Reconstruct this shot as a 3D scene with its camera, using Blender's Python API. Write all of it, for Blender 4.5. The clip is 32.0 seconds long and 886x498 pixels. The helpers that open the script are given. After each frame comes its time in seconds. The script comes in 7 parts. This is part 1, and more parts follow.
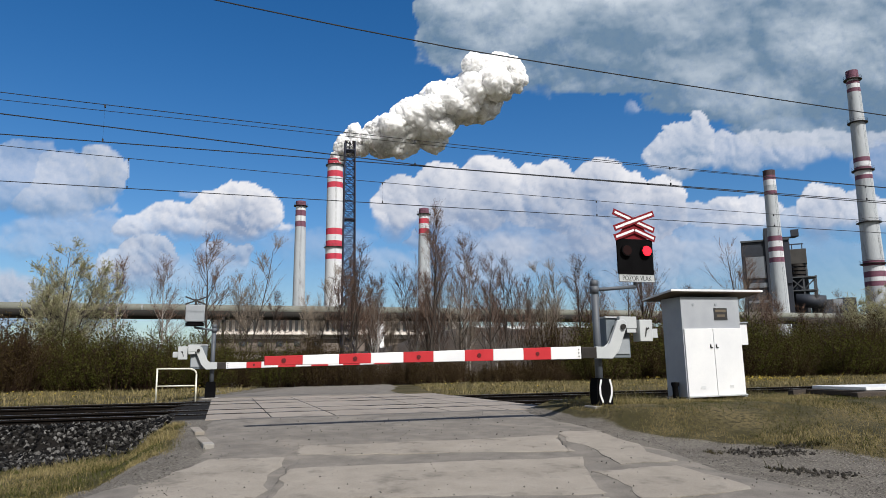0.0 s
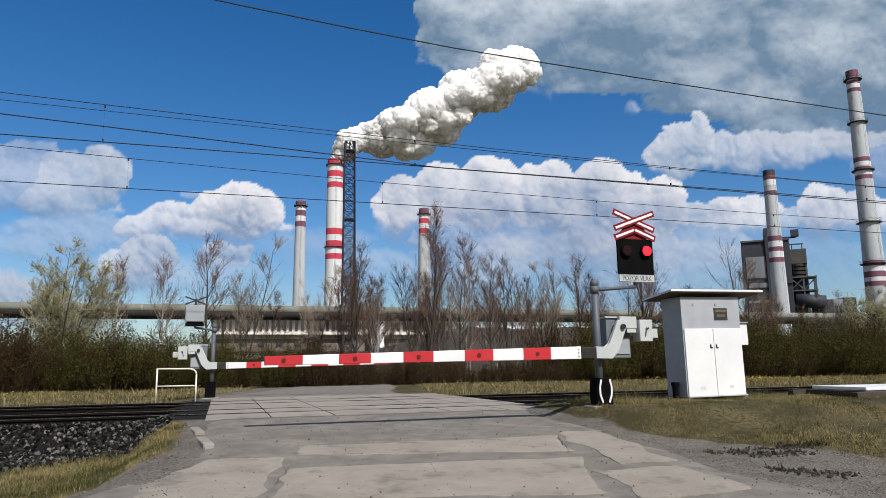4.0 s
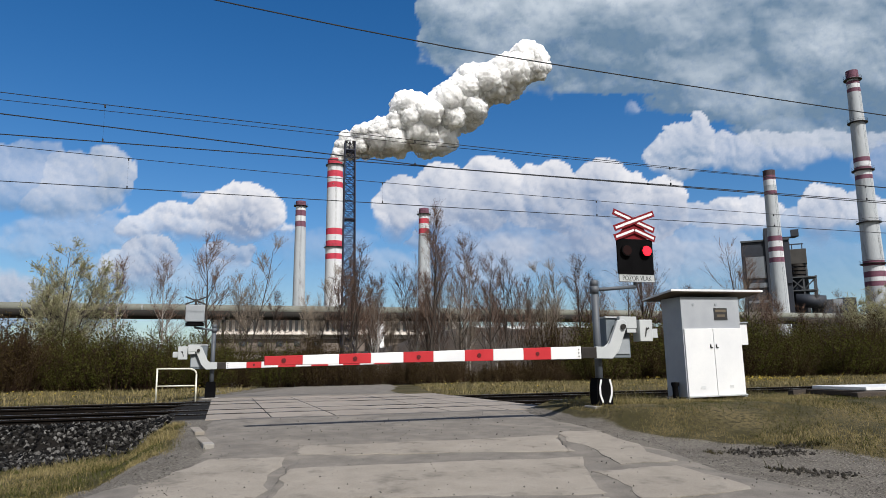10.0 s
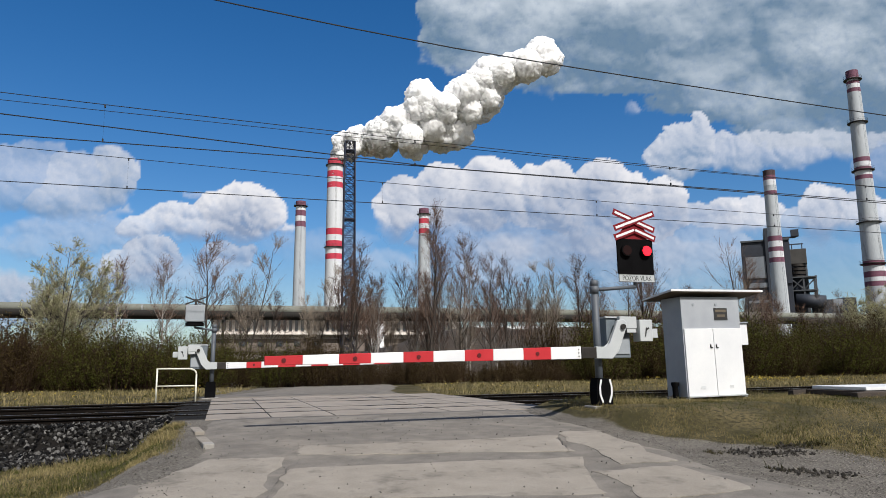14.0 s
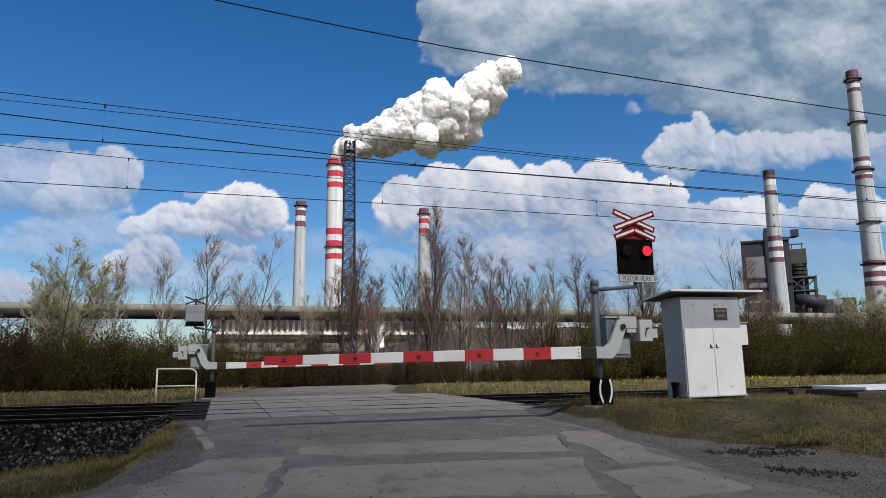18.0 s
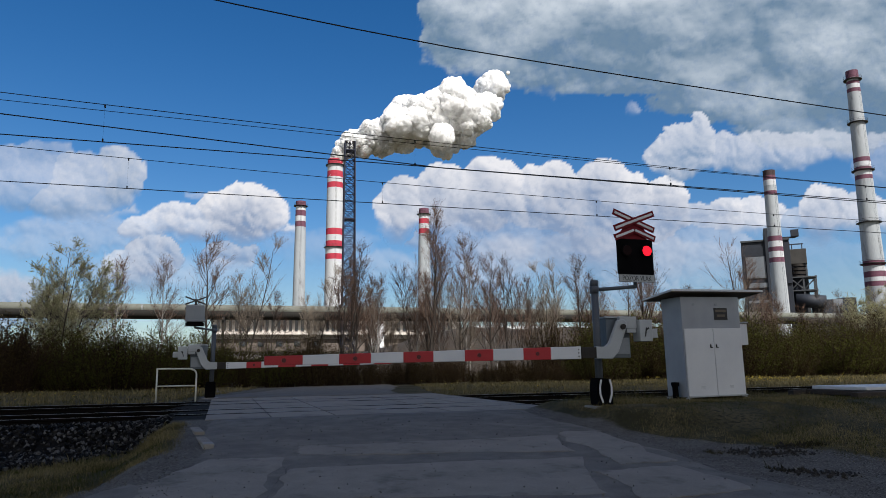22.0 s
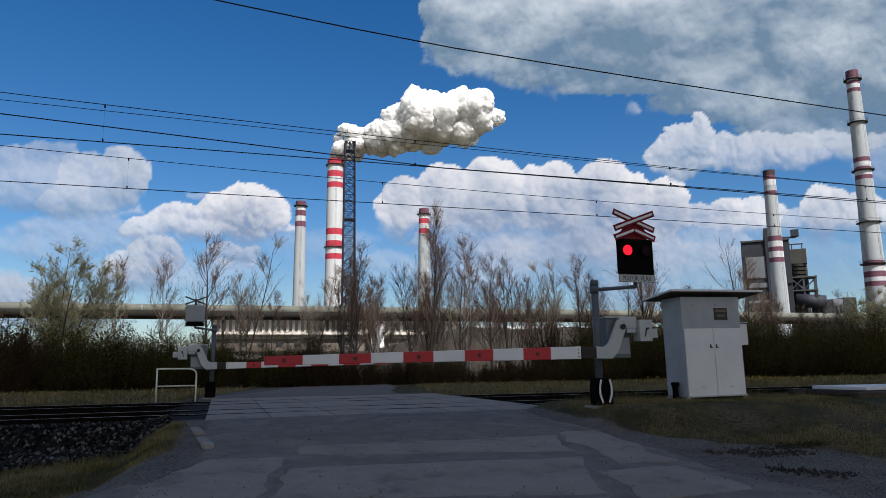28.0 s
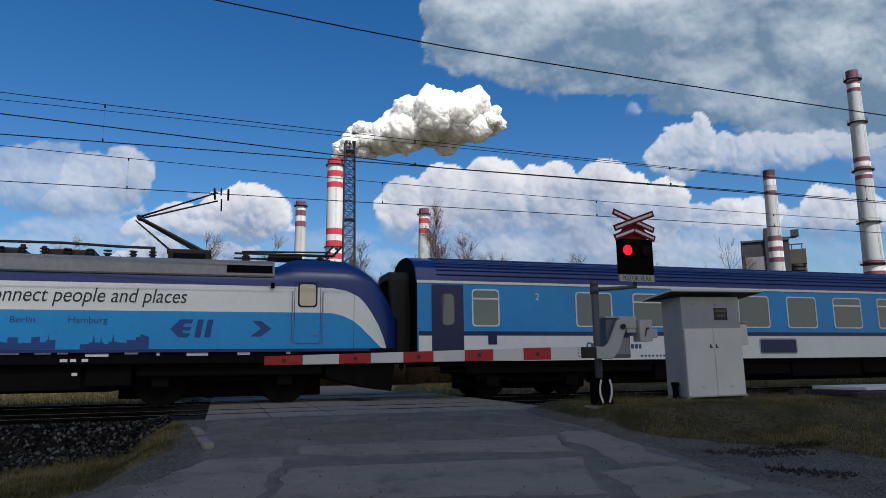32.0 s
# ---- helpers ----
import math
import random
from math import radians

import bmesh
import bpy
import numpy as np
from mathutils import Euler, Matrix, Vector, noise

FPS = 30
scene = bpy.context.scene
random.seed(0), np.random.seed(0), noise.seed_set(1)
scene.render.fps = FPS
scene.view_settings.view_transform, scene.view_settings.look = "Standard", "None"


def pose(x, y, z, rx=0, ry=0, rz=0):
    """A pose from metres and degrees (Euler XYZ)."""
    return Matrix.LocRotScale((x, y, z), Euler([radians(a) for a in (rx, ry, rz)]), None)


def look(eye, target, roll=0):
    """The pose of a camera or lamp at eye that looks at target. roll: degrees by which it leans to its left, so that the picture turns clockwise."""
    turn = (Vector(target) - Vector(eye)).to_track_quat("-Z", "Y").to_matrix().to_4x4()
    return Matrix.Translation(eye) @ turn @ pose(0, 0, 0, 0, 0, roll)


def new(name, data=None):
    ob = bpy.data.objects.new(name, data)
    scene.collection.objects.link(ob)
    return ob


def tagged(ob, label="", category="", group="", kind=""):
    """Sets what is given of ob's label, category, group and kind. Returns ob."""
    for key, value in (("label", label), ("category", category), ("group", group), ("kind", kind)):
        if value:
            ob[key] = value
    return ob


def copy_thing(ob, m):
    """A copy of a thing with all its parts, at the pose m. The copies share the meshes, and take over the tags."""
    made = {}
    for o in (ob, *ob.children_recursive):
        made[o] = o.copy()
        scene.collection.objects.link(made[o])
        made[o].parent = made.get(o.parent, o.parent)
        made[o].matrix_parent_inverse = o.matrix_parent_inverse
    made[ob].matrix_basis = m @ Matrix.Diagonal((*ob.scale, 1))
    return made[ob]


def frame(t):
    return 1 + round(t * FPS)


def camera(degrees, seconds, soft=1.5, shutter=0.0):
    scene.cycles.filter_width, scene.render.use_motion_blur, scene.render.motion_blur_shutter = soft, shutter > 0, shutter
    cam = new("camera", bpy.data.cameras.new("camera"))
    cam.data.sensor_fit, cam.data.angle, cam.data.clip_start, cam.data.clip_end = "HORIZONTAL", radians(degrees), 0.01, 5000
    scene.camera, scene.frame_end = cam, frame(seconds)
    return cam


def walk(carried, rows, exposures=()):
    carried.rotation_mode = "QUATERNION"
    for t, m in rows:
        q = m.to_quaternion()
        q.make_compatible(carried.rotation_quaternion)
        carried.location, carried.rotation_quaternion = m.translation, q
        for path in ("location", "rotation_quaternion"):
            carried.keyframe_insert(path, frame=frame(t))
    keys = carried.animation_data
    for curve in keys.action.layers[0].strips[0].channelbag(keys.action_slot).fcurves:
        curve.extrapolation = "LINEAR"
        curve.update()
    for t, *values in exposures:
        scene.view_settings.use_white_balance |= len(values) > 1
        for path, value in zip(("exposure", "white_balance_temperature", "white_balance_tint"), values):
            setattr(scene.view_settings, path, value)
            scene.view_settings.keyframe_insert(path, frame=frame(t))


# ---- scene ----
# ---- camera ----
cam = camera(64.962, 32.0, soft=0.72)
EYE = pose(0, 0, 0.887, 99.546, 0, 0) @ pose(0, 0, 0, 0, 0, -0.709)
walk(cam, [(0.0, EYE), (32.0, EYE)], exposures=[(0.0, 0.45), (32.0, 0.45)])

# ---- light ----
SUN_AZ, SUN_EL = 32.0, 47.0          # degrees right of straight behind the camera, and above the horizon
a, e = radians(SUN_AZ), radians(SUN_EL)
TO_SUN = Vector((math.sin(a) * math.cos(e), -math.cos(a) * math.cos(e), math.sin(e)))
world = bpy.data.worlds.new("world")
scene.world = world
world.use_nodes = True
wn = world.node_tree
sky = wn.nodes.new("ShaderNodeTexSky")
sky.sky_type, sky.sun_disc = "NISHITA", False
sky.sun_elevation, sky.sun_rotation = e, math.pi - a
sky.altitude, sky.air_density, sky.dust_density, sky.ozone_density = 300, 1.0, 0.6, 2.5
deep = wn.nodes.new("ShaderNodeHueSaturation")
deep.inputs["Hue"].default_value, deep.inputs["Saturation"].default_value, deep.inputs["Value"].default_value = 0.505, 1.38, 1.6
wn.links.new(sky.outputs["Color"], deep.inputs["Color"])
# broken bright cloud added in the unseen sky behind the camera, as fill light
way = wn.nodes.new("ShaderNodeTexCoord").outputs["Generated"]
apart = wn.nodes.new("ShaderNodeSeparateXYZ")
wn.links.new(way, apart.inputs[0])
puffy = wn.nodes.new("ShaderNodeTexNoise")
puffy.inputs["Scale"].default_value, puffy.inputs["Detail"].default_value = 2.6, 6.0
wn.links.new(way, puffy.inputs["Vector"])
cover, behind, both = wn.nodes.new("ShaderNodeMapRange"), wn.nodes.new("ShaderNodeMapRange"), wn.nodes.new("ShaderNodeMath")
cover.inputs["From Min"].default_value, cover.inputs["From Max"].default_value = 0.32, 0.48
behind.inputs["From Min"].default_value, behind.inputs["From Max"].default_value = 0.2, -0.2
# kept low so the added cloud lights upright faces more than the ground
low_down, pile = wn.nodes.new("ShaderNodeMapRange"), wn.nodes.new("ShaderNodeMath")
low_down.inputs["From Min"].default_value, low_down.inputs["From Max"].default_value = 0.95, 0.55
pile.operation = "MULTIPLY"
wn.links.new(apart.outputs["Z"], low_down.inputs["Value"])
both.operation = "MULTIPLY"
wn.links.new(puffy.outputs["Fac"], cover.inputs["Value"])
wn.links.new(apart.outputs["Y"], behind.inputs["Value"])
wn.links.new(cover.outputs["Result"], both.inputs[0])
wn.links.new(behind.outputs["Result"], both.inputs[1])
heap = wn.nodes.new("ShaderNodeMix")
heap.data_type = "RGBA"
wn.links.new(both.outputs[0], pile.inputs[0])
wn.links.new(low_down.outputs["Result"], pile.inputs[1])
wn.links.new(pile.outputs[0], heap.inputs["Factor"])
wn.links.new(deep.outputs["Color"], heap.inputs[6])
heap.inputs[7].default_value = (8.0, 7.9, 7.7, 1)
wn.links.new(heap.outputs[2], wn.nodes["Background"].inputs["Color"])
wn.nodes["Background"].inputs["Strength"].default_value = 0.05
sun = new("sun", bpy.data.lights.new("sun", "SUN"))
sun.data.energy, sun.data.angle, sun.data.color = 4.7, radians(0.55), (1.0, 0.955, 0.89)
sun.matrix_basis = look((0, 0, 60), Vector((0, 0, 60)) - TO_SUN)

# ---- helpers ----
ANG = 17.555                          # the tracks' turn against the camera's x axis
TURN = Matrix.Rotation(radians(ANG), 4, "Z")
TRACK_NEAR, TRACK_FAR = 15.76, 19.83  # distance of the two track axes from the camera, across the tracks


def at(s, n, z=0.0):
    """A place s metres along the tracks and n metres across them."""
    return TURN @ Vector((s, n, z))


def tpose(s, n, z=0.0, rz=0.0, rx=0.0, ry=0.0):
    return Matrix.Translation(at(s, n, z)) @ pose(0, 0, 0, rx, ry, ANG + rz)


def smooth(a, b, x):
    t = min(1.0, max(0.0, (x - a) / (b - a)))
    return t * t * (3 - 2 * t)


def mix(a, b, t):
    return a + (b - a) * t


ROAD_L, ROAD_R = -0.75, 6.0


def road_z(n):
    z = -0.058 * max(0.0, 13.4 - max(n, -2.0))
    return mix(z, -0.1, smooth(24, 32, n))


def ground_z(s, n):
    """Height of the ground: the ramp of the road, the dip beside the ballast, the raised verge."""
    left = mix(-0.5, -0.13, smooth(13.4, 14.3, n))
    left = mix(left, -0.12, smooth(21.4, 22.6, n))
    right = mix(mix(-0.3, -0.12, smooth(4.0, 8.0, n)), 0.16, smooth(8.0, 10.8, n))
    right = mix(right, -0.13, smooth(13.3, 14.2, n))
    right = mix(right, -0.12, smooth(21.4, 22.6, n))
    left = mix(left, -0.75, smooth(8.0, -2.0, n) if n < 8 else 0.0)
    right = mix(right, -0.75, smooth(8.0, -2.0, n) if n < 8 else 0.0)
    road = road_z(n) - 0.02
    z = mix(mix(left, road, smooth(ROAD_L - 0.75, ROAD_L, s)), right, smooth(ROAD_R - 0.1, ROAD_R + 0.6 + 2.8 * smooth(10.9, 8.8, n), s))
    return z


def smooth_faces(me, angle=None):
    for p in me.polygons:
        p.use_smooth = True


def obj(name, bm, material=None, parent=None, label="", soft=False):
    me = bpy.data.meshes.new(name)
    bmesh.ops.recalc_face_normals(bm, faces=bm.faces)
    bm.to_mesh(me)
    bm.free()
    if soft:
        smooth_faces(me)
    if material:
        me.materials.append(material)
    ob = new(name, me)
    if parent:
        ob.parent = parent
    if label:
        ob["label"] = label
    return ob


def part(name, bm, material, parent, label="", soft=False):
    return obj(name, bm, material, parent, label, soft)


def share(name, like, parent, m):
    """A further piece on the same mesh."""
    ob = new(name, like.data)
    ob.parent = parent
    ob.matrix_basis = m
    return ob


def thing(name, m, label, category, group="", kind=""):
    ob = new(name)
    ob.empty_display_size = 0.2
    ob.matrix_basis = m
    return tagged(ob, label, category, group, kind)


def box(bm, c, size, bev=0.0, rot=None):
    r = bmesh.ops.create_cube(bm, size=1.0)
    vs = r["verts"]
    bmesh.ops.scale(bm, vec=size, verts=vs)
    if bev:
        es = list({ed for v in vs for ed in v.link_edges})
        out = bmesh.ops.bevel(bm, geom=es, offset=bev, segments=2, affect="EDGES", profile=0.6)
        vs = list({v for f in out["faces"] for v in f.verts} | {v for v in vs if v.is_valid})
        seen, todo = set(vs), list(vs)
        while todo:
            v = todo.pop()
            for ed in v.link_edges:
                o = ed.other_vert(v)
                if o not in seen:
                    seen.add(o)
                    todo.append(o)
        vs = list(seen)
    m = Matrix.Translation(c)
    if rot is not None:
        m = m @ rot
    bmesh.ops.transform(bm, matrix=m, verts=vs)
    return bm


def tube(bm, p, q, r, r2=None, seg=10, caps=True):
    p, q = Vector(p), Vector(q)
    d = q - p
    if d.length < 1e-6:
        return bm
    m = Matrix.Translation((p + q) / 2) @ d.to_track_quat("Z", "Y").to_matrix().to_4x4()
    bmesh.ops.create_cone(bm, cap_ends=caps, segments=seg, radius1=r, radius2=r if r2 is None else r2, depth=d.length, matrix=m)
    return bm


def pipe_path(bm, pts, r, seg=8):
    for p, q in zip(pts, pts[1:]):
        tube(bm, p, q, r, seg=seg)
    for p in pts[1:-1]:
        bmesh.ops.create_uvsphere(bm, u_segments=seg, v_segments=6, radius=r, matrix=Matrix.Translation(p))
    return bm


def prism(bm, pts, axis, lo, hi):
    """A polygon given in the two axes other than `axis`, pushed from lo to hi along it."""
    def put(p, w):
        return {"x": (w, p[0], p[1]), "y": (p[0], w, p[1]), "z": (p[0], p[1], w)}[axis]
    a = [bm.verts.new(put(p, lo)) for p in pts]
    b = [bm.verts.new(put(p, hi)) for p in pts]
    bm.faces.new(a)
    bm.faces.new(b[::-1])
    for i in range(len(pts)):
        j = (i + 1) % len(pts)
        bm.faces.new((a[i], b[i], b[j], a[j]))
    return bm


def B():
    return bmesh.new()


def letters(name, body, size, material, parent, m, label="", squeeze=1.0, thick=0.002, align="LEFT", shear=0.0):
    """Writing in the built-in font, as a mesh."""
    cu = bpy.data.curves.new(name, "FONT")
    cu.body, cu.size, cu.extrude, cu.align_x, cu.shear = body, size, thick, align, shear
    tmp = bpy.data.objects.new(name, cu)
    me = bpy.data.meshes.new_from_object(tmp)
    bpy.data.objects.remove(tmp)
    bpy.data.curves.remove(cu)
    me.transform(Matrix.Diagonal((squeeze, 1, 1, 1)))
    me.materials.clear()
    me.materials.append(material)
    ob = new(name, me)
    ob.parent = parent
    ob.matrix_basis = m
    if label:
        ob["label"] = label
    return ob


def text_width(body, size):
    cu = bpy.data.curves.new("measure", "FONT")
    cu.body, cu.size = body, size
    tmp = bpy.data.objects.new("measure", cu)
    me = bpy.data.meshes.new_from_object(tmp)
    wide = max(v.co.x for v in me.vertices)
    bpy.data.objects.remove(tmp)
    bpy.data.curves.remove(cu)
    bpy.data.meshes.remove(me)
    return wide


# ---- materials ----
def nodes_of(name):
    m = bpy.data.materials.new(name)
    m.use_nodes = True
    return m, m.node_tree, m.node_tree.nodes["Principled BSDF"]


def mat(name, dark, light, rough=0.7, metal=0.0, scale=4.0, bump=0.15, fine=60.0, random_hue=0.0, island=False, spec=0.5, grime=None, grime_at=0.6, grime_scale=0.9, stretch=None, dist=0.01):
    """A surface with variation at two scales, an optional layer of grime with its own shape, and fine relief."""
    m, nt, p = nodes_of(name)
    L = nt.links.new
    co = nt.nodes.new("ShaderNodeTexCoord")
    src = co.outputs["Object"]
    if stretch:
        mp = nt.nodes.new("ShaderNodeMapping")
        mp.inputs["Scale"].default_value = stretch
        L(src, mp.inputs["Vector"])
        src = mp.outputs["Vector"]
    n1, n2 = nt.nodes.new("ShaderNodeTexNoise"), nt.nodes.new("ShaderNodeTexNoise")
    for n, sc, de in ((n1, scale, 6.0), (n2, fine, 4.0)):
        n.inputs["Scale"].default_value, n.inputs["Detail"].default_value = sc, de
        L(src, n.inputs["Vector"])
    mm = nt.nodes.new("ShaderNodeMath")
    mm.operation = "MULTIPLY_ADD"
    mm.inputs[1].default_value, mm.inputs[2].default_value = 0.45, 0.0
    L(n2.outputs["Fac"], mm.inputs[0])
    ad = nt.nodes.new("ShaderNodeMath")
    ad.operation = "MULTIPLY_ADD"
    ad.inputs[1].default_value = 0.55
    L(n1.outputs["Fac"], ad.inputs[0])
    L(mm.outputs[0], ad.inputs[2])
    rm = nt.nodes.new("ShaderNodeMapRange")
    rm.inputs["From Min"].default_value, rm.inputs["From Max"].default_value = 0.36, 0.64
    L(ad.outputs[0], rm.inputs["Value"])
    fac = rm.outputs["Result"]
    if random_hue or island:
        if island:
            rnd = nt.nodes.new("ShaderNodeNewGeometry").outputs["Random Per Island"]
        else:
            rnd = nt.nodes.new("ShaderNodeObjectInfo").outputs["Random"]
        k = nt.nodes.new("ShaderNodeMix")
        k.inputs["Factor"].default_value = random_hue or 0.6
        L(fac, k.inputs[2])
        L(rnd, k.inputs[3])
        fac = k.outputs[0]
    mx = nt.nodes.new("ShaderNodeMix")
    mx.data_type = "RGBA"
    L(fac, mx.inputs["Factor"])
    mx.inputs[6].default_value, mx.inputs[7].default_value = (*dark, 1), (*light, 1)
    col = mx.outputs[2]
    if grime:
        n3 = nt.nodes.new("ShaderNodeTexNoise")
        n3.inputs["Scale"].default_value, n3.inputs["Detail"].default_value, n3.inputs["Roughness"].default_value = grime_scale, 8.0, 0.65
        L(src, n3.inputs["Vector"])
        r3 = nt.nodes.new("ShaderNodeMapRange")
        r3.inputs["From Min"].default_value, r3.inputs["From Max"].default_value = grime_at - 0.04, grime_at + 0.1
        L(n3.outputs["Fac"], r3.inputs["Value"])
        g = nt.nodes.new("ShaderNodeMix")
        g.data_type = "RGBA"
        L(r3.outputs["Result"], g.inputs["Factor"])
        L(col, g.inputs[6])
        g.inputs[7].default_value = (*grime, 1)
        col = g.outputs[2]
    L(col, p.inputs["Base Color"])
    rr = nt.nodes.new("ShaderNodeMapRange")
    rr.inputs["To Min"].default_value, rr.inputs["To Max"].default_value = max(0.02, rough - 0.1), min(1.0, rough + 0.1)
    L(n1.outputs["Fac"], rr.inputs["Value"])
    L(rr.outputs["Result"], p.inputs["Roughness"])
    p.inputs["Metallic"].default_value = metal
    p.inputs["Specular IOR Level"].default_value = spec
    if bump:
        b = nt.nodes.new("ShaderNodeBump")
        b.inputs["Strength"].default_value, b.inputs["Distance"].default_value = bump, dist
        L(ad.outputs[0], b.inputs["Height"])
        L(b.outputs["Normal"], p.inputs["Normal"])
    return m


def glow(name, colour, strength):
    m, nt, p = nodes_of(name)
    p.inputs["Base Color"].default_value = (*colour, 1)
    p.inputs["Emission Color"].default_value = (*colour, 1)
    p.inputs["Emission Strength"].default_value = strength
    return m


def glass(name, colour, rough=0.08):
    m, nt, p = nodes_of(name)
    p.inputs["Base Color"].default_value = (*colour, 1)
    p.inputs["Roughness"].default_value = rough
    p.inputs["Specular IOR Level"].default_value = 0.8
    p.inputs["Coat Weight"].default_value = 0.6
    n = nt.nodes.new("ShaderNodeTexNoise")
    n.inputs["Scale"].default_value = 1.5
    b = nt.nodes.new("ShaderNodeBump")
    b.inputs["Strength"].default_value = 0.02
    nt.links.new(n.outputs["Fac"], b.inputs["Height"])
    nt.links.new(b.outputs["Normal"], p.inputs["Normal"])
    return m


M_WHITE = mat("white_paint", (0.55, 0.565, 0.59), (0.65, 0.66, 0.67), 0.45, scale=1.5, bump=0.04, grime=(0.55, 0.54, 0.5), grime_at=0.66)
M_CABGREY = mat("cabinet_grey", (0.25, 0.27, 0.3), (0.32, 0.34, 0.37), 0.5, scale=3.0, bump=0.04, grime=(0.18, 0.18, 0.17), grime_at=0.68)
M_RED = mat("red_paint", (0.3312, 0.0101, 0.0158), (0.4176, 0.0158, 0.023), 0.45, scale=2.0, bump=0.04, grime=(0.252, 0.036, 0.036), grime_at=0.66)
M_GREY = mat("grey_paint", (0.2028, 0.2262, 0.2496), (0.2652, 0.2886, 0.312), 0.5, scale=3.0, bump=0.05, grime=(0.156, 0.156, 0.156), grime_at=0.68)
M_POST = mat("dark_grey_paint", (0.044, 0.053, 0.066), (0.072, 0.083, 0.098), 0.6, scale=4.0, bump=0.06, grime=(0.06, 0.06, 0.06), grime_at=0.64)
M_DRIVE = mat("blue_grey_paint", (0.085, 0.106, 0.126), (0.125, 0.146, 0.166), 0.55, scale=3.0, bump=0.06, grime=(0.09, 0.09, 0.09), grime_at=0.62)
M_LGREY = mat("light_grey_paint", (0.33, 0.352, 0.366), (0.41, 0.43, 0.438), 0.5, scale=3.0, bump=0.05, grime=(0.234, 0.234, 0.2262), grime_at=0.68)
M_BLACK = mat("black_paint", (0.0019, 0.0019, 0.0022), (0.0051, 0.0051, 0.0058), 0.85, scale=3.0, bump=0.05, spec=0.04)
M_STEEL = mat("dark_steel", (0.0192, 0.0179, 0.0166), (0.0448, 0.0384, 0.0352), 0.55, 0.6, scale=5.0, bump=0.2)
M_GALV = mat("galvanised_steel", (0.1664, 0.1792, 0.192), (0.2432, 0.256, 0.2688), 0.45, 0.5, scale=8.0, bump=0.05)
M_RUST = mat("rusty_rail", (0.0026, 0.002, 0.0017), (0.009, 0.0067, 0.0051), 0.9, 0.0, scale=5.0, bump=0.3, spec=0.1)
M_RAILTOP = mat("rail_head", (0.192, 0.192, 0.192), (0.288, 0.288, 0.288), 0.3, 0.9, scale=9.0, bump=0.02)
M_CONC = mat("concrete", (0.192, 0.1824, 0.1664), (0.2688, 0.256, 0.2368), 0.9, scale=2.5, bump=0.3, grime=(0.1088, 0.0992, 0.0864), grime_at=0.62)
M_PANEL = mat("crossing_panel", (0.1728, 0.1504, 0.128), (0.2432, 0.2144, 0.1824), 0.9, scale=2.0, bump=0.3, random_hue=0.35, grime=(0.096, 0.0832, 0.0736), grime_at=0.6)
M_ASPH = mat("old_asphalt", (0.098, 0.089, 0.078), (0.17, 0.155, 0.137), 0.95, scale=3.4, bump=1.0, fine=90.0, spec=0.25, grime=(0.1856, 0.1677, 0.144), grime_at=0.58, grime_scale=1.1)
M_SLAB = mat("road_slab", (0.178, 0.159, 0.134), (0.252, 0.229, 0.198), 0.95, scale=3.2, bump=0.7, fine=60.0, random_hue=0.1, grime=(0.128, 0.115, 0.098), grime_at=0.55, grime_scale=1.6, spec=0.25)
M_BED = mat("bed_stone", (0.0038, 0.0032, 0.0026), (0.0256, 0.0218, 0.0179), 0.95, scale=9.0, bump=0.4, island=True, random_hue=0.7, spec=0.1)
M_STONE = mat("ballast_stone", (0.0384, 0.0352, 0.032), (0.192, 0.1824, 0.1664), 0.9, scale=9.0, bump=0.4, island=True, random_hue=0.8, spec=0.15)
M_WIRE = mat("weathered_wire", (0.004, 0.005, 0.007), (0.01, 0.012, 0.015), 0.8, 0.0, scale=20, bump=0.0)


class Sticks:
    """Gathers tapered sticks and leaves into one mesh."""
    def __init__(self):
        self.v, self.f = [], []

    def stick(self, pts, r0, r1, sides=3):
        k0 = len(self.v)
        n = len(pts)
        for i, p in enumerate(pts):
            d = (pts[min(i + 1, n - 1)] - pts[max(i - 1, 0)]).normalized()
            a_ = d.orthogonal().normalized()
            b_ = d.cross(a_)
            r = mix(r0, r1, i / (n - 1))
            for j in range(sides):
                w = 2 * math.pi * j / sides
                self.v.append(p + (a_ * math.cos(w) + b_ * math.sin(w)) * r)
        for i in range(n - 1):
            for j in range(sides):
                q = (j + 1) % sides
                self.f.append((k0 + i * sides + j, k0 + i * sides + q, k0 + (i + 1) * sides + q, k0 + (i + 1) * sides + j))

    def leaf(self, p, d, size, rng):
        a_ = Vector((rng.uniform(-1, 1), rng.uniform(-1, 1), rng.uniform(-1, 1))).normalized()
        s = d.cross(a_)
        s = s.normalized() if s.length > 1e-3 else d.orthogonal().normalized()
        k = len(self.v)
        self.v += [p, p + d * size * 0.5 + s * size * 0.32, p + d * size, p + d * size * 0.5 - s * size * 0.32]
        self.f.append((k, k + 1, k + 2, k + 3))

    def mesh(self, name, material, parent, label=""):
        me = bpy.data.meshes.new(name)
        me.from_pydata([tuple(v) for v in self.v], [], self.f)
        me.materials.append(material)
        ob = new(name, me)
        ob.parent = parent
        if label:
            ob["label"] = label
        return ob



# ---- ground ----
def lines(*spans):
    out = []
    for lo, hi, step in spans:
        k = max(1, int(round((hi - lo) / step)))
        out += [lo + (hi - lo) * i / k for i in range(k)]
    return out + [spans[-1][1]]


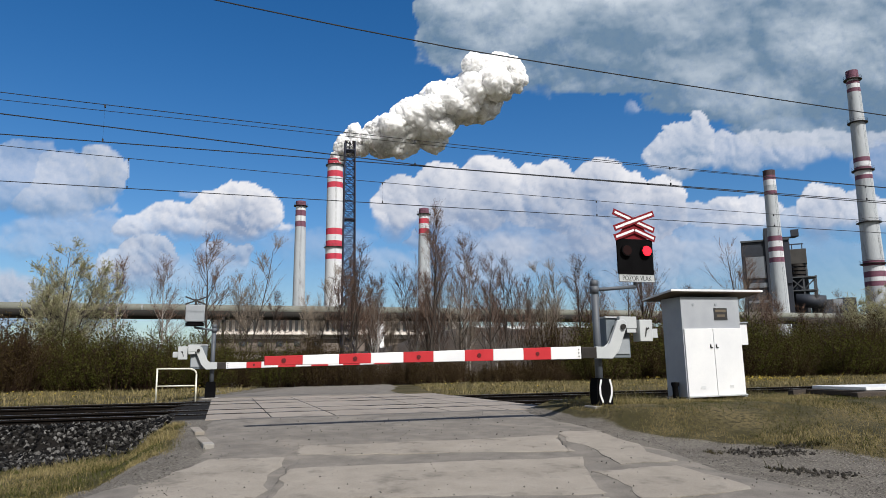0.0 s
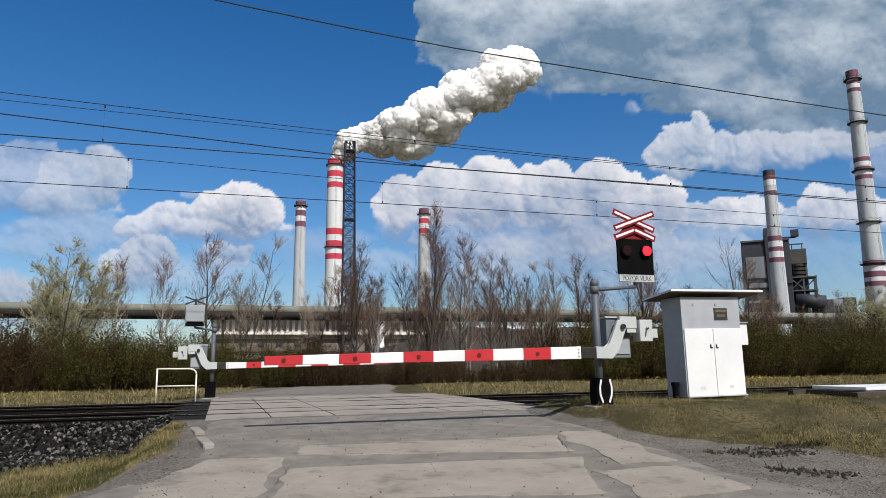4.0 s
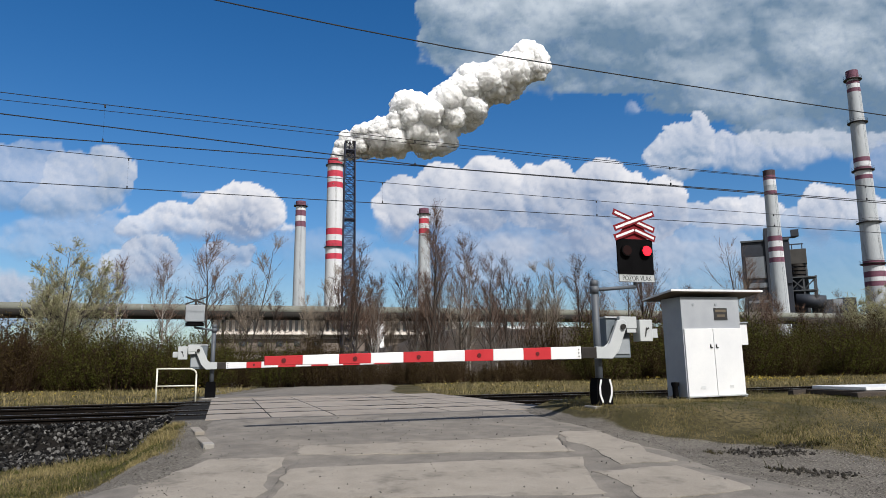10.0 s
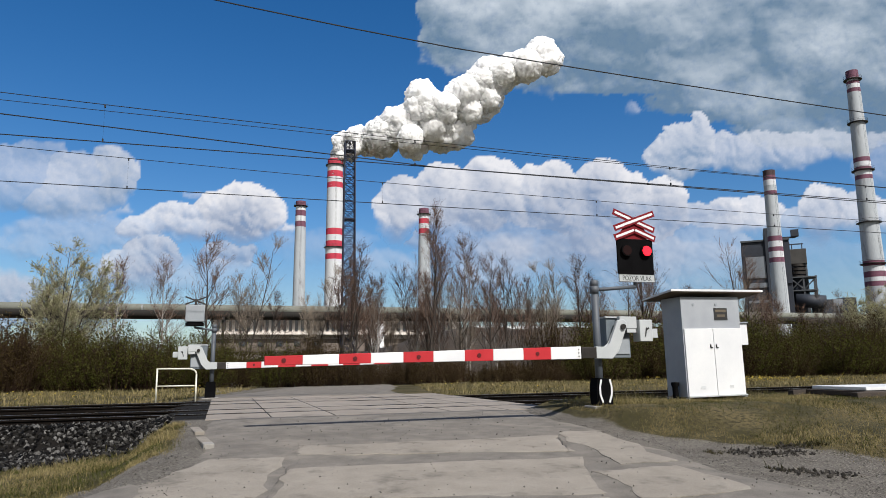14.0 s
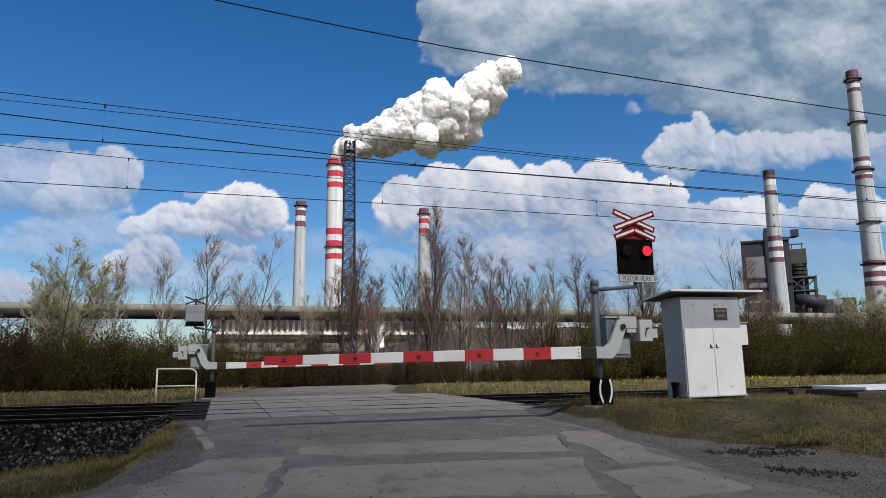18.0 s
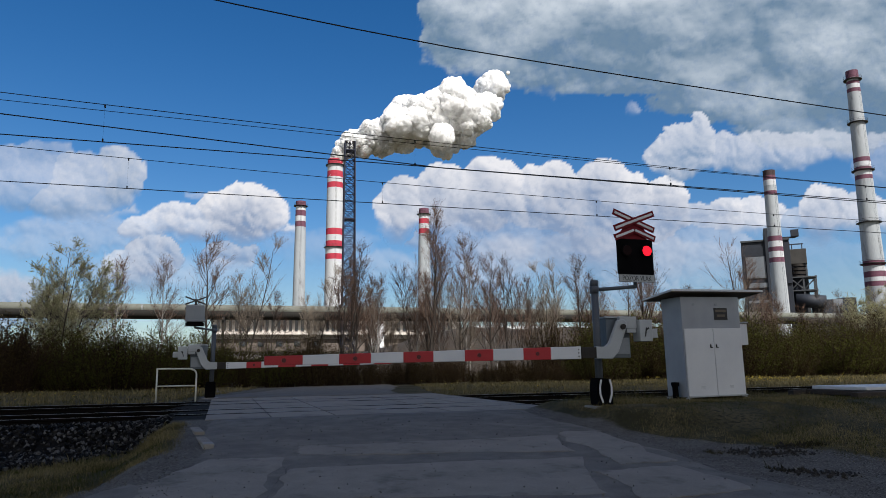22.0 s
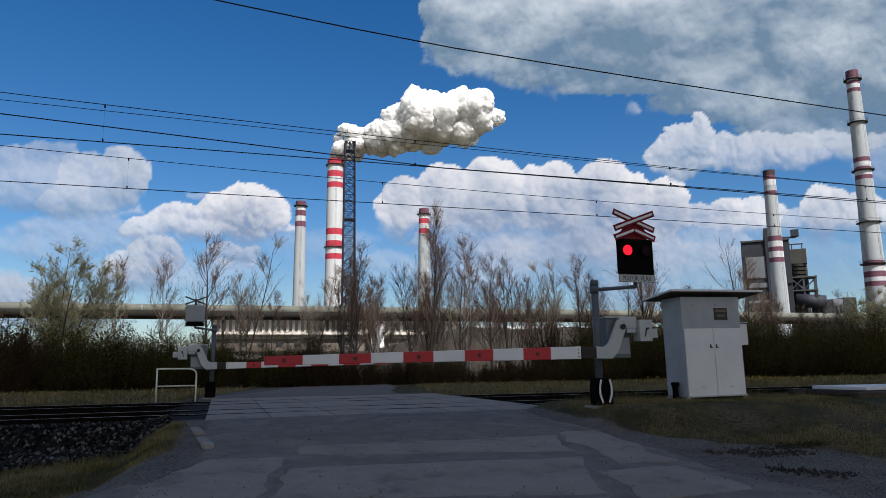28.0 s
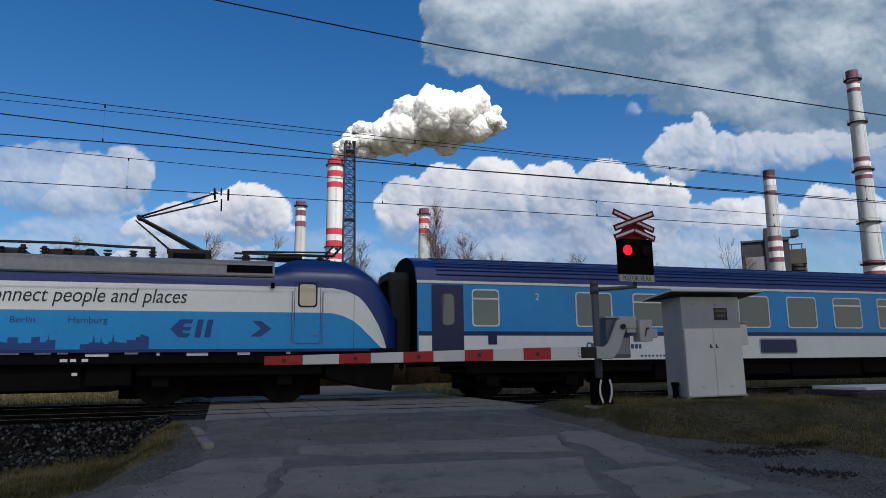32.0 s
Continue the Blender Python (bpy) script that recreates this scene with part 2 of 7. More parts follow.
def ground_material():
    m, nt, p = nodes_of("ground")
    L = nt.links.new
    co = nt.nodes.new("ShaderNodeTexCoord").outputs["Object"]

    def noise_of(scale, detail=6.0, rough=0.6):
        n = nt.nodes.new("ShaderNodeTexNoise")
        n.inputs["Scale"].default_value, n.inputs["Detail"].default_value, n.inputs["Roughness"].default_value = scale, detail, rough
        L(co, n.inputs["Vector"])
        return n.outputs["Fac"]

    def ramp(src, lo, hi):
        r = nt.nodes.new("ShaderNodeMapRange")
        r.inputs["From Min"].default_value, r.inputs["From Max"].default_value = lo, hi
        L(src, r.inputs["Value"])
        return r.outputs["Result"]

    def blend(f, a, b):
        x = nt.nodes.new("ShaderNodeMix")
        x.data_type = "RGBA"
        L(f, x.inputs["Factor"])
        for i, c in ((6, a), (7, b)):
            if isinstance(c, tuple):
                x.inputs[i].default_value = (*c, 1)
            else:
                L(c, x.inputs[i])
        return x.outputs[2]

    turf = blend(ramp(noise_of(0.7), 0.4, 0.6), (0.036, 0.0317, 0.0115), (0.096, 0.0768, 0.036))
    turf = blend(ramp(noise_of(14.0), 0.45, 0.62), turf, (0.0288, 0.0256, 0.0115))
    dirt = blend(ramp(noise_of(2.2), 0.35, 0.62), (0.0666, 0.0599, 0.0512), (0.1126, 0.1024, 0.0886))
    dirt = blend(ramp(noise_of(45.0, 3.0), 0.52, 0.6), dirt, (0.1792, 0.1632, 0.1408))
    dirt = blend(ramp(noise_of(28.0, 4.0), 0.56, 0.66), dirt, (0.0224, 0.0205, 0.0179))
    at_ = nt.nodes.new("ShaderNodeAttribute")
    at_.attribute_name = "bare"
    add = nt.nodes.new("ShaderNodeMath")
    add.operation = "ADD"
    L(at_.outputs["Fac"], add.inputs[0])
    n = nt.nodes.new("ShaderNodeMath")
    n.operation = "MULTIPLY_ADD"
    n.inputs[1].default_value, n.inputs[2].default_value = 0.9, -0.45
    L(noise_of(1.8, 8.0, 0.7), n.inputs[0])
    L(n.outputs[0], add.inputs[1])
    # the ground turns near-black brown within the track bed
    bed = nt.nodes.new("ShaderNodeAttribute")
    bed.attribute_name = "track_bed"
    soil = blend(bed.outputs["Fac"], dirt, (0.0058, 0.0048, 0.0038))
    L(blend(ramp(add.outputs[0], 0.42, 0.58), turf, soil), p.inputs["Base Color"])
    p.inputs["Roughness"].default_value = 0.95
    p.inputs["Specular IOR Level"].default_value = 0.2
    b = nt.nodes.new("ShaderNodeBump")
    b.inputs["Strength"].default_value, b.inputs["Distance"].default_value = 0.7, 0.03
    L(noise_of(22.0, 8.0, 0.7), b.inputs["Height"])
    L(b.outputs["Normal"], p.inputs["Normal"])
    return m


def stone_edge(s):
    """Where the ballast slope left of the lane meets the grass."""
    return 10.4 if s < -3.5 else 11.3 + 1.15 * (min(s, -0.8) + 2.8) if s < -0.8 else 13.4


def bare_at(s, n):
    """1 on worn gravel, 0 on turf."""
    d = max(ROAD_L + 0.3 - 1.0 * smooth(10.5, 8.6, n) - s, s - ROAD_R - 0.02 - 1.3 * smooth(10.6, 6.5, n), 0.0)
    w = 1.0 - smooth(0.0, 0.3 + 0.6 * smooth(12, 6, n), d)
    e_ = stone_edge(s)
    bed = smooth(e_, e_ + 0.4, n) * (1 - smooth(21.4, 22.2, n))
    lane = 1 - smooth(5.2, 6.6, n) if s > ROAD_R else 0
    return max(w if n < 26 else w * 0.6, bed, lane)


def build_ground():
    S = lines((-3000, -400, 400), (-400, -60, 40), (-60, -14, 4), (-14, -6, 0.5), (-6, 14, 0.2), (14, 24, 0.5), (24, 80, 4), (80, 400, 40), (400, 3000, 400))
    N = lines((-600, -40, 80), (-40, 0, 5), (0, 4, 0.8), (4, 15, 0.2), (15, 24, 0.4), (24, 44, 1.0), (44, 120, 8), (120, 600, 60), (600, 4200, 450))
    vs, bare = [], []
    for n in N:
        for s in S:
            z = ground_z(s, n)
            if 3 < n < 40 and -20 < s < 30:
                z += 0.03 * (noise.noise(Vector((s * 0.9, n * 0.9, 0))) + 0.5 * noise.noise(Vector((s * 2.7, n * 2.7, 3)))) * (0.3 if bare_at(s, n) > 0.5 else 1)
            vs.append((s, n, z))
            bare.append(bare_at(s, n))
    k = len(S)
    fs = [(j * k + i, j * k + i + 1, (j + 1) * k + i + 1, (j + 1) * k + i) for j in range(len(N) - 1) for i in range(k - 1)]
    me = bpy.data.meshes.new("ground")
    me.from_pydata(vs, [], fs)
    smooth_faces(me)
    me.attributes.new("bare", "FLOAT", "POINT").data.foreach_set("value", bare)
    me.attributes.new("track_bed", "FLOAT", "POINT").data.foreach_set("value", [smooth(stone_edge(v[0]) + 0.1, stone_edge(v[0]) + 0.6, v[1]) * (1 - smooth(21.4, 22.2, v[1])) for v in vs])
    me.materials.append(ground_material())
    ob = new("ground", me)
    ob.matrix_basis = TURN
    return tagged(ob, "dry spring grass and worn gravel around a level crossing", "ground", kind="structure")


def build_road():
    """The worn asphalt lane over the crossing, with ragged edges."""
    N = lines((-12, 4, 2.0), (4, 13.38, 0.2), (13.38, 13.44, 0.06), (13.44, 22.62, 0.6), (22.62, 22.68, 0.06), (22.68, 24, 0.4), (24, 40, 1.0))
    bm = B()
    rows = []
    for n in N:
        lo = ROAD_L + 0.25 + 0.22 * noise.noise(Vector((n * 0.7, 0, 5))) + 0.08 * noise.noise(Vector((n * 3.1, 0, 9)))
        hi = ROAD_R + 0.2 + 0.35 * noise.noise(Vector((n * 0.6, 7, 5))) + 0.1 * noise.noise(Vector((n * 3.3, 4, 9)))
        if n < 12:
            lo -= 0.9 * smooth(9.6, 7.0, n)
        if n > 23.5:                                  # beyond the tracks the lane bends away
            lo += 0.16 * (n - 23.5) ** 1.2
            hi += 0.25 * (n - 23.5) - 0.5 * smooth(23.5, 26, n)
        row = []
        for i in range(13):
            u = i / 12
            s = mix(lo, hi, u)
            z = road_z(n) + 0.012 * noise.noise(Vector((s * 0.8, n * 0.8, 2)))
            z += 0.003 - (0.05 if i in (0, 12) else 0)
            if 13.4 < n < 22.65:
                z -= 0.13
            if n > 24:
                z = ground_z(s, n) + 0.03 - (0.05 if i in (0, 12) else 0)
            row.append(bm.verts.new((s, n, z)))
        rows.append(row)
    for a, b in zip(rows, rows[1:]):
        for i in range(12):
            bm.faces.new((a[i], a[i + 1], b[i + 1], b[i]))
    ob = obj("road", bm, M_ASPH, soft=True)
    ob.matrix_basis = TURN
    return tagged(ob, "patched old asphalt lane leading over the crossing", "road", kind="structure")


ground = build_ground()
road = build_road()


def build_slabs():
    """Worn pale slabs let into the lane, with dirt-filled joints."""
    rng = random.Random(5)
    # corners of each slab, s and n, in turn round it
    spots = [((-0.8, 7.5), (0.3, 7.25), (0.84, 9.33), (-0.2, 9.43)), ((0.98, 9.4), (4.5, 8.78), (5.0, 10.0), (1.12, 10.06)), ((0.44, 7.15), (3.7, 6.5), (4.47, 8.33), (0.8, 8.62)),
             ((4.68, 7.75), (5.5, 7.8), (5.8, 10.28), (5.17, 10.42)), ((4.0, 6.15), (5.3, 6.2), (5.42, 7.5), (4.2, 7.52)), ((-1.2, 4.9), (0.1, 4.7), (0.28, 7.0), (-0.9, 7.2)), ((0.3, 4.6), (3.0, 4.2), (3.6, 6.3), (0.4, 6.95))]
    for quad in spots:
        bm = B()
        per = []
        for (sa, na), (sb, nb), k in zip(quad, quad[1:] + quad[:1], (14, 8, 14, 8)):
            per += [(mix(sa, sb, i / k), mix(na, nb, i / k)) for i in range(k)]
        mid_s, mid_n = sum(q[0] for q in quad) / 4, sum(q[1] for q in quad) / 4
        top, low, mid = [], [], []
        for s, n in per:
            s += rng.uniform(-0.05, 0.05) + 0.16 * noise.noise(Vector((s * 1.3, n * 1.3, 8)))
            n += rng.uniform(-0.035, 0.035) + 0.1 * noise.noise(Vector((s * 1.3, n * 1.3, 18)))
            z = road_z(n)
            c = Vector((mid_s - s, mid_n - n, 0)).normalized() * 0.06
            low.append(bm.verts.new((s, n, z - 0.02)))
            mid.append(bm.verts.new((s, n, z + 0.008)))
            top.append(bm.verts.new((s + c.x, n + c.y, z + 0.014)))
        k = len(per)
        for i in range(k):
            j = (i + 1) % k
            bm.faces.new((low[i], low[j], mid[j], mid[i]))
            bm.faces.new((mid[i], mid[j], top[j], top[i]))
        bm.faces.new(top)
        bmesh.ops.triangulate(bm, faces=[f for f in bm.faces if len(f.verts) > 4])
        part("slab", bm, M_SLAB, road)


build_slabs()


def build_cracks():
    """Thin, broken dark lines in the lane."""
    rng = random.Random(9)
    dark = mat("crack_tone", (0.0528, 0.0469, 0.0396), (0.099, 0.0878, 0.0739), 0.95, scale=12, bump=0.5)
    for pts in ([(0.4, 6.9), (0.5, 7.5), (0.95, 9.1), (0.98, 9.8), (1.2, 10.2)], [(1.99, 12.43), (3.03, 12.54), (4.42, 12.49), (4.85, 12.46), (6.1, 12.9)],
                [(-0.4, 9.62), (0.2, 9.6), (0.9, 9.55)], [(4.45, 8.6), (4.75, 9.4), (5.05, 10.2)]):
        bm = B()
        prev = None
        for (s0, n0), (s1, n1) in zip(pts, pts[1:]):
            for i in range(8):
                s = mix(s0, s1, i / 8) + rng.uniform(-0.03, 0.03)
                n = mix(n0, n1, i / 8) + rng.uniform(-0.03, 0.03)
                d = Vector((s1 - s0, n1 - n0, 0)).normalized()
                w = rng.choice((0.001, 0.002, 0.004, 0.008))
                q = Vector((-d.y, d.x, 0)) * w
                z = road_z(n) + 0.02
                row = (bm.verts.new((s + q.x, n + q.y, z)), bm.verts.new((s - q.x, n - q.y, z)))
                if prev:
                    bm.faces.new((prev[0], row[0], row[1], prev[1]))
                prev = row
        part("crack", bm, dark, road, "thin dark broken line in the lane")


build_cracks()

# ---- tracks ----
M_SLEEPER = mat("dark_sleeper", (0.0077, 0.0064, 0.0051), (0.0256, 0.0211, 0.0173), 0.95, scale=5, bump=0.4, spec=0.1)
RAIL = [(-0.075, -0.172), (0.075, -0.172), (0.075, -0.16), (0.012, -0.142), (0.009, -0.05), (0.036, -0.035), (0.036, -0.008), (0.028, 0.0),
        (-0.028, 0.0), (-0.036, -0.008), (-0.036, -0.035), (-0.009, -0.05), (-0.012, -0.142), (-0.075, -0.16)]


def build_track(name, n0):
    track = thing(name, tpose(0, n0, 0), "railway track of dark steel rails on near-black ballast", "railway track", kind="structure")
    for y in (-0.7535, 0.7535):
        bm = B()
        prism(bm, [(y + p[0], p[1]) for p in RAIL], "x", -260, 1500)
        r = part("rail", bm, M_RUST, track, "dark steel rail with a worn head")
        bm = B()
        box(bm, (620, y, 0.001), (1760, 0.05, 0.003))
        part("rail_head", bm, M_RAILTOP, r)
    bm = B()
    box(bm, (0, 0, 0), (0.26, 2.5, 0.2), 0.02)
    first = None
    for i in range(-22, 48):
        s = i * 0.62
        if -0.9 < s + 0.0 < 6.9:
            continue
        if first is None:
            first = part("sleeper", bm, M_SLEEPER, track)
            first.matrix_basis = pose(s, 0, -0.26)
        else:
            share("sleeper", first, track, pose(s, 0, -0.26))
    return track


track_near = build_track("track_1", TRACK_NEAR)
track_far = build_track("track_2", TRACK_FAR)


def build_panels():
    """Crossing panels between and beside the rails."""
    bands = [(13.45, 14.9), (15.12, 16.4), (16.62, 18.97), (19.18, 20.48), (20.69, 22.6)]
    for a, b in bands:
        k = 6
        bm = B()
        box(bm, (0, 0, 0), (1.155, b - a, 0.12), 0.012)
        first = None
        for i in range(k):
            s = -0.25 + (i + 0.5) * 1.17
            m = pose(s, (a + b) / 2, -0.062 + 0.004 * ((i * 7) % 3 - 1))
            if first is None:
                first = part("crossing_panel", bm, M_PANEL, road)
                first.matrix_basis = m
            else:
                share("crossing_panel", first, road, m)


build_panels()

# ---- things beside the tracks ----
M_CREAM = mat("cream_paint", (0.496, 0.48, 0.4), (0.592, 0.576, 0.496), 0.5, scale=6, bump=0.05, grime=(0.24, 0.2, 0.144), grime_at=0.66)
M_LENS = mat("dark_red_lens", (0.008, 0.002, 0.002), (0.012, 0.003, 0.003), 0.7, bump=0.0, spec=0.1)
M_LIT = glow("lit_red_lens", (1.0, 0.004, 0.018), 1.2)
M_REFLEX = mat("red_reflector", (0.064, 0.0026, 0.0038), (0.1024, 0.0051, 0.0064), 0.4, bump=0.0)
M_MAROON = mat("dark_red_sign_paint", (0.128, 0.0048, 0.0096), (0.176, 0.0072, 0.0136), 0.6, scale=2.0, bump=0.03, spec=0.2)
M_UNDER = mat("roof_underside", (0.128, 0.0992, 0.0736), (0.192, 0.1504, 0.1152), 0.8, scale=4)
M_TIMBER = mat("dark_timber", (0.0224, 0.0166, 0.0128), (0.0512, 0.0384, 0.0288), 0.85, scale=6, stretch=(1, 6, 6), bump=0.4)
M_INK = mat("sign_black", (0.01, 0.01, 0.01), (0.02, 0.02, 0.02), 0.6, bump=0.0)
M_PLATE = mat("brown_plate", (0.0832, 0.064, 0.0448), (0.128, 0.1024, 0.0704), 0.5, bump=0.0)


def bar(bm, p, q, wide, thick):
    """A flat bar in the xz plane from p to q, at its y."""
    p, q = Vector(p), Vector(q)
    d = q - p
    rot = Matrix.Rotation(-math.atan2(d.z, d.x), 4, "Y")
    return box(bm, (p + q) / 2, (d.length, thick, wide), min(wide, thick) * 0.25, rot)


def barrier(m, label, head, arm_z, arm_tip_z, bands, root_x, arm_h, lit, board_mat=None, taper=0.78):
    """A half barrier with its drive, arm, counterweight and warning light. The arm reaches along -x."""
    t = thing("level_crossing_barrier", m, label, "barrier", "barriers of the crossing")
    bm = B()
    tube(bm, (-0.02, 0, 0.0), (-0.04, 0, head["post"]), 0.07, 0.066, 14)
    tube(bm, (-0.04, 0, head["post"] - 0.1), (-0.04, 0, head["post"] + 0.02), 0.075, seg=14)
    part("post", bm, M_POST, t, "dark grey steel post", True)
    bm = B()
    prism(bm, [(-0.15, 0.0), (0.17, 0.0), (0.16, 0.3), (0.14, 0.48), (-0.13, 0.5), (-0.16, 0.3)], "y", -0.15, 0.15)
    bmesh.ops.bevel(bm, geom=bm.edges[:], offset=0.02, segments=2, affect="EDGES")
    foot = part("foot_hood", bm, M_BLACK, t, "black hood over the foot with white edge stripes")
    for sx in (-1, 1) if lit else ():
        bm = B()
        pts = [(sx * 0.085, 0.47), (sx * 0.12, 0.34), (sx * 0.115, 0.2), (sx * 0.065, 0.06)]
        for p, q in zip(pts, pts[1:]):
            bar(bm, (p[0] + 0.01, -0.158, p[1]), (q[0] + 0.01, -0.158, q[1]), 0.035, 0.012)
        part("stripe", bm, M_WHITE, foot, "white stripe")
    bm = B()
    box(bm, (0, 0, -0.1), (0.5, 0.42, 0.2), 0.02)
    part("footing", bm, M_CONC, t, "concrete footing")
    # drive housing
    bm = B()
    box(bm, (0.39, 0.1, arm_z + 0.27), (0.5, 0.3, 0.74), 0.02)
    housing = part("drive_housing", bm, M_DRIVE, t, "blue-grey steel drive housing")
    bm = B()
    box(bm, (0.4, 0.1, arm_z + 0.65), (0.56, 0.36, 0.03), 0.008)
    part("lid", bm, M_LGREY, housing)
    bm = B()
    box(bm, (0.46, -0.06, arm_z + 0.12), (0.3, 0.02, 0.3), 0.006)
    part("inspection_cover", bm, M_GREY, housing)
    # bent carrier of the arm
    z = arm_z
    bm = B()
    prism(bm, [(-0.17, z - 0.11), (0.16, z - 0.12), (0.3, z + 0.02), (0.47, z + 0.42), (0.5, z + 0.55), (0.42, z + 0.62), (0.3, z + 0.58), (0.12, z + 0.16), (0.04, z + 0.1), (-0.17, z + 0.11)], "y", -0.2, -0.12)
    bmesh.ops.bevel(bm, geom=bm.edges[:], offset=0.01, segments=1, affect="EDGES")
    carrier = part("arm_carrier", bm, M_LGREY, t, "pale grey bent arm carrier")
    bm = B()
    tube(bm, (0.4, -0.24, z + 0.47), (0.4, 0.0, z + 0.47), 0.05, seg=16)
    part("pivot", bm, M_STEEL, carrier, "dark pivot bolt")
    bm = B()
    box(bm, (0.53, -0.14, z + 0.55), (0.36, 0.1, 0.22), 0.01)
    box(bm, (0.6, -0.14, z + 0.42), (0.2, 0.08, 0.12), 0.01)
    part("weight_arm", bm, M_LGREY, t)
    bm = B()
    box(bm, (0.86, -0.14, z + 0.4), (0.27, 0.24, 0.4), 0.012)
    weight = part("counterweight", bm, M_LGREY, t, "pale grey counterweight box")
    bm = B()
    box(bm, (0.85, -0.265, z + 0.37), (0.022, 0.012, 0.17), 0.003, Matrix.Rotation(0.18, 4, "Y"))
    box(bm, (0.885, -0.265, z + 0.43), (0.07, 0.012, 0.03), 0.003, Matrix.Rotation(-0.5, 4, "Y"))
    part("latch", bm, M_INK, weight, "black latch")
    bm = B()
    box(bm, (1.07, -0.12, z + 0.35), (0.16, 0.14, 0.17), 0.01)
    part("lamp_box", bm, M_LGREY, t)
    # clamp and arm
    bm = B()
    box(bm, (root_x / 2 - 0.09, -0.16, z), (abs(root_x) - 0.16, 0.09, 0.2), 0.008)
    part("clamp", bm, M_STEEL, t, "dark steel clamp")
    tip = bands[-1]
    for i, (x0, x1) in enumerate(zip(bands, bands[1:])):
        zz = [mix(arm_z, arm_tip_z, (root_x - x) / (root_x - tip)) for x in (x0, x1)]
        hh = [mix(arm_h, arm_h * taper, (root_x - x) / (root_x - tip)) / 2 for x in (x0, x1)]
        bm = B()
        prism(bm, [(x0, zz[0] - hh[0]), (x0, zz[0] + hh[0]), (x1, zz[1] + hh[1]), (x1, zz[1] - hh[1])], "y", -0.2, -0.14)
        bmesh.ops.bevel(bm, geom=bm.edges[:], offset=0.006, segments=1, affect="EDGES")
        red = i % 2 == 1
        band = part("arm_section", bm, M_RED if red else M_WHITE, t, "red arm section" if red else "white arm section")
        xc, zc = (x0 + x1) / 2, (zz[0] + zz[1]) / 2
        if red:
            bm = B()
            tube(bm, (xc, -0.212, zc), (xc, -0.195, zc), 0.036, seg=14)
            part("reflector", bm, M_REFLEX, band, "dark red reflector")
        elif i == 0:
            for dz in (-0.06, 0, 0.06):
                bm = B()
                tube(bm, (x0 - 0.05, -0.21, zc + dz), (x0 - 0.05, -0.19, zc + dz), 0.012, seg=8)
                part("bolt", bm, M_STEEL, band)
    # warning light on its bracket
    hx0, hx1, hz0, hz1 = head["x0"], head["x1"], head["z0"], head["z1"]
    hc, hw, hh = (hx0 + hx1) / 2, hx1 - hx0, hz1 - hz0
    bm = B()
    zb = head["post"] - 0.16
    pipe_path(bm, [(-0.04, 0, zb), (hc, 0.07, zb + 0.09), (hc, 0.07, hz0 + 0.1)], 0.035, 10)
    tube(bm, (-0.04, 0, zb - 0.07), (-0.04, 0, zb + 0.07), 0.08, seg=12)
    part("bracket", bm, M_POST, t, "dark grey bracket tube", True)
    bm = B()
    box(bm, (hc, 0.02, (hz0 + hz1) / 2), (hw, 0.04, hh), 0.012)
    board = part("light_board", bm, M_BLACK, t, "black light board")
    bm = B()
    if lit:
        box(bm, (hc, 0.06, (hz0 + hz1) / 2 + 0.05), (hw * 0.9, 0.04, hh * 0.85), 0.01)
    else:
        box(bm, (hc, 0.14, (hz0 + hz1) / 2 + 0.05), (hw * 0.98, 0.2, hh + 0.1), 0.02)
    part("back_box", bm, M_GREY, board, "grey back cover")
    if not lit:
        bm = B()
        box(bm, (hc, 0.1, hz0 - 0.07), (hw * 0.86, 0.2, 0.13), 0.03)
        part("lamp_ring", bm, M_BLACK, board, "black hood below the cover")
    lamps = []
    for k in (-1, 1):
        bm = B()
        x, zl = hc + k * hw * 0.27, hz0 + hh * 0.66
        tube(bm, (x, -0.06, zl), (x, 0.0, zl), 0.115, seg=24)
        part("lamp_ring", bm, M_BLACK, board)
        bm = B()
        tube(bm, (x, -0.066, zl), (x, -0.058, zl), 0.095, seg=24)
        part("lens", bm, M_LENS, board, "dark red lens")
        lamps.append((x, zl))
    bm = B()
    box(bm, (hc, 0.0, hz0 - 0.075), (hw, 0.014, 0.15 if lit else 0.1), 0.004)
    sign = part("name_board", bm, board_mat or M_LGREY, t, "pale board lettered in black")
    bm = B()
    for x, zc, w, h in ((hc, hz0 - 0.147, hw, 0.008), (hc, hz0 - 0.004, hw, 0.008), (hx0 + 0.004, hz0 - 0.075, 0.008, 0.15), (hx1 - 0.004, hz0 - 0.075, 0.008, 0.15)):
        box(bm, (x, -0.009, zc), (w, 0.006, h))
    part("border", bm, M_INK, sign)
    letters("lettering", "POZOR VLAK", 0.135, M_INK, sign, pose(hc, -0.011, hz0 - 0.122, 90), squeeze=0.78, thick=0.001, align="CENTER")
    # crossed boards and the half cross below
    zt = hz1
    bm = B()
    prism(bm, [(hc - 0.28, zt), (hc + 0.28, zt), (hc + 0.3, zt + 0.13), (hc + 0.12, zt + 0.34), (hc - 0.12, zt + 0.34), (hc - 0.3, zt + 0.13)], "y", 0.02, 0.032)
    if not lit:
        bmesh.ops.delete(bm, geom=bm.verts[:], context="VERTS")
        box(bm, (hc, 0.03, zt + 0.12), (0.05, 0.03, 0.4))
    part("backing_plate", bm, board_mat or M_MAROON, t, "backing plate of the crossed boards")
    k = head["cross"]
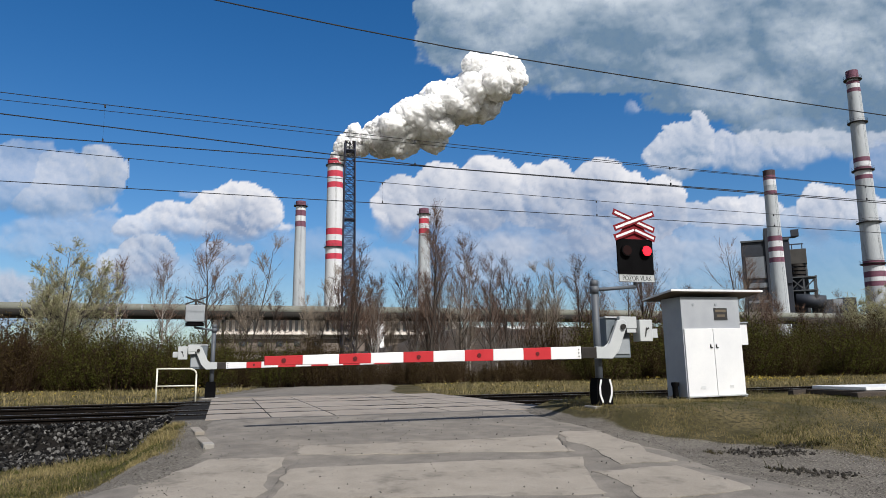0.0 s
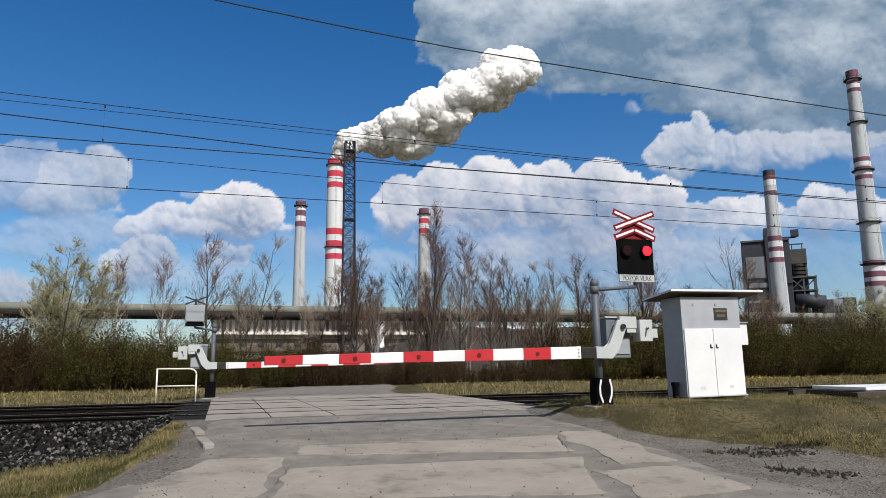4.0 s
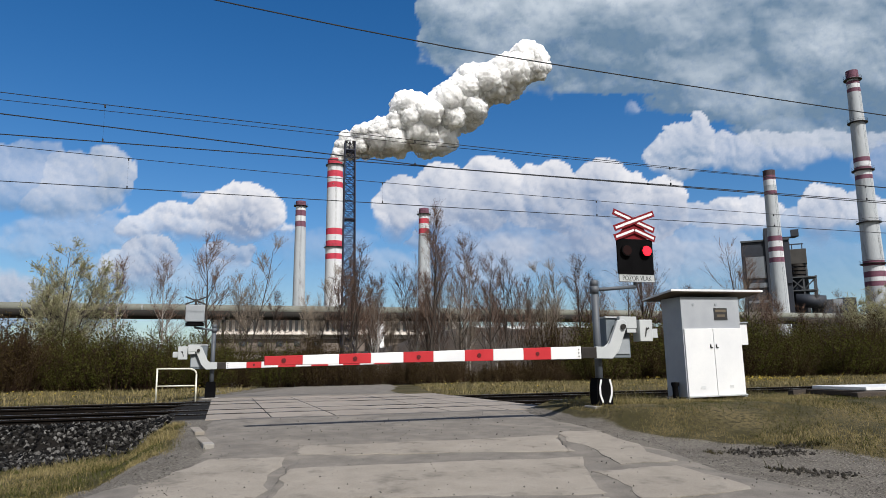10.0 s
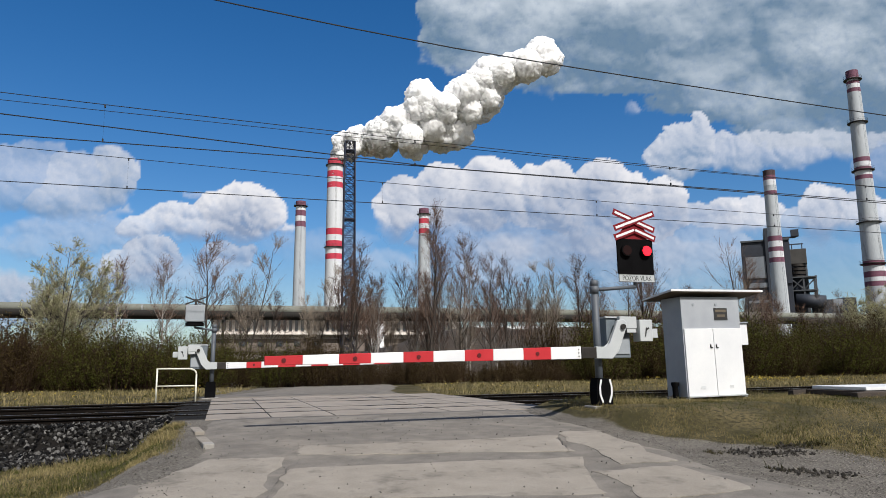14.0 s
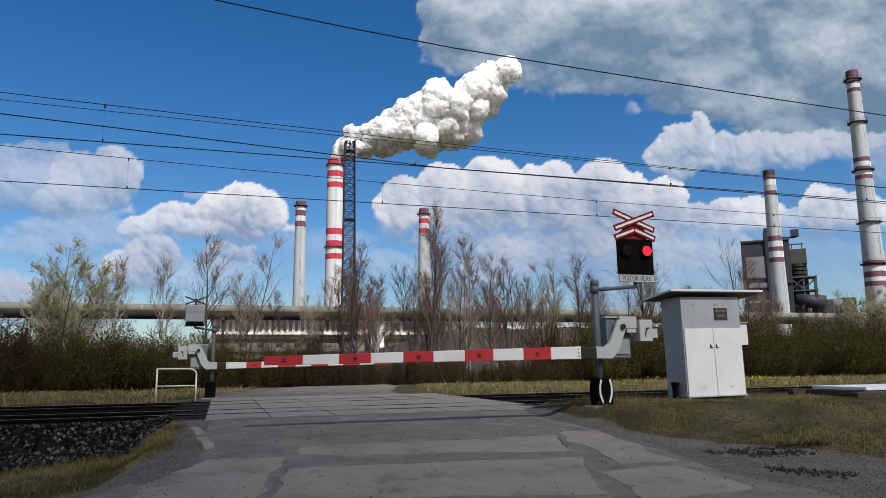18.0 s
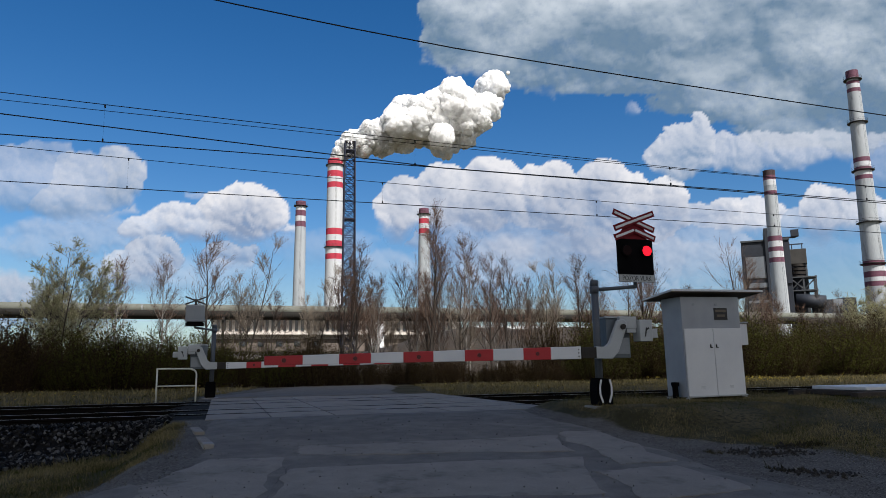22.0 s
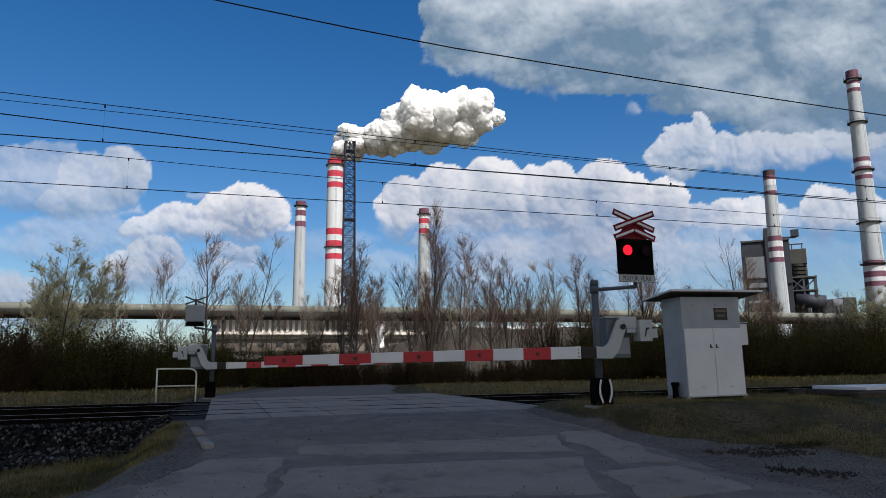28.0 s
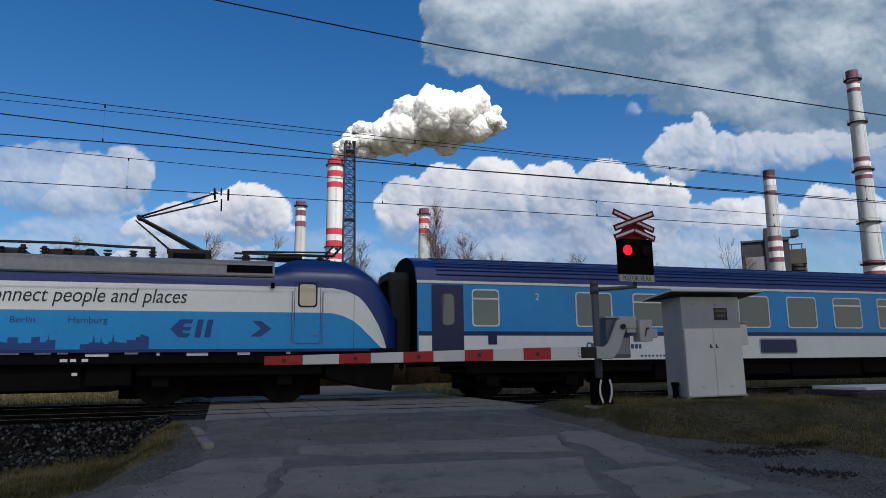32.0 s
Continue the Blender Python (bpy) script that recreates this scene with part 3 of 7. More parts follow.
    for name, p, q in (("cross_board", (-0.45, 0.53), (0.45, 0.19)), ("cross_board", (-0.45, 0.19), (0.45, 0.53)), ("chevron_board", (-0.45, 0.01), (0.02, 0.19)), ("chevron_board", (0.45, 0.01), (-0.02, 0.19))):
        yy = 0.0 if name == "cross_board" and p[1] > 0.3 else -0.012
        a_, b_ = Vector((hc + p[0] * k, yy, zt + p[1] * k)), Vector((hc + q[0] * k, yy, zt + q[1] * k))
        bm = B()
        bar(bm, a_, b_, (0.125 if lit else 0.06) * k, 0.012)
        cb = part(name, bm, board_mat or M_MAROON, t, "grey back of a warning board" if board_mat else "white board with a red border")
        d = (b_ - a_).normalized()
        bm = B()
        bar(bm, a_ + d * 0.035 + Vector((0, -0.009, 0)), b_ - d * 0.035 + Vector((0, -0.009, 0)), (0.046 if lit else 0.03) * k, 0.006)
        part("white_face", bm, M_WHITE, cb)
    if not lit:                       # seen from behind: the arm lies to the other side, the boards face away
        far_facing = ("light_board", "back_box", "lamp_ring", "lens", "name_board", "border", "lettering", "backing_plate", "cross_board", "chevron_board", "white_face")
        for ob in t.children_recursive:
            turned = ob.name.split(".")[0] in far_facing
            if ob.name.startswith("lettering"):
                ob.matrix_basis = Matrix.Diagonal((-1, -1, 1, 1)) @ ob.matrix_basis
            else:
                ob.data.transform(Matrix.Diagonal((-1, -1 if turned else 1, 1, 1)))
                if not turned:
                    ob.data.flip_normals()
    lit_ob = None
    if lit:
        bm = B()
        tube(bm, (0, -0.078, 0), (0, -0.068, 0), 0.097, seg=28)
        lit_ob = part("lit_lens", bm, M_LIT, board, "glowing red signal lens")
        lit_ob.matrix_basis = pose(lamps[0][0], 0, lamps[0][1])
    return t, lit_ob, lamps


NEAR_BANDS = [-0.48, -1.08, -1.61, -2.18, -2.7, -3.26, -3.78, -4.33, -4.85, -5.43, -6.02]
FAR_BANDS = [-0.44, -1.06, -1.52, -2.05, -2.6, -3.1, -3.65, -4.15, -4.7, -5.2, -5.75]
barrier_near, LIT, LAMPS = barrier(tpose(6.66, 11.55, 0.14), "lowered red and white barrier with a lit red warning light", dict(post=2.28, x0=0.5, x1=1.29, z0=2.44, z1=3.13, cross=1.0),
                                   0.955, 0.86, NEAR_BANDS, -0.46, 0.225, True, taper=0.63)
barrier_far, _, _ = barrier(tpose(-0.3, 23.48, 0.0), "lowered red and white barrier seen from its grey back", dict(post=2.26, x0=0.26, x1=0.84, z0=2.36, z1=2.78, cross=0.72),
                            0.985, 1.06, FAR_BANDS, -0.42, 0.2, False, M_STEEL)


def cabinet():
    t = thing("relay_cabinet", tpose(9.0, 12.2, 0.2) @ pose(0, 0, 0, 0, -0.7, 0), "white steel relay cabinet with grey top and sheet roof", "cabinet")
    w, d, h = 1.44, 0.66, 2.04
    bm = B()
    box(bm, (w / 2, d / 2, h / 2), (w, d, h), 0.01)
    body = part("body", bm, M_CABGREY, t, "grey steel body")
    for i in range(2):
        bm = B()
        box(bm, (0.02 + (i + 0.5) * (w - 0.04) / 2, -0.014, 0.7), ((w - 0.06) / 2, 0.026, 1.36), 0.006)
        door = part("door", bm, M_WHITE, t, "white steel door")
        bm = B()
        x = w / 2 + (-0.09 if i == 0 else 0.05)
        box(bm, (x, -0.035, 1.02), (0.022, 0.02, 0.07), 0.004)
        box(bm, (x + 0.02, -0.035, 0.99), (0.05, 0.02, 0.018), 0.004)
        part("handle", bm, M_INK, door, "black handle")
        bm = B()
        for k in range(3):
            box(bm, (0.02 + (i + 0.5) * (w - 0.04) / 2, -0.03, 0.16 + k * 0.022), (0.1, 0.006, 0.008))
        part("vent_slots", bm, M_LGREY, door)
    bm = B()
    box(bm, (w / 2, -0.03, 0.012), (w, 0.05, 0.03), 0.005)
    for x in (0.03, w - 0.03):
        box(bm, (x, 0.02, -0.06), (0.07, 0.09, 0.1), 0.006)
        box(bm, (x, d - 0.02, -0.06), (0.07, 0.09, 0.1), 0.006)
    part("plinth", bm, M_LGREY, t)
    bm = B()
    prism(bm, [(-0.14, h + 0.1), (-0.14, h + 0.14), (d + 0.26, h + 0.02), (d + 0.26, h - 0.01)], "x", -0.3, w + 0.54)
    part("roof", bm, M_WHITE, t, "white sheet metal roof")
    bm = B()
    prism(bm, [(-0.13, h + 0.095), (d + 0.25, h - 0.013), (d + 0.25, h - 0.023), (-0.13, h + 0.085)], "x", -0.29, w + 0.53)
    part("roof_underside", bm, M_UNDER, t, "brown underside of the roof")
    bm = B()
    box(bm, (0.79 + 0.17, -0.006, 1.68), (0.33, 0.01, 0.25), 0.003)
    plate = part("nameplate", bm, M_INK, t, "dark plate with unreadable lines")
    bm = B()
    for k, ww in ((0, 0.26), (1, 0.2)):
        box(bm, (0.96, -0.014, 1.745 - k * 0.1), (ww, 0.004, 0.05))
    part("plate_lines", bm, M_PLATE, plate)
    for x in (0.3, 0.86):
        bm = B()
        tube(bm, (x, -0.012, 1.88), (x, 0.01, 1.88), 0.03, seg=10)
        part("vent_cap", bm, M_GREY, t)
    bm = B()
    box(bm, (w + 0.13, 0.2, 1.25), (0.2, 0.26, 0.44), 0.01)
    sb = part("side_box", bm, M_WHITE, t, "white box on the side wall")
    bm = B()
    box(bm, (w + 0.1, 0.2, 1.5), (0.28, 0.32, 0.03), 0.005)
    part("lid", bm, M_GREY, sb)
    bm = B()
    tube(bm, (-0.1, 0.25, -0.1), (-0.1, 0.25, 0.22), 0.06, seg=12)
    tube(bm, (-0.1, 0.25, 0.22), (-0.1, 0.25, 0.3), 0.08, seg=12)
    part("cable_riser", bm, M_BLACK, t, "black cable riser")
    return t


cabinet()


def railing():
    t = thing("guard_railing", tpose(-1.72, 21.45, -0.1), "cream tubular guard railing with a rounded corner", "railing")
    bm = B()
    pipe_path(bm, [(0, 0, -0.1), (0, 0, 1.0), (0.86, 0, 1.0), (0.95, 0, 0.975), (1.02, 0, 0.93), (1.05, 0, 0.84), (1.05, 0, -0.1)], 0.024, 10)
    part("frame", bm, M_CREAM, t, soft=True)
    bm = B()
    tube(bm, (0, 0, 0.52), (1.05, 0, 0.52), 0.02, seg=10)
    part("mid_rail", bm, M_CREAM, t, soft=True)


railing()


def cable_pit():
    t = thing("cable_pit", tpose(12.5, 11.1, 0.14), "pale concrete cover slabs on a dark timber frame", "cable pit")
    for i in range(2):
        bm = B()
        box(bm, (0.62 + i * 1.24, 0.75, 0.185), (1.2, 1.35, 0.07), 0.012)
        part("cover_slab", bm, M_WHITE, t, "whitewashed concrete slab").rotation_euler = (0, 0, radians(1.5 - 2 * i))
    bm = B()
    for y in (-0.05, 1.6):
        box(bm, (1.15, y, 0.03), (3.2, 0.16, 0.2), 0.012)
    box(bm, (1.15, 0.78, 0.09), (2.5, 1.5, 0.1), 0.01)
    part("timber_frame", bm, M_TIMBER, t, "dark timber frame")


cable_pit()


def kerb():
    for i in range(3):
        n = 10.2 + (0.52 + (i - 1) * 1.07 if i else 0)
        t = thing("kerb_stone", tpose(-0.1 - 0.12 * (n - 10.2), n, road_z(n) + (-0.03 if i == 0 else -0.06), 96.8), "worn pale concrete kerb stone beside the lane", "kerb", "kerb stones")
        bm = B()
        box(bm, (0.42, 0, 0.0), (1.05 if i else 0.5, 0.15, 0.18), 0.02)
        part("block", bm, M_CONC if i == 0 else M_SLAB, t, "pale end block" if i == 0 else "")


kerb()


def wire(name, pts, r, label, group="overhead wires"):
    t = thing(name, TURN.copy(), label, "wire", group)
    st = Sticks()
    st.stick([Vector(p) for p in pts], r, r, 6)
    st.mesh("strand", M_WIRE, t)
    return t


def catenary(n0, contact, drops):
    def carry(s):
        return 6.135 + 0.00064 * (s - 22.0) ** 2
    wire("contact_wire", [(s, n0, contact) for s in (-60, -20, 20, 60, 120)], 0.011, "dark grooved contact wire above the track")
    t = wire("carrier_wire", [(s, n0, carry(s)) for s in range(-40, 90, 4)], 0.0085, "dark sagging carrier wire with droppers")
    for s in drops:
        bm = B()
        tube(bm, (s, n0, contact), (s, n0, carry(s)), 0.0016, seg=5)
        box(bm, (s, n0, contact + 0.03), (0.03, 0.03, 0.08))
        box(bm, (s, n0, carry(s) - 0.03), (0.03, 0.03, 0.07))
        part("dropper", bm, M_WIRE, t)


catenary(TRACK_FAR, 5.69, [-9.8, -2.6, 4.4, 11.6, 18.8, 26])
catenary(TRACK_NEAR, 5.69, [-9.5, -2.6, 4.3, 11.55, 18.5, 25.5])
wire("second_carrier_wire", [(s, TRACK_NEAR + 0.05, 6.14 + 0.00040 * (s - 22.0) ** 2 + 0.02 * (s < 2)) for s in range(-40, 90, 4)], 0.007, "thin second carrier wire above the track")
wire("auxiliary_wire", [(s, TRACK_NEAR - 0.02, 5.68 - (0.046 if s < 5 else 0.0035) * (s - 5)) for s in (-40, -20, -5, 2, 5, 8, 20, 40, 60, 89)], 0.012, "dark wire converging with the contact wire")
wire("feeder_wire", [(s, 11.8, 6.49 + 0.00078 * (s - 26.0) ** 2 + 0.022 * max(0.0, 4.0 - s) ** 1.3) for s in range(-20, 80, 2)], 0.012, "dark feeder wire crossing the sky")

# ---- the power station behind ----
M_CHWHITE = mat("stack_white", (0.45, 0.47, 0.5), (0.55, 0.57, 0.6), 0.8, scale=0.25, bump=0.1, fine=3, stretch=(1, 1, 0.25), grime=(0.3108, 0.3034, 0.296), grime_at=0.62, grime_scale=0.5, dist=0.1)
M_CHRED = mat("stack_red", (0.36, 0.018, 0.045), (0.46, 0.04, 0.07), 0.8, scale=0.3, bump=0.1, fine=3, grime=(0.324, 0.144, 0.144), grime_at=0.68, dist=0.1)
M_CHPURPLE = mat("faded_stack_red", (0.105, 0.0375, 0.0675), (0.1575, 0.0638, 0.0975), 0.85, scale=0.3, bump=0.1, fine=3, dist=0.1)
M_CHGREY = mat("stack_concrete", (0.3024, 0.3312, 0.36), (0.3888, 0.4176, 0.4464), 0.9, scale=0.2, bump=0.2, fine=3, stretch=(1, 1, 0.2), grime=(0.1728, 0.18, 0.1872), grime_at=0.6, grime_scale=0.4, dist=0.1)
M_SOOT = mat("sooty_rim", (0.032, 0.0224, 0.0256), (0.064, 0.0384, 0.0416), 0.9, scale=0.6, bump=0.1, fine=4)
M_MAST = mat("mast_steel", (0.008, 0.011, 0.026), (0.018, 0.023, 0.046), 0.7, 0.1, scale=1)
M_PIPE = mat("pipe_cladding", (0.1152, 0.1229, 0.1037), (0.1613, 0.1651, 0.1421), 0.75, 0.0, scale=0.5, bump=0.1, fine=5, grime=(0.096, 0.1037, 0.0806), grime_at=0.58)
# near-black brown that stands for the shade on the pipes' underside
M_PIPESHADE = mat("pipe_underside_shade", (0.0045, 0.0038, 0.0026), (0.0115, 0.0096, 0.007), 0.9, scale=0.5, bump=0.2, fine=5)
M_DARKWALL = mat("dark_cladding", (0.009, 0.0128, 0.0224), (0.0192, 0.0256, 0.0397), 0.7, scale=0.2, bump=0.1, fine=2, dist=0.1)
M_GREYWALL = mat("grey_cladding", (0.032, 0.0384, 0.048), (0.064, 0.0736, 0.0832), 0.7, scale=0.15, bump=0.1, fine=2, stretch=(4, 4, 0.4), dist=0.1)
M_PALEWALL = mat("pale_cladding", (0.468, 0.4306, 0.4025), (0.599, 0.5616, 0.5242), 0.7, scale=0.2, bump=0.1, fine=2, grime=(0.3276, 0.3089, 0.2808), grime_at=0.6, grime_scale=0.2, dist=0.1)
M_LIGHTPANEL = mat("light_wall_panel", (0.128, 0.1472, 0.1728), (0.1792, 0.1984, 0.224), 0.7, scale=0.15, bump=0.1, fine=2, stretch=(4, 4, 0.4), dist=0.1)
M_BROWN = mat("brown_earth_bank", (0.0141, 0.0102, 0.0077), (0.032, 0.0237, 0.0173), 0.95, scale=0.4, bump=0.6, fine=5, dist=0.2)
M_WINDOW = glass("dark_window", (0.02, 0.025, 0.03))


def chimney(x, y, r_top, r_low, z_low, top, bands, base_mat, label, rings=(), cap=None, streak=False):
    """A tapered stack; bands are (from, to, material) down its length; the flue is open."""
    t = thing("chimney_stack", Matrix.Translation((x, y, 0)), label, "chimney", "stacks of the power station")

    def rad(z):
        return r_top + (r_low - r_top) * (top - z) / (top - z_low)

    def ring_wall(z0, z1, out=0.0, deep=0.25):
        bm = B()
        k = 40
        loops = []
        for z, dr in ((z0, 0), (z1, 0), (z1, -deep), (z0, -deep)):
            loops.append([bm.verts.new(((rad(z) + out + dr) * math.cos(2 * math.pi * i / k), (rad(z) + out + dr) * math.sin(2 * math.pi * i / k), z)) for i in range(k)])
        for a, b in zip(loops, loops[1:] + loops[:1]):
            for i in range(k):
                bm.faces.new((a[i], a[(i + 1) % k], b[(i + 1) % k], b[i]))
        return bm
    z = top
    for hi, lo, m, nm in bands:
        if z - hi > 0.05:
            part("shaft_section", ring_wall(hi, z), base_mat, t)
        part(nm, ring_wall(lo, hi), m, t)
        z = lo
    part("shaft", ring_wall(0, z, 0, 1.0), base_mat, t)
    for zr in rings:
        bm = B()
        tube(bm, (0, 0, zr - 0.25), (0, 0, zr), rad(zr) + 0.95, seg=32)
        pf = part("platform", bm, M_STEEL, t, "dark steel gallery round the stack")
        bm = B()
        for dz in (0.55, 1.1):
            bm = B()
            ring = [Vector(((rad(zr) + 0.9) * math.cos(2 * math.pi * i / 32), (rad(zr) + 0.9) * math.sin(2 * math.pi * i / 32), zr + dz)) for i in range(33)]
            pipe_path(bm, ring, 0.045, 5)
            part("handrail", bm, M_STEEL, pf)
    bm = B()
    for dx in (-0.25, 0.25):
        tube(bm, (r_low * 0.3 + dx, -rad(2) - 0.05, 2), (r_top * 0.3 + dx, -rad(top) - 0.05, top), 0.025, seg=4)
    part("ladder", bm, M_STEEL, t)
    return t


W_, R_, P_ = M_CHWHITE, M_CHRED, M_CHPURPLE
chimney(-57.1, 360, 4.1, 4.72, 38, 110.6, [(110.6, 107.3, R_, "red_band"), (103.9, 100.6, R_, "red_band"), (97.7, 94.7, R_, "red_band"), (72.7, 69.3, R_, "red_band"), (66.1, 62.7, R_, "red_band"), (59.3, 56.3, R_, "red_band")],
        M_CHWHITE, "white chimney with bright red bands, steaming", rings=(107.5, 63.0))
chimney(-68.83, 330, 2.4, 2.95, 30.05, 80.65, [(80.65, 77.98, P_, "faded_red_band"), (77.98, 76.09, W_, "white_band"), (76.09, 73.26, P_, "faded_red_band"), (73.26, 70.67, W_, "white_band"), (70.67, 67.92, P_, "faded_red_band")],
        M_CHGREY, "grey concrete chimney with faded red and white bands", rings=(78.45,))
chimney(-9.04, 330, 2.4, 3.3, 30.05, 76.25, [(76.25, 73.42, P_, "faded_red_band"), (73.42, 71.22, W_, "white_band"), (71.22, 68.7, R_, "red_band"), (68.7, 66.27, W_, "white_band"), (66.27, 63.83, R_, "red_band")],
        M_CHGREY, "grey concrete chimney with red and white bands", rings=(73.58,))
chimney(109.0, 225, 1.86, 2.5, 17.4, 63.8, [(63.8, 62.0, M_SOOT, "sooty_band"), (62.0, 60.5, P_, "faded_red_band"), (60.5, 58.6, W_, "white_band"), (56.7, 55.4, P_, "faded_red_band"), (41.5, 39.8, P_, "faded_red_band"), (39.8, 37.9, W_, "white_band"), (37.9, 36.4, P_, "faded_red_band"), (36.4, 34.4, W_, "white_band"), (34.4, 32.8, P_, "faded_red_band")],
        M_CHGREY, "grey chimney with purple and white bands and sooty top")
chimney(156.1, 250, 2.1, 3.6, 28.8, 109.4, [(109.4, 106.4, P_, "faded_red_band"), (105.2, 104.0, P_, "faded_red_band"), (104.0, 102.3, W_, "white_band"), (102.3, 100.8, P_, "faded_red_band"), (75.2, 73.5, P_, "faded_red_band"), (73.5, 71.6, W_, "white_band"), (71.6, 70.0, P_, "faded_red_band"),
                                             (70.0, 68.4, W_, "white_band"), (68.4, 66.8, P_, "faded_red_band"), (36.5, 34.6, P_, "faded_red_band"), (34.6, 32.6, W_, "white_band"), (32.6, 30.5, P_, "faded_red_band"), (30.5, 29.0, W_, "white_band"), (29.0, 27.2, P_, "faded_red_band")],
        M_CHGREY, "tall grey chimney with purple and white bands", rings=(106.0, 89.0, 70.5, 50.8, 35.6))


def mast():
    t = thing("lattice_mast", Matrix.Translation((-17.85, 130, 0)) @ pose(0, 0, 0, 0, 0, 12), "dark blue steel lattice lighting mast", "mast")
    h, w0, w1 = 44.0, 1.25, 0.95
    bm = B()
    cs = [(-1, -1), (1, -1), (1, 1), (-1, 1)]

    def at_(i, z):
        w = mix(w0, w1, z / h)
        return Vector((cs[i % 4][0] * w, cs[i % 4][1] * w, z))
    for i in range(4):
        tube(bm, at_(i, 0), at_(i, h), 0.15, seg=5)
    part("legs", bm, M_MAST, t)
    k = 26
    for j in range(k):
        bm = B()
        z0, z1 = h * j / k, h * (j + 1) / k
        for i in range(4):
            tube(bm, at_(i, z1), at_(i + 1, z1), 0.075, seg=4)
            tube(bm, at_(i, z0), at_(i + 1, z1), 0.075, seg=4)
            tube(bm, at_(i + 1, z0), at_(i, z1), 0.075, seg=4)
        part("bracing", bm, M_MAST, t)
    for zz in (42.2, 28.6, 17.6):
        bm = B()
        box(bm, (0, 0, zz), (2.2, 2.2, 0.2), 0.02)
        part("landing", bm, M_MAST, t)
    for sx in (-0.7, -0.1, 0.6):
        bm = B()
        box(bm, (sx, -0.9, 43.6 + 0.3 * abs(sx)), (0.42, 0.3, 0.5), 0.04, Matrix.Rotation(0.4, 4, "X"))
        tube(bm, (sx, -0.8, 42.4), (sx, -0.8, 43.6), 0.06, seg=5)
        part("floodlight", bm, M_STEEL, t)


mast()


def pipeline():
    n0, z0, r = 77.0, 6.87, 0.62
    t = thing("steam_pipeline", TURN @ Matrix.Translation((0, n0, 0)), "long pale clad heating pipes on steel trestles", "pipeline")
    # each pale pipe has a dark one added below as its shaded underside
    for dy, rr, dz, m, lab in ((0.3, 0.5, 0.2, M_PIPE, "pale green-grey clad pipe"), (1.9, 0.5, 0.2, M_PIPE, "pale green-grey clad pipe"), (0.0, 0.42, -0.36, M_PIPESHADE, "dark added pipe for the shaded underside of the pale one"), (1.5, 0.4, -0.4, M_PIPESHADE, "dark added pipe for the shaded underside of the pale one")):
        bm = B()
        tube(bm, (-150, dy, z0 + dz), (260, dy, z0 + dz), rr, seg=24)
        part("pipe", bm, m, t, lab, True)
    bm = B()
    box(bm, (0, 0.7, -0.0), (0.35, 2.9, 0.3), 0.02)
    for s in range(-144, 256, 16):
        bm2 = B()
        box(bm2, (s, 0.8, z0 - r - 0.18), (0.3, 3.0, 0.3), 0.02)
        for y in (-0.3, 1.9):
            tube(bm2, (s, y - 0.2, 0), (s, y, z0 - r - 0.3), 0.13, seg=8)
        tube(bm2, (s, -0.3, 1.0), (s, 1.9, z0 - r - 0.5), 0.05, seg=5)
        part("trestle", bm2, M_STEEL, t, "dark steel trestle")
    bm.free()
    bm = B()
    for s in range(-148, 256, 10):
        tube(bm, (s, 0.3, z0 + 0.2), (s + 0.12, 0.3, z0 + 0.2), 0.515, seg=24)
    part("joint_bands", bm, M_GALV, t)


pipeline()


def windows_row(t, wall, x0, x1, k, y, z0, z1, fill=0.6):
    bm = B()
    w = (x1 - x0) / k
    box(bm, (0, 0, 0), (w * fill, 0.25, z1 - z0), 0.03)
    first = None
    for i in range(k):
        m = pose(x0 + (i + 0.5) * w, y, (z0 + z1) / 2)
        if first is None:
            first = part("window", bm, M_WINDOW, wall)
            first.matrix_basis = m
        else:
            share("window", first, wall, m)


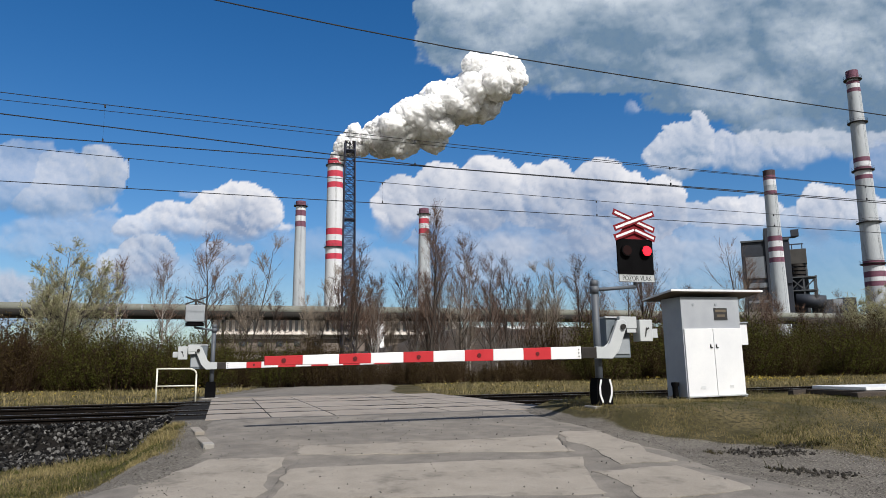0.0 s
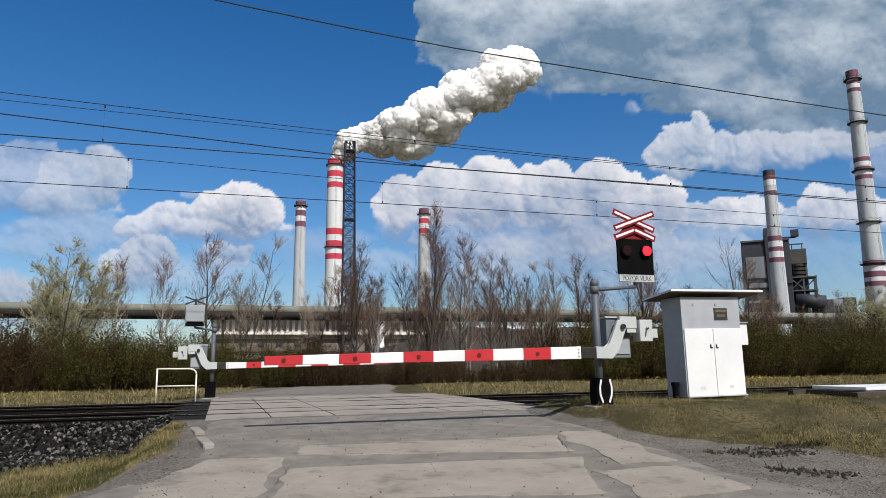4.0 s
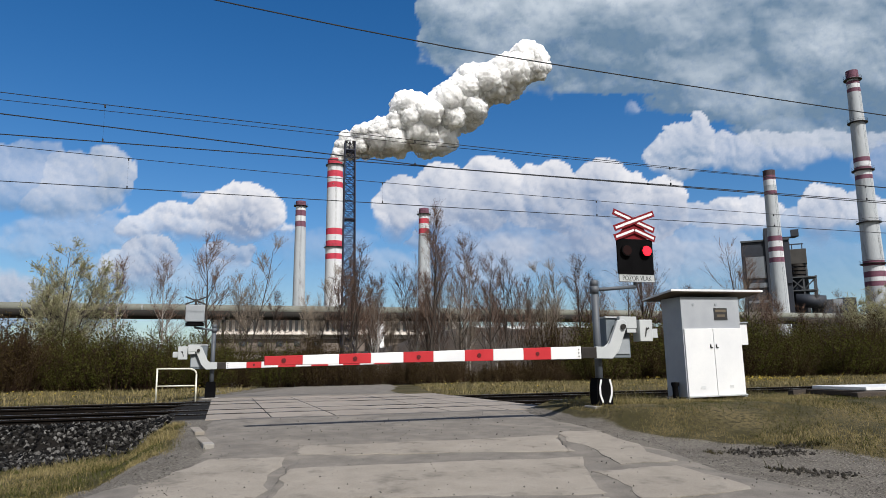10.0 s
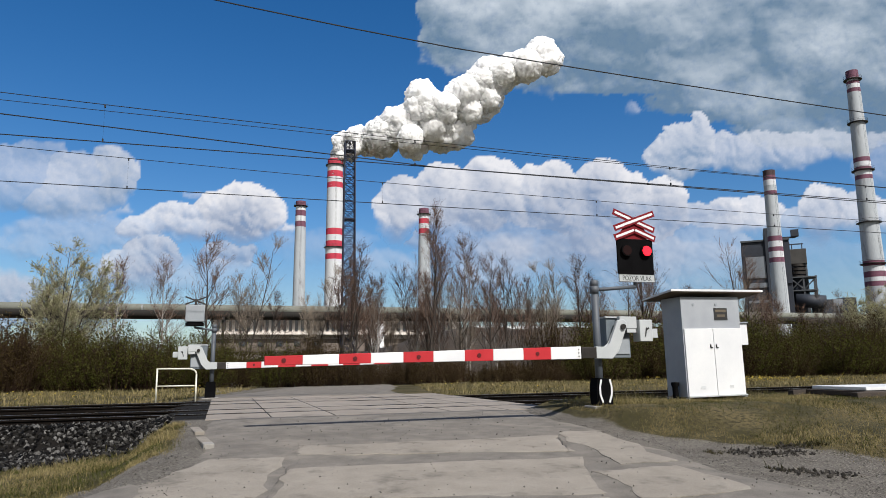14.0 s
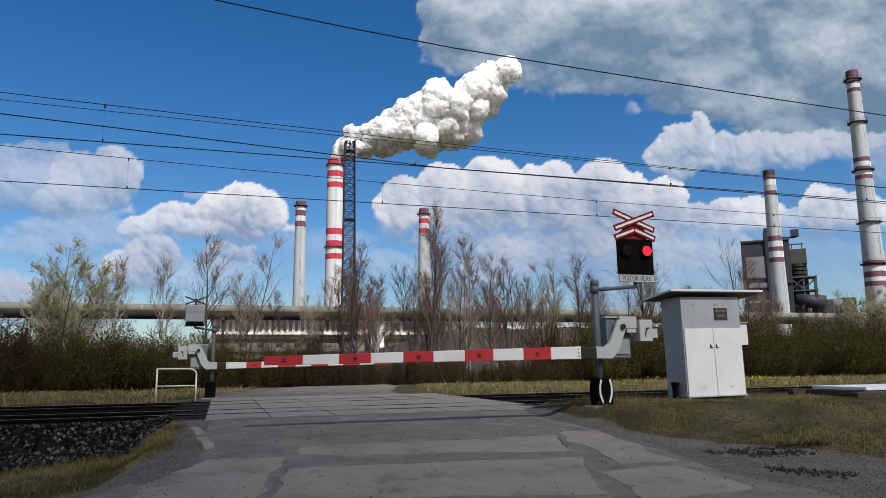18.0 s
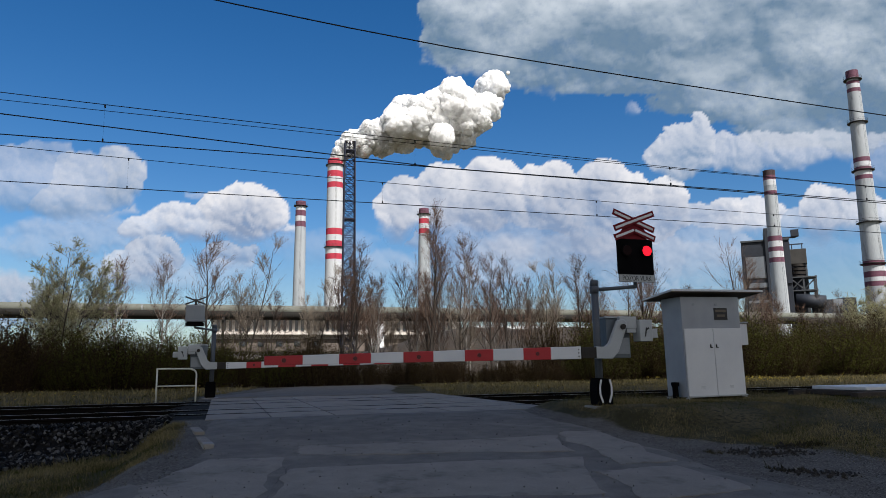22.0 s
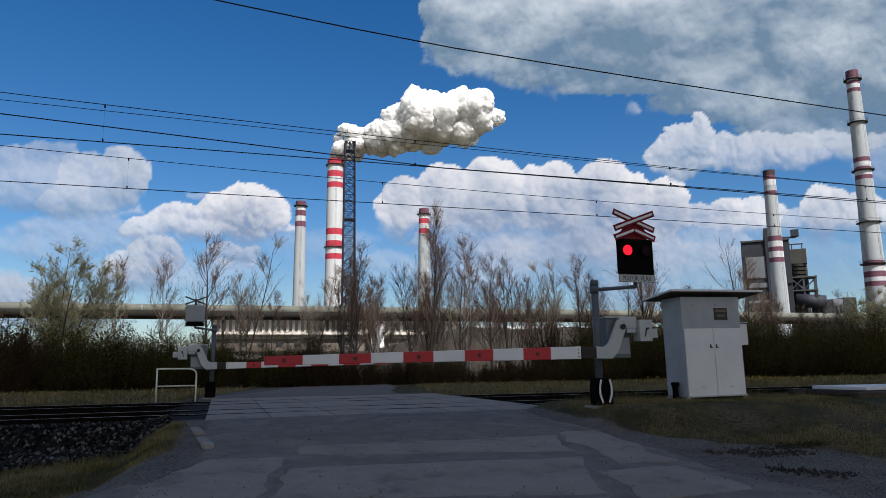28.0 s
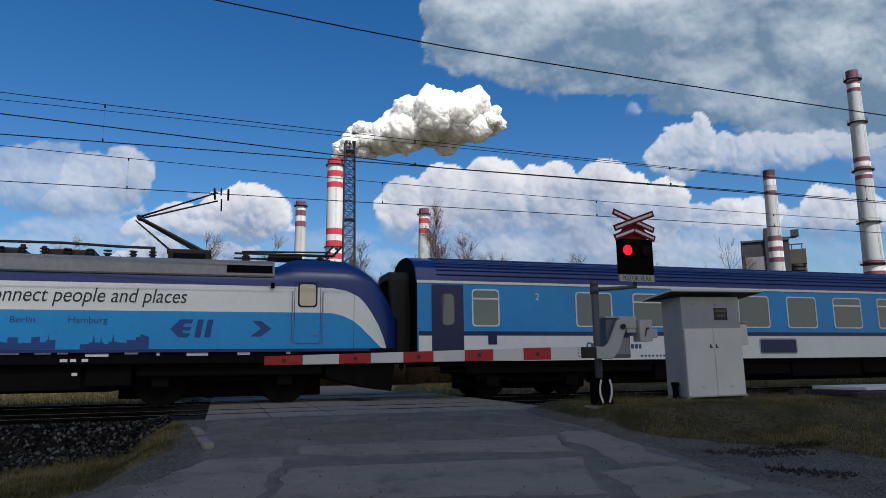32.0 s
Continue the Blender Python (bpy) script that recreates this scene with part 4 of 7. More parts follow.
def hall():
    """The long low hall behind the pipeline."""
    t = thing("industrial_hall", TURN @ Matrix.Translation((0, 146, 0)), "long pale industrial hall with a row of tall windows", "building")
    bm = B()
    box(bm, (24, 10, 5.4), (52, 20, 10.8), 0.1)
    wall = part("wall", bm, M_PALEWALL, t, "pale panelled wall")
    windows_row(t, wall, -1.5, 15.0, 14, -0.06, 8.3, 10.7, 0.5)
    windows_row(t, wall, 15.0, 48.0, 26, -0.06, 8.3, 10.6, 0.5)
    bm = B()
    box(bm, (24, 9, 11.0), (53, 22, 0.5), 0.1)
    part("roof", bm, M_GREYWALL, t)
    bm = B()
    box(bm, (24, -1.0, 7.6), (52, 2.4, 0.22), 0.05)
    part("canopy", bm, M_PALEWALL, t, "pale canopy")
    bm = B()
    box(bm, (22, -0.4, 5.4), (48, 0.6, 2.6), 0.05)
    part("lower_wall", bm, mat("dusky_pink_wall", (0.1056, 0.0858, 0.0759), (0.1584, 0.132, 0.1155), 0.8, scale=0.3, bump=0.1, fine=3, grime=(0.132, 0.1056, 0.0924), grime_at=0.58, grime_scale=0.3), t, "dusky pink lower wall")
    windows_row(t, wall, 2.0, 20.0, 5, -0.75, 5.2, 6.2, 0.35)
    t2 = thing("low_shed", TURN @ Matrix.Translation((52, 139, 0)), "white low shed with dark openings", "building")
    bm = B()
    box(bm, (14, 5, 4.6), (30, 10, 9.2), 0.1)
    w2 = part("wall", bm, M_WHITE, t2)
    windows_row(t2, w2, 1, 29, 4, -0.06, 7.4, 8.5, 0.55)
    t3 = thing("storage_tank", Matrix.Translation(TURN @ Vector((30.6, 143, 0))), "round white storage tank", "tank")
    bm = B()
    tube(bm, (0, 0, 0), (0, 0, 8.9), 1.5, seg=28)
    bmesh.ops.create_uvsphere(bm, u_segments=28, v_segments=14, radius=1.5, matrix=Matrix.Translation((0, 0, 8.9)) @ Matrix.Diagonal((1, 1, 0.7, 1)))
    part("shell", bm, M_WHITE, t3, soft=True)


hall()


def bank():
    """A dark earth bank in front of the hall."""
    bm = B()
    rows = []
    for i in range(70):
        s = -8 + i * 1.6
        h = 5.0 * smooth(14, 40, s) * (1 - 0.25 * smooth(70, 100, s)) + 2.2
        row = []
        for j, (n, f) in enumerate(((96, 0), (100, 0.45), (104, 0.85), (108, 1.0), (113, 1.0), (120, 0.0))):
            z = f * h * (1 + 0.12 * noise.noise(Vector((s * 0.2, n * 0.2, 0)))) - 0.15
            row.append(bm.verts.new((s, n + 1.5 * noise.noise(Vector((s * 0.15, n, 2))), z)))
        rows.append(row)
    for a_, b_ in zip(rows, rows[1:]):
        for j in range(5):
            bm.faces.new((a_[j], a_[j + 1], b_[j + 1], b_[j]))
    ob = obj("earth_bank", bm, M_BROWN, soft=True)
    ob.matrix_basis = TURN
    tagged(ob, "dark brown earth bank behind the bare trees", "bank", kind="structure")


bank()


def boiler_house():
    t = thing("boiler_house", Matrix.Translation((105.3, 240, 0)) @ pose(0, 0, 0, 0, 0, -23), "dark blue and grey boiler house beside the chimney", "building")
    bm = B()
    box(bm, (6.5, 10, 21.0), (15, 22, 42), 0.15)
    wall = part("wall", bm, M_DARKWALL, t, "dark blue clad wall")
    for nm, c, sz, m in (("dark_band", (6.5, -1.1, 38.5), (15.1, 0.3, 3.4), M_DARKWALL), ("light_panel", (3.2, -1.15, 33.0), (6.2, 0.3, 7.4), M_LIGHTPANEL), ("floor_band", (4.6, -1.2, 26.8), (9.4, 0.35, 1.6), M_LIGHTPANEL), ("floor_band", (4.6, -1.2, 21.2), (9.4, 0.35, 0.9), M_LIGHTPANEL),
                          ("dark_band", (12.4, -1.25, 34), (3.4, 0.5, 14.0), M_DARKWALL), ("dark_panel", (5.2, -1.15, 14), (13.0, 0.3, 17.0), M_DARKWALL), ("parapet", (6.5, -1.2, 42.2), (15.4, 0.6, 0.6), M_GREYWALL)):
        bm = B()
        box(bm, c, sz, 0.05)
        part(nm, bm, m, wall)
    windows_row(t, wall, 0.5, 11, 6, -1.45, 18.0, 19.6, 0.6)
    bm = B()
    box(bm, (8.2, 4, 33.4), (3.4, 11.6, 26.0), 0.1)
    part("stair_tower", bm, M_DARKWALL, t, "dark stair tower")
    t2 = thing("filter_house", Matrix.Translation((124.5, 238, 0)) @ pose(0, 0, 0, 0, 0, -23), "dark steel filter house with ducts and scaffold", "building")
    bm = B()
    box(bm, (-1.2, 10, 20), (5.0, 12, 40), 0.1)
    part("tower", bm, M_GREYWALL, t2)
    bm = B()
    box(bm, (-2.6, 4, 37.0), (7.4, 7, 5.2), 0.15)
    part("hopper", bm, mat("brown_steel", (0.033, 0.0317, 0.0304), (0.066, 0.0627, 0.0594), 0.7, 0.2, scale=0.4), t2, "brown steel hopper")
    for i in range(4):
        bm = B()
        tube(bm, (-2.0, 3, 34.4 - i * 1.35), (-2.0, 3, 33.5 - i * 1.35), 2.9 - 0.05 * i, seg=24)
        part("duct_ring", bm, M_STEEL, t2)
    bm = B()
    tube(bm, (-2.0, 3, 14), (-2.0, 3, 35), 2.2, seg=20)
    part("duct", bm, M_DARKWALL, t2, soft=True)
    for x in (-4.6, -0.6, 3.2):
        for y in (0, 6):
            bm = B()
            box(bm, (x, y, 15), (0.5, 0.5, 30), 0.03)
            part("column", bm, M_GREYWALL, t2)
    for z in (29.6, 25.0, 14.0):
        bm = B()
        box(bm, (-0.7, 3, z), (8.6, 7, 0.45), 0.03)
        part("deck", bm, M_GREYWALL, t2)
    for x0, x1 in ((-4.6, -0.6), (-0.6, 3.2), (-0.6, -4.6)):
        bm = B()
        tube(bm, (x0, -0.1, 25.3), (x1, -0.1, 29.3), 0.2, seg=6)
        part("brace", bm, M_GREYWALL, t2)
    bm = B()
    tube(bm, (-3.6, -1, 21.6), (5.4, -1, 20.6), 2.3, seg=20)
    part("flue_duct", bm, M_DARKWALL, t2, soft=True)
    bm = B()
    box(bm, (-4.6, 8, 45.0), (7, 2, 0.4), 0.05)
    box(bm, (-1.4, 8, 46.4), (2.5, 2.5, 2.4), 0.05)
    box(bm, (-3.0, 4, 41.8), (7.2, 0.4, 0.4), 0.05)
    for x in (-6.2, -3.0, 0.2):
        box(bm, (x, 4, 40.6), (0.3, 0.4, 2.6), 0.03)
    part("crane_house", bm, M_DARKWALL, t2)
    t3 = thing("conveyor_house", Matrix.Translation((128.6, 236, 0)), "grey low plant buildings with a conveyor", "building")
    bm = B()
    box(bm, (5.2, 4, 10.9), (3.2, 8, 21.8), 0.1)
    part("wall", bm, M_LIGHTPANEL, t3)
    bm = B()
    box(bm, (9.2, 4, 11.1), (4.6, 8, 22.2), 0.1)
    box(bm, (1.9, 4, 10.8), (3.4, 8, 21.6), 0.1)
    part("tower", bm, M_DARKWALL, t3)
    windows_row(t3, t3.children[0], 3.7, 6.6, 2, -0.06, 17.0, 19.4, 0.6)


boiler_house()

# ---- the train ----
def paint(name, dark, light, rough=0.32, grime=(0.08, 0.1, 0.14), at_=0.74):
    m = mat(name, dark, light, rough, scale=0.8, bump=0.02, fine=8, grime=grime, grime_at=at_, grime_scale=0.7)
    p = m.node_tree.nodes["Principled BSDF"]
    p.inputs["Coat Weight"].default_value = 0.06
    p.inputs["Coat Roughness"].default_value = 0.2
    return m


M_NAVY = paint("dark_blue_paint", (0.003, 0.021, 0.14), (0.005, 0.03, 0.18), 0.4)
M_LBLUE = paint("light_blue_paint", (0.003, 0.26, 0.66), (0.005, 0.3, 0.74))
M_TWHITE = paint("train_white", (0.74, 0.78, 0.81), (0.82, 0.85, 0.87))
M_CBLUE = paint("coach_blue", (0.006, 0.25, 0.66), (0.008, 0.29, 0.74))
M_CNAVY = paint("coach_navy", (0.004, 0.012, 0.07), (0.006, 0.018, 0.09))
M_ROOFGREY = paint("roof_grey", (0.13, 0.14, 0.16), (0.2, 0.21, 0.23), 0.5)
M_PRINT = mat("skyline_print", (0.008, 0.05, 0.22), (0.012, 0.06, 0.26), 0.35, bump=0.0)
M_TEXT = mat("train_lettering", (0.02, 0.025, 0.03), (0.03, 0.035, 0.045), 0.4, bump=0.0)
M_TEXTBLUE = mat("blue_lettering", (0.03, 0.1, 0.2), (0.04, 0.12, 0.24), 0.4, bump=0.0)
# green-grey base colour holds the sky's reflection in the train's panes
M_SKYGLASS = glass("sky_tinted_glass", (0.07, 0.105, 0.11), 0.04)
M_BLIND = mat("cream_blind", (0.6, 0.56, 0.44), (0.68, 0.64, 0.52), 0.6, bump=0.0)
M_UNDERF = mat("underframe_black", (0.003, 0.003, 0.003), (0.008, 0.0075, 0.007), 0.95, scale=3, bump=0.2, spec=0.1)
M_RUBBER = mat("black_rubber", (0.006, 0.006, 0.007), (0.012, 0.012, 0.012), 0.8, scale=4, bump=0.1)


def curve_at(pts, x):
    if x <= pts[0][0]:
        return pts[0][1]
    for (a0, b0), (a1, b1) in zip(pts, pts[1:]):
        if x <= a1:
            return b0 + (b1 - b0) * (x - a0) / (a1 - a0)
    return pts[-1][1]


def rrect(cx, cz, w, h, r, k=4):
    out = []
    for qx, qz, a0 in ((1, 1, 0), (-1, 1, 90), (-1, -1, 180), (1, -1, 270)):
        for i in range(k + 1):
            a_ = radians(a0 + 90 * i / k)
            out.append((cx + qx * (w / 2 - r) + r * math.cos(a_), cz + qz * (h / 2 - r) + r * math.sin(a_)))
    return out


def frame_ring(bm, outer, inner, y0, y1):
    k = len(outer)
    L = [[bm.verts.new((p[0], y, p[1])) for p in pts] for pts, y in ((outer, y0), (outer, y1), (inner, y1), (inner, y0))]
    for a_, b_ in zip(L, L[1:] + L[:1]):
        for i in range(k):
            bm.faces.new((a_[i], a_[(i + 1) % k], b_[(i + 1) % k], b_[i]))
    return bm


HALF = 9.25


def loco_w(x, z=2.0):
    d = max(0.0, abs(x) - 7.9) / 1.35
    return 1.49 - 0.5 * d ** 2.2


def loco_top(x):
    d = max(0.0, abs(x) - 7.55) / 1.7
    return 3.8 - 1.45 * d ** 2.3 - 0.22 * smooth(6.5, 5.9, abs(x))


def loco_skin(bm, zt, zb, x0, x1, side, lift=0.005, rows=5, step=0.08):
    """A sheet of paint on the flank between two heights."""
    k = max(2, int((x1 - x0) / step))
    cols = []
    for i in range(k + 1):
        x = mix(x0, x1, i / k)
        t, b = zt(x), zb(x)
        if t < b + 0.003:
            t = b + 0.003
        cols.append([bm.verts.new((x, side * (loco_w(x) + lift), mix(b, t, j / rows))) for j in range(rows + 1)])
    for a_, b_ in zip(cols, cols[1:]):
        for j in range(rows):
            bm.faces.new((a_[j], a_[j + 1], b_[j + 1], b_[j]))
    return bm


def wheelset(parent, x, r, gauge=0.7535):
    bm = B()
    for sy in (-1, 1):
        tube(bm, (0, sy * (gauge - 0.06), 0), (0, sy * (gauge + 0.075), 0), r, seg=36)
        tube(bm, (0, sy * (gauge - 0.06), 0), (0, sy * (gauge - 0.03), 0), r + 0.028, seg=36)
        for i in range(6):
            a_ = radians(60 * i)
            tube(bm, (r * 0.6 * math.cos(a_), sy * (gauge + 0.07), r * 0.6 * math.sin(a_)), (r * 0.6 * math.cos(a_), sy * (gauge + 0.085), r * 0.6 * math.sin(a_)), 0.05, seg=8)
    tube(bm, (0, -0.7, 0), (0, 0.7, 0), 0.09, seg=12)
    w = part("wheelset", bm, M_UNDERF, parent, "dark steel wheelset")
    w.matrix_basis = pose(x, 0, 0)
    return w


def bogie(t, x, r, base, z_frame):
    bm = B()
    for sy in (-1, 1):
        prism(bm, [(-base / 2 - 0.5, r + 0.02), (base / 2 + 0.5, r + 0.02), (base / 2 + 0.5, r + 0.2), (0.5, r - 0.05), (0.3, r + 0.3), (-0.3, r + 0.3), (-0.5, r - 0.05), (-base / 2 - 0.5, r + 0.2)], "y", sy * 0.98 - 0.09, sy * 0.98 + 0.09)
        for k in (-1, 1):
            box(bm, (k * base / 2, sy * 1.02, r), (0.4, 0.24, 0.34), 0.03)
            tube(bm, (k * base / 2 - 0.3, sy * 1.02, r + 0.05), (k * base / 2 - 0.3, sy * 1.02, r + 0.4), 0.1, seg=12)
            tube(bm, (k * base / 2 + 0.3, sy * 1.02, r + 0.05), (k * base / 2 + 0.3, sy * 1.02, r + 0.4), 0.1, seg=12)
        tube(bm, (-0.9, sy * 1.08, r + 0.2), (0.9, sy * 1.08, r + 0.32), 0.045, seg=8)
    box(bm, (0, 0, r + 0.1), (0.7, 2.0, 0.3), 0.03)
    b = part("bogie", bm, M_UNDERF, t, "black bogie")
    b.matrix_basis = pose(x, 0, 0)
    sets = []
    for k in (-1, 1):
        w = wheelset(b, k * base / 2, r)
        w.matrix_basis = pose(k * base / 2, 0, r)
        sets.append((w, k * base / 2, r))
    return sets


def folded_pantograph(t, x0, x1, z, flip):
    bm = B()
    for sy in (-0.45, 0.45):
        tube(bm, (x0, sy, z), (x1, sy, z + 0.02), 0.03, seg=6)
        tube(bm, (x0 + 0.2, sy * 0.3, z + 0.1), (x1 - 0.1, sy * 0.9, z + 0.12), 0.025, seg=6)
    hx = x0 if flip else x1
    for dx in (-0.12, 0.12):
        tube(bm, (hx + dx, -0.85, z + 0.2), (hx + dx, 0.85, z + 0.2), 0.03, seg=6)
    for sy in (-1, 1):
        pipe_path(bm, [(hx, sy * 0.6, z + 0.2), (hx, sy * 0.95, z + 0.14), (hx, sy * 1.0, z + 0.02)], 0.025, 6)
    for x in (x0 + 0.3, x1 - 0.4):
        for sy in (-0.45, 0.45):
            tube(bm, (x, sy, 3.6), (x, sy, z), 0.07, seg=8)
            for k in range(3):
                tube(bm, (x, sy, 3.68 + k * 0.09), (x, sy, 3.71 + k * 0.09), 0.11, seg=10)
    box(bm, ((x0 + x1) / 2, 0, z - 0.02), (0.9, 0.9, 0.12), 0.02)
    part("folded_pantograph", bm, M_STEEL, t, "folded dark pantograph")


def build_loco():
    t = thing("electric_locomotive", tpose(7.43, TRACK_FAR), "dark blue, white and light blue electric locomotive at speed", "locomotive")
    # shell
    bm = B()
    xs = lines((-HALF, -7.4, 0.12), (-7.4, -5.6, 0.15), (-5.6, 5.6, 0.9), (5.6, 7.4, 0.15), (7.4, HALF, 0.12))
    secs = []
    for x in xs:
        w, top = loco_w(x), loco_top(x)
        shoulder = min(3.12, top - 0.3)
        half = [(w, 1.3), (w, 1.8), (w, shoulder), (w - 0.05, shoulder + 0.2 * (top - shoulder) / 0.68), (w - 0.17, shoulder + 0.62 * (top - shoulder)), (w - 0.45, top - 0.06), (w * 0.4, top - 0.005)]
        pts = [(y, z) for y, z in half] + [(-y, z) for y, z in reversed(half)]
        secs.append([bm.verts.new((x, y, z)) for y, z in pts])
    for a_, b_ in zip(secs, secs[1:]):
        for i in range(len(a_) - 1):
            bm.faces.new((a_[i], a_[i + 1], b_[i + 1], b_[i]))
    bm.faces.new(secs[0])
    bm.faces.new(secs[-1])
    body = part("body", bm, M_NAVY, t, "glossy dark blue body shell", True)
    zt = [(6.7, 2.97), (7.4, 2.95), (7.8, 2.88), (8.1, 2.74), (8.3, 2.55), (8.46, 2.33), (8.67, 2.0), (8.82, 1.68), (8.92, 1.38)]
    zb = [(7.0, 2.3), (7.4, 2.29), (7.7, 2.22), (7.95, 2.1), (8.15, 1.95), (8.5, 1.62), (8.77, 1.38)]
    for side in (-1, 1):
        bm = B()
        loco_skin(bm, lambda x: curve_at(zt, abs(x)), lambda x: curve_at(zb, abs(x)), -8.91, 8.91, side)
        part("white_band", bm, M_TWHITE, body, "white flank band")
        bm = B()
        loco_skin(bm, lambda x: curve_at(zb, abs(x)), lambda x: 1.375, -8.76, 8.76, side)
        part("light_blue_band", bm, M_LBLUE, body, "light blue flank band")
    # doors and cab details
    for sx in (-1, 1):
        for side in (-1, 1):
            x = sx * 6.76
            bm = B()
            frame_ring(bm, rrect(x, 2.3, 0.68, 1.6, 0.05), rrect(x, 2.3, 0.655, 1.575, 0.045), side * 1.49, side * 1.5)
            door = part("cab_door", bm, M_NAVY, t, "cab door with dark seams")
            bm = B()
            frame_ring(bm, rrect(x, 2.76, 0.5, 0.64, 0.09), rrect(x, 2.76, 0.42, 0.56, 0.07), side * 1.49, side * 1.508)
            part("window_seal", bm, M_RUBBER, door)
            bm = B()
            prism(bm, rrect(x, 2.76, 0.43, 0.57, 0.07), "y", side * 1.492, side * 1.502)
            part("window_pane", bm, M_BLIND, door, "pane with a cream blind behind it")
            for k in (-1, 1):
                bm = B()
                tube(bm, (x + k * 0.39, side * 1.545, 1.5), (x + k * 0.39, side * 1.545, 2.85), 0.014, seg=6)
                part("grab_rail", bm, M_GALV, t, "bright grab rail")
            bm = B()
            box(bm, (x + 0.2, side * 1.51, 1.72), (0.09, 0.03, 0.05), 0.008)
            part("door_handle", bm, M_GALV, door)
            bm = B()
            box(bm, (sx * 7.98, side * (loco_w(8) + 0.006), 2.1), (0.012, 0.006, 1.5))
            part("panel_seam", bm, M_NAVY, t)
            bm = B()
            box(bm, (sx * 5.86, side * 1.56, 2.98), (0.09, 0.12, 0.13), 0.02)
            part("mirror_camera", bm, M_BLACK, t)
        # windscreen, lights, buffers
        bm = B()
        rows = []
        for i in range(7):
            x = sx * mix(8.3, 9.12, i / 6)
            w = loco_w(x) * mix(0.7, 0.86, i / 6)
            rows.append([bm.verts.new((x + sx * 0.03, y * w, loco_top(x) + 0.012 - 0.1 * abs(y) ** 3)) for y in (-1, -0.66, -0.33, 0, 0.33, 0.66, 1)])
        for a_, b_ in zip(rows, rows[1:]):
            for j in range(6):
                bm.faces.new((a_[j], a_[j + 1], b_[j + 1], b_[j]))
        part("windscreen", bm, M_SKYGLASS, t, "dark wide windscreen", True)
        bm = B()
        box(bm, (sx * 9.22, 0, 1.75), (0.14, 1.9, 0.95), 0.05)
        nose = part("front_panel", bm, M_BLACK, t, "black front panel")
        for k in range(3):
            for sy in (-1, 1):
                bm = B()
                box(bm, (sx * 9.3, sy * 0.62, 1.45 + k * 0.22), (0.03, 0.34, 0.07), 0.01)
                part("head_lamp", bm, M_LGREY, nose, "pale lamp unit")
        for sy in (-1, 1):
            bm = B()
            tube(bm, (sx * 8.9, sy * 0.875, 1.05), (sx * 9.4, sy * 0.875, 1.05), 0.1, seg=14)
            tube(bm, (sx * 9.4, sy * 0.875, 1.05), (sx * 9.46, sy * 0.875, 1.05), 0.23, seg=20)
            part("buffer", bm, M_UNDERF, t, "black buffer")
        # plough, drawn out far back so the space under the cab stays dark
        bm = B()
        prism(bm, [(sx * 7.3, 0.62), (sx * 8.6, 0.3), (sx * 9.05, 0.24), (sx * 9.15, 0.95), (sx * 7.3, 1.02)], "y", -1.25, 1.25)
        part("snow_plough", bm, M_UNDERF, t)
    # underframe
    bm = B()
    box(bm, (0, 0, 1.2), (18.2, 2.86, 0.36), 0.03)
    part("underframe", bm, M_UNDERF, t, "black underframe")
    for x0, x1, z0, z1 in ((-2.2, -0.9, 0.55, 1.05), (-0.8, 1.5, 0.42, 1.05), (1.6, 2.6, 0.5, 1.05), (-7.2, -2.3, 0.72, 1.05), (2.7, 7.2, 0.72, 1.05)):
        bm = B()
        box(bm, ((x0 + x1) / 2, 0, (z0 + z1) / 2), (x1 - x0, 2.5, z1 - z0), 0.04)
        part("equipment_box", bm, M_UNDERF, t)
    bm = B()
    for x, w, z in ((1.85, 0.5, 1.24), (1.15, 0.16, 1.12), (1.35, 0.12, 1.12), (1.6, 0.14, 1.12), (3.2, 0.08, 1.26), (4.1, 0.5, 1.25), (5.2, 0.3, 1.26), (-3.2, 0.22, 1.25), (-7.6, 0.16, 1.06), (-7.3, 0.26, 1.06), (1.4, 0.12, 0.8), (0.0, 0.44, 1.3), (0.7, 0.34, 1.3), (1.12, 0.22, 1.3), (-2.4, 0.3, 1.28), (2.6, 0.3, 1.29), (6.3, 0.1, 1.28), (6.3, 0.1, 1.16)):
        box(bm, (x, -1.436, z), (w, 0.01, 0.07), 0.002)
    part("small_markings", bm, M_TWHITE, t, "small white unreadable markings")
    # roof
    bm = B()
    for side in (-1, 1):
        prism(bm, [(side * 1.49, 3.2), (side * 1.505, 3.24), (side * 1.42, 3.56), (side * 1.32, 3.64), (side * 1.0, 3.64), (side * 1.0, 3.2)], "x", -5.9, 5.9)
    fair = part("roof_fairing", bm, M_ROOFGREY, t, "grey roof fairing")
    for x0, x1 in ((4.72, 5.85), (-5.85, -4.2)):
        for side in (-1, 1):
            bm = B()
            prism(bm, [(side * 1.48, 3.3), (side * 1.505, 3.305), (side * 1.455, 3.5), (side * 1.42, 3.5)], "x", x0, x1)
            part("intake_grille", bm, M_BLACK, fair, "black intake grille")
    bm = B()
    box(bm, (0, 0, 3.48), (11.8, 2.3, 0.3), 0.02)
    part("roof_deck", bm, M_ROOFGREY, t)
    folded_pantograph(t, -7.6, -4.2, 3.96, True)
    folded_pantograph(t, -3.9, -1.3, 3.88, False)
    folded_pantograph(t, 4.9, 7.6, 3.96, False)
    bm = B()
    box(bm, (3.75, 0, 3.95), (1.1, 1.1, 0.12), 0.02)
    panto = part("raised_pantograph", bm, M_STEEL, t, "raised dark pantograph")
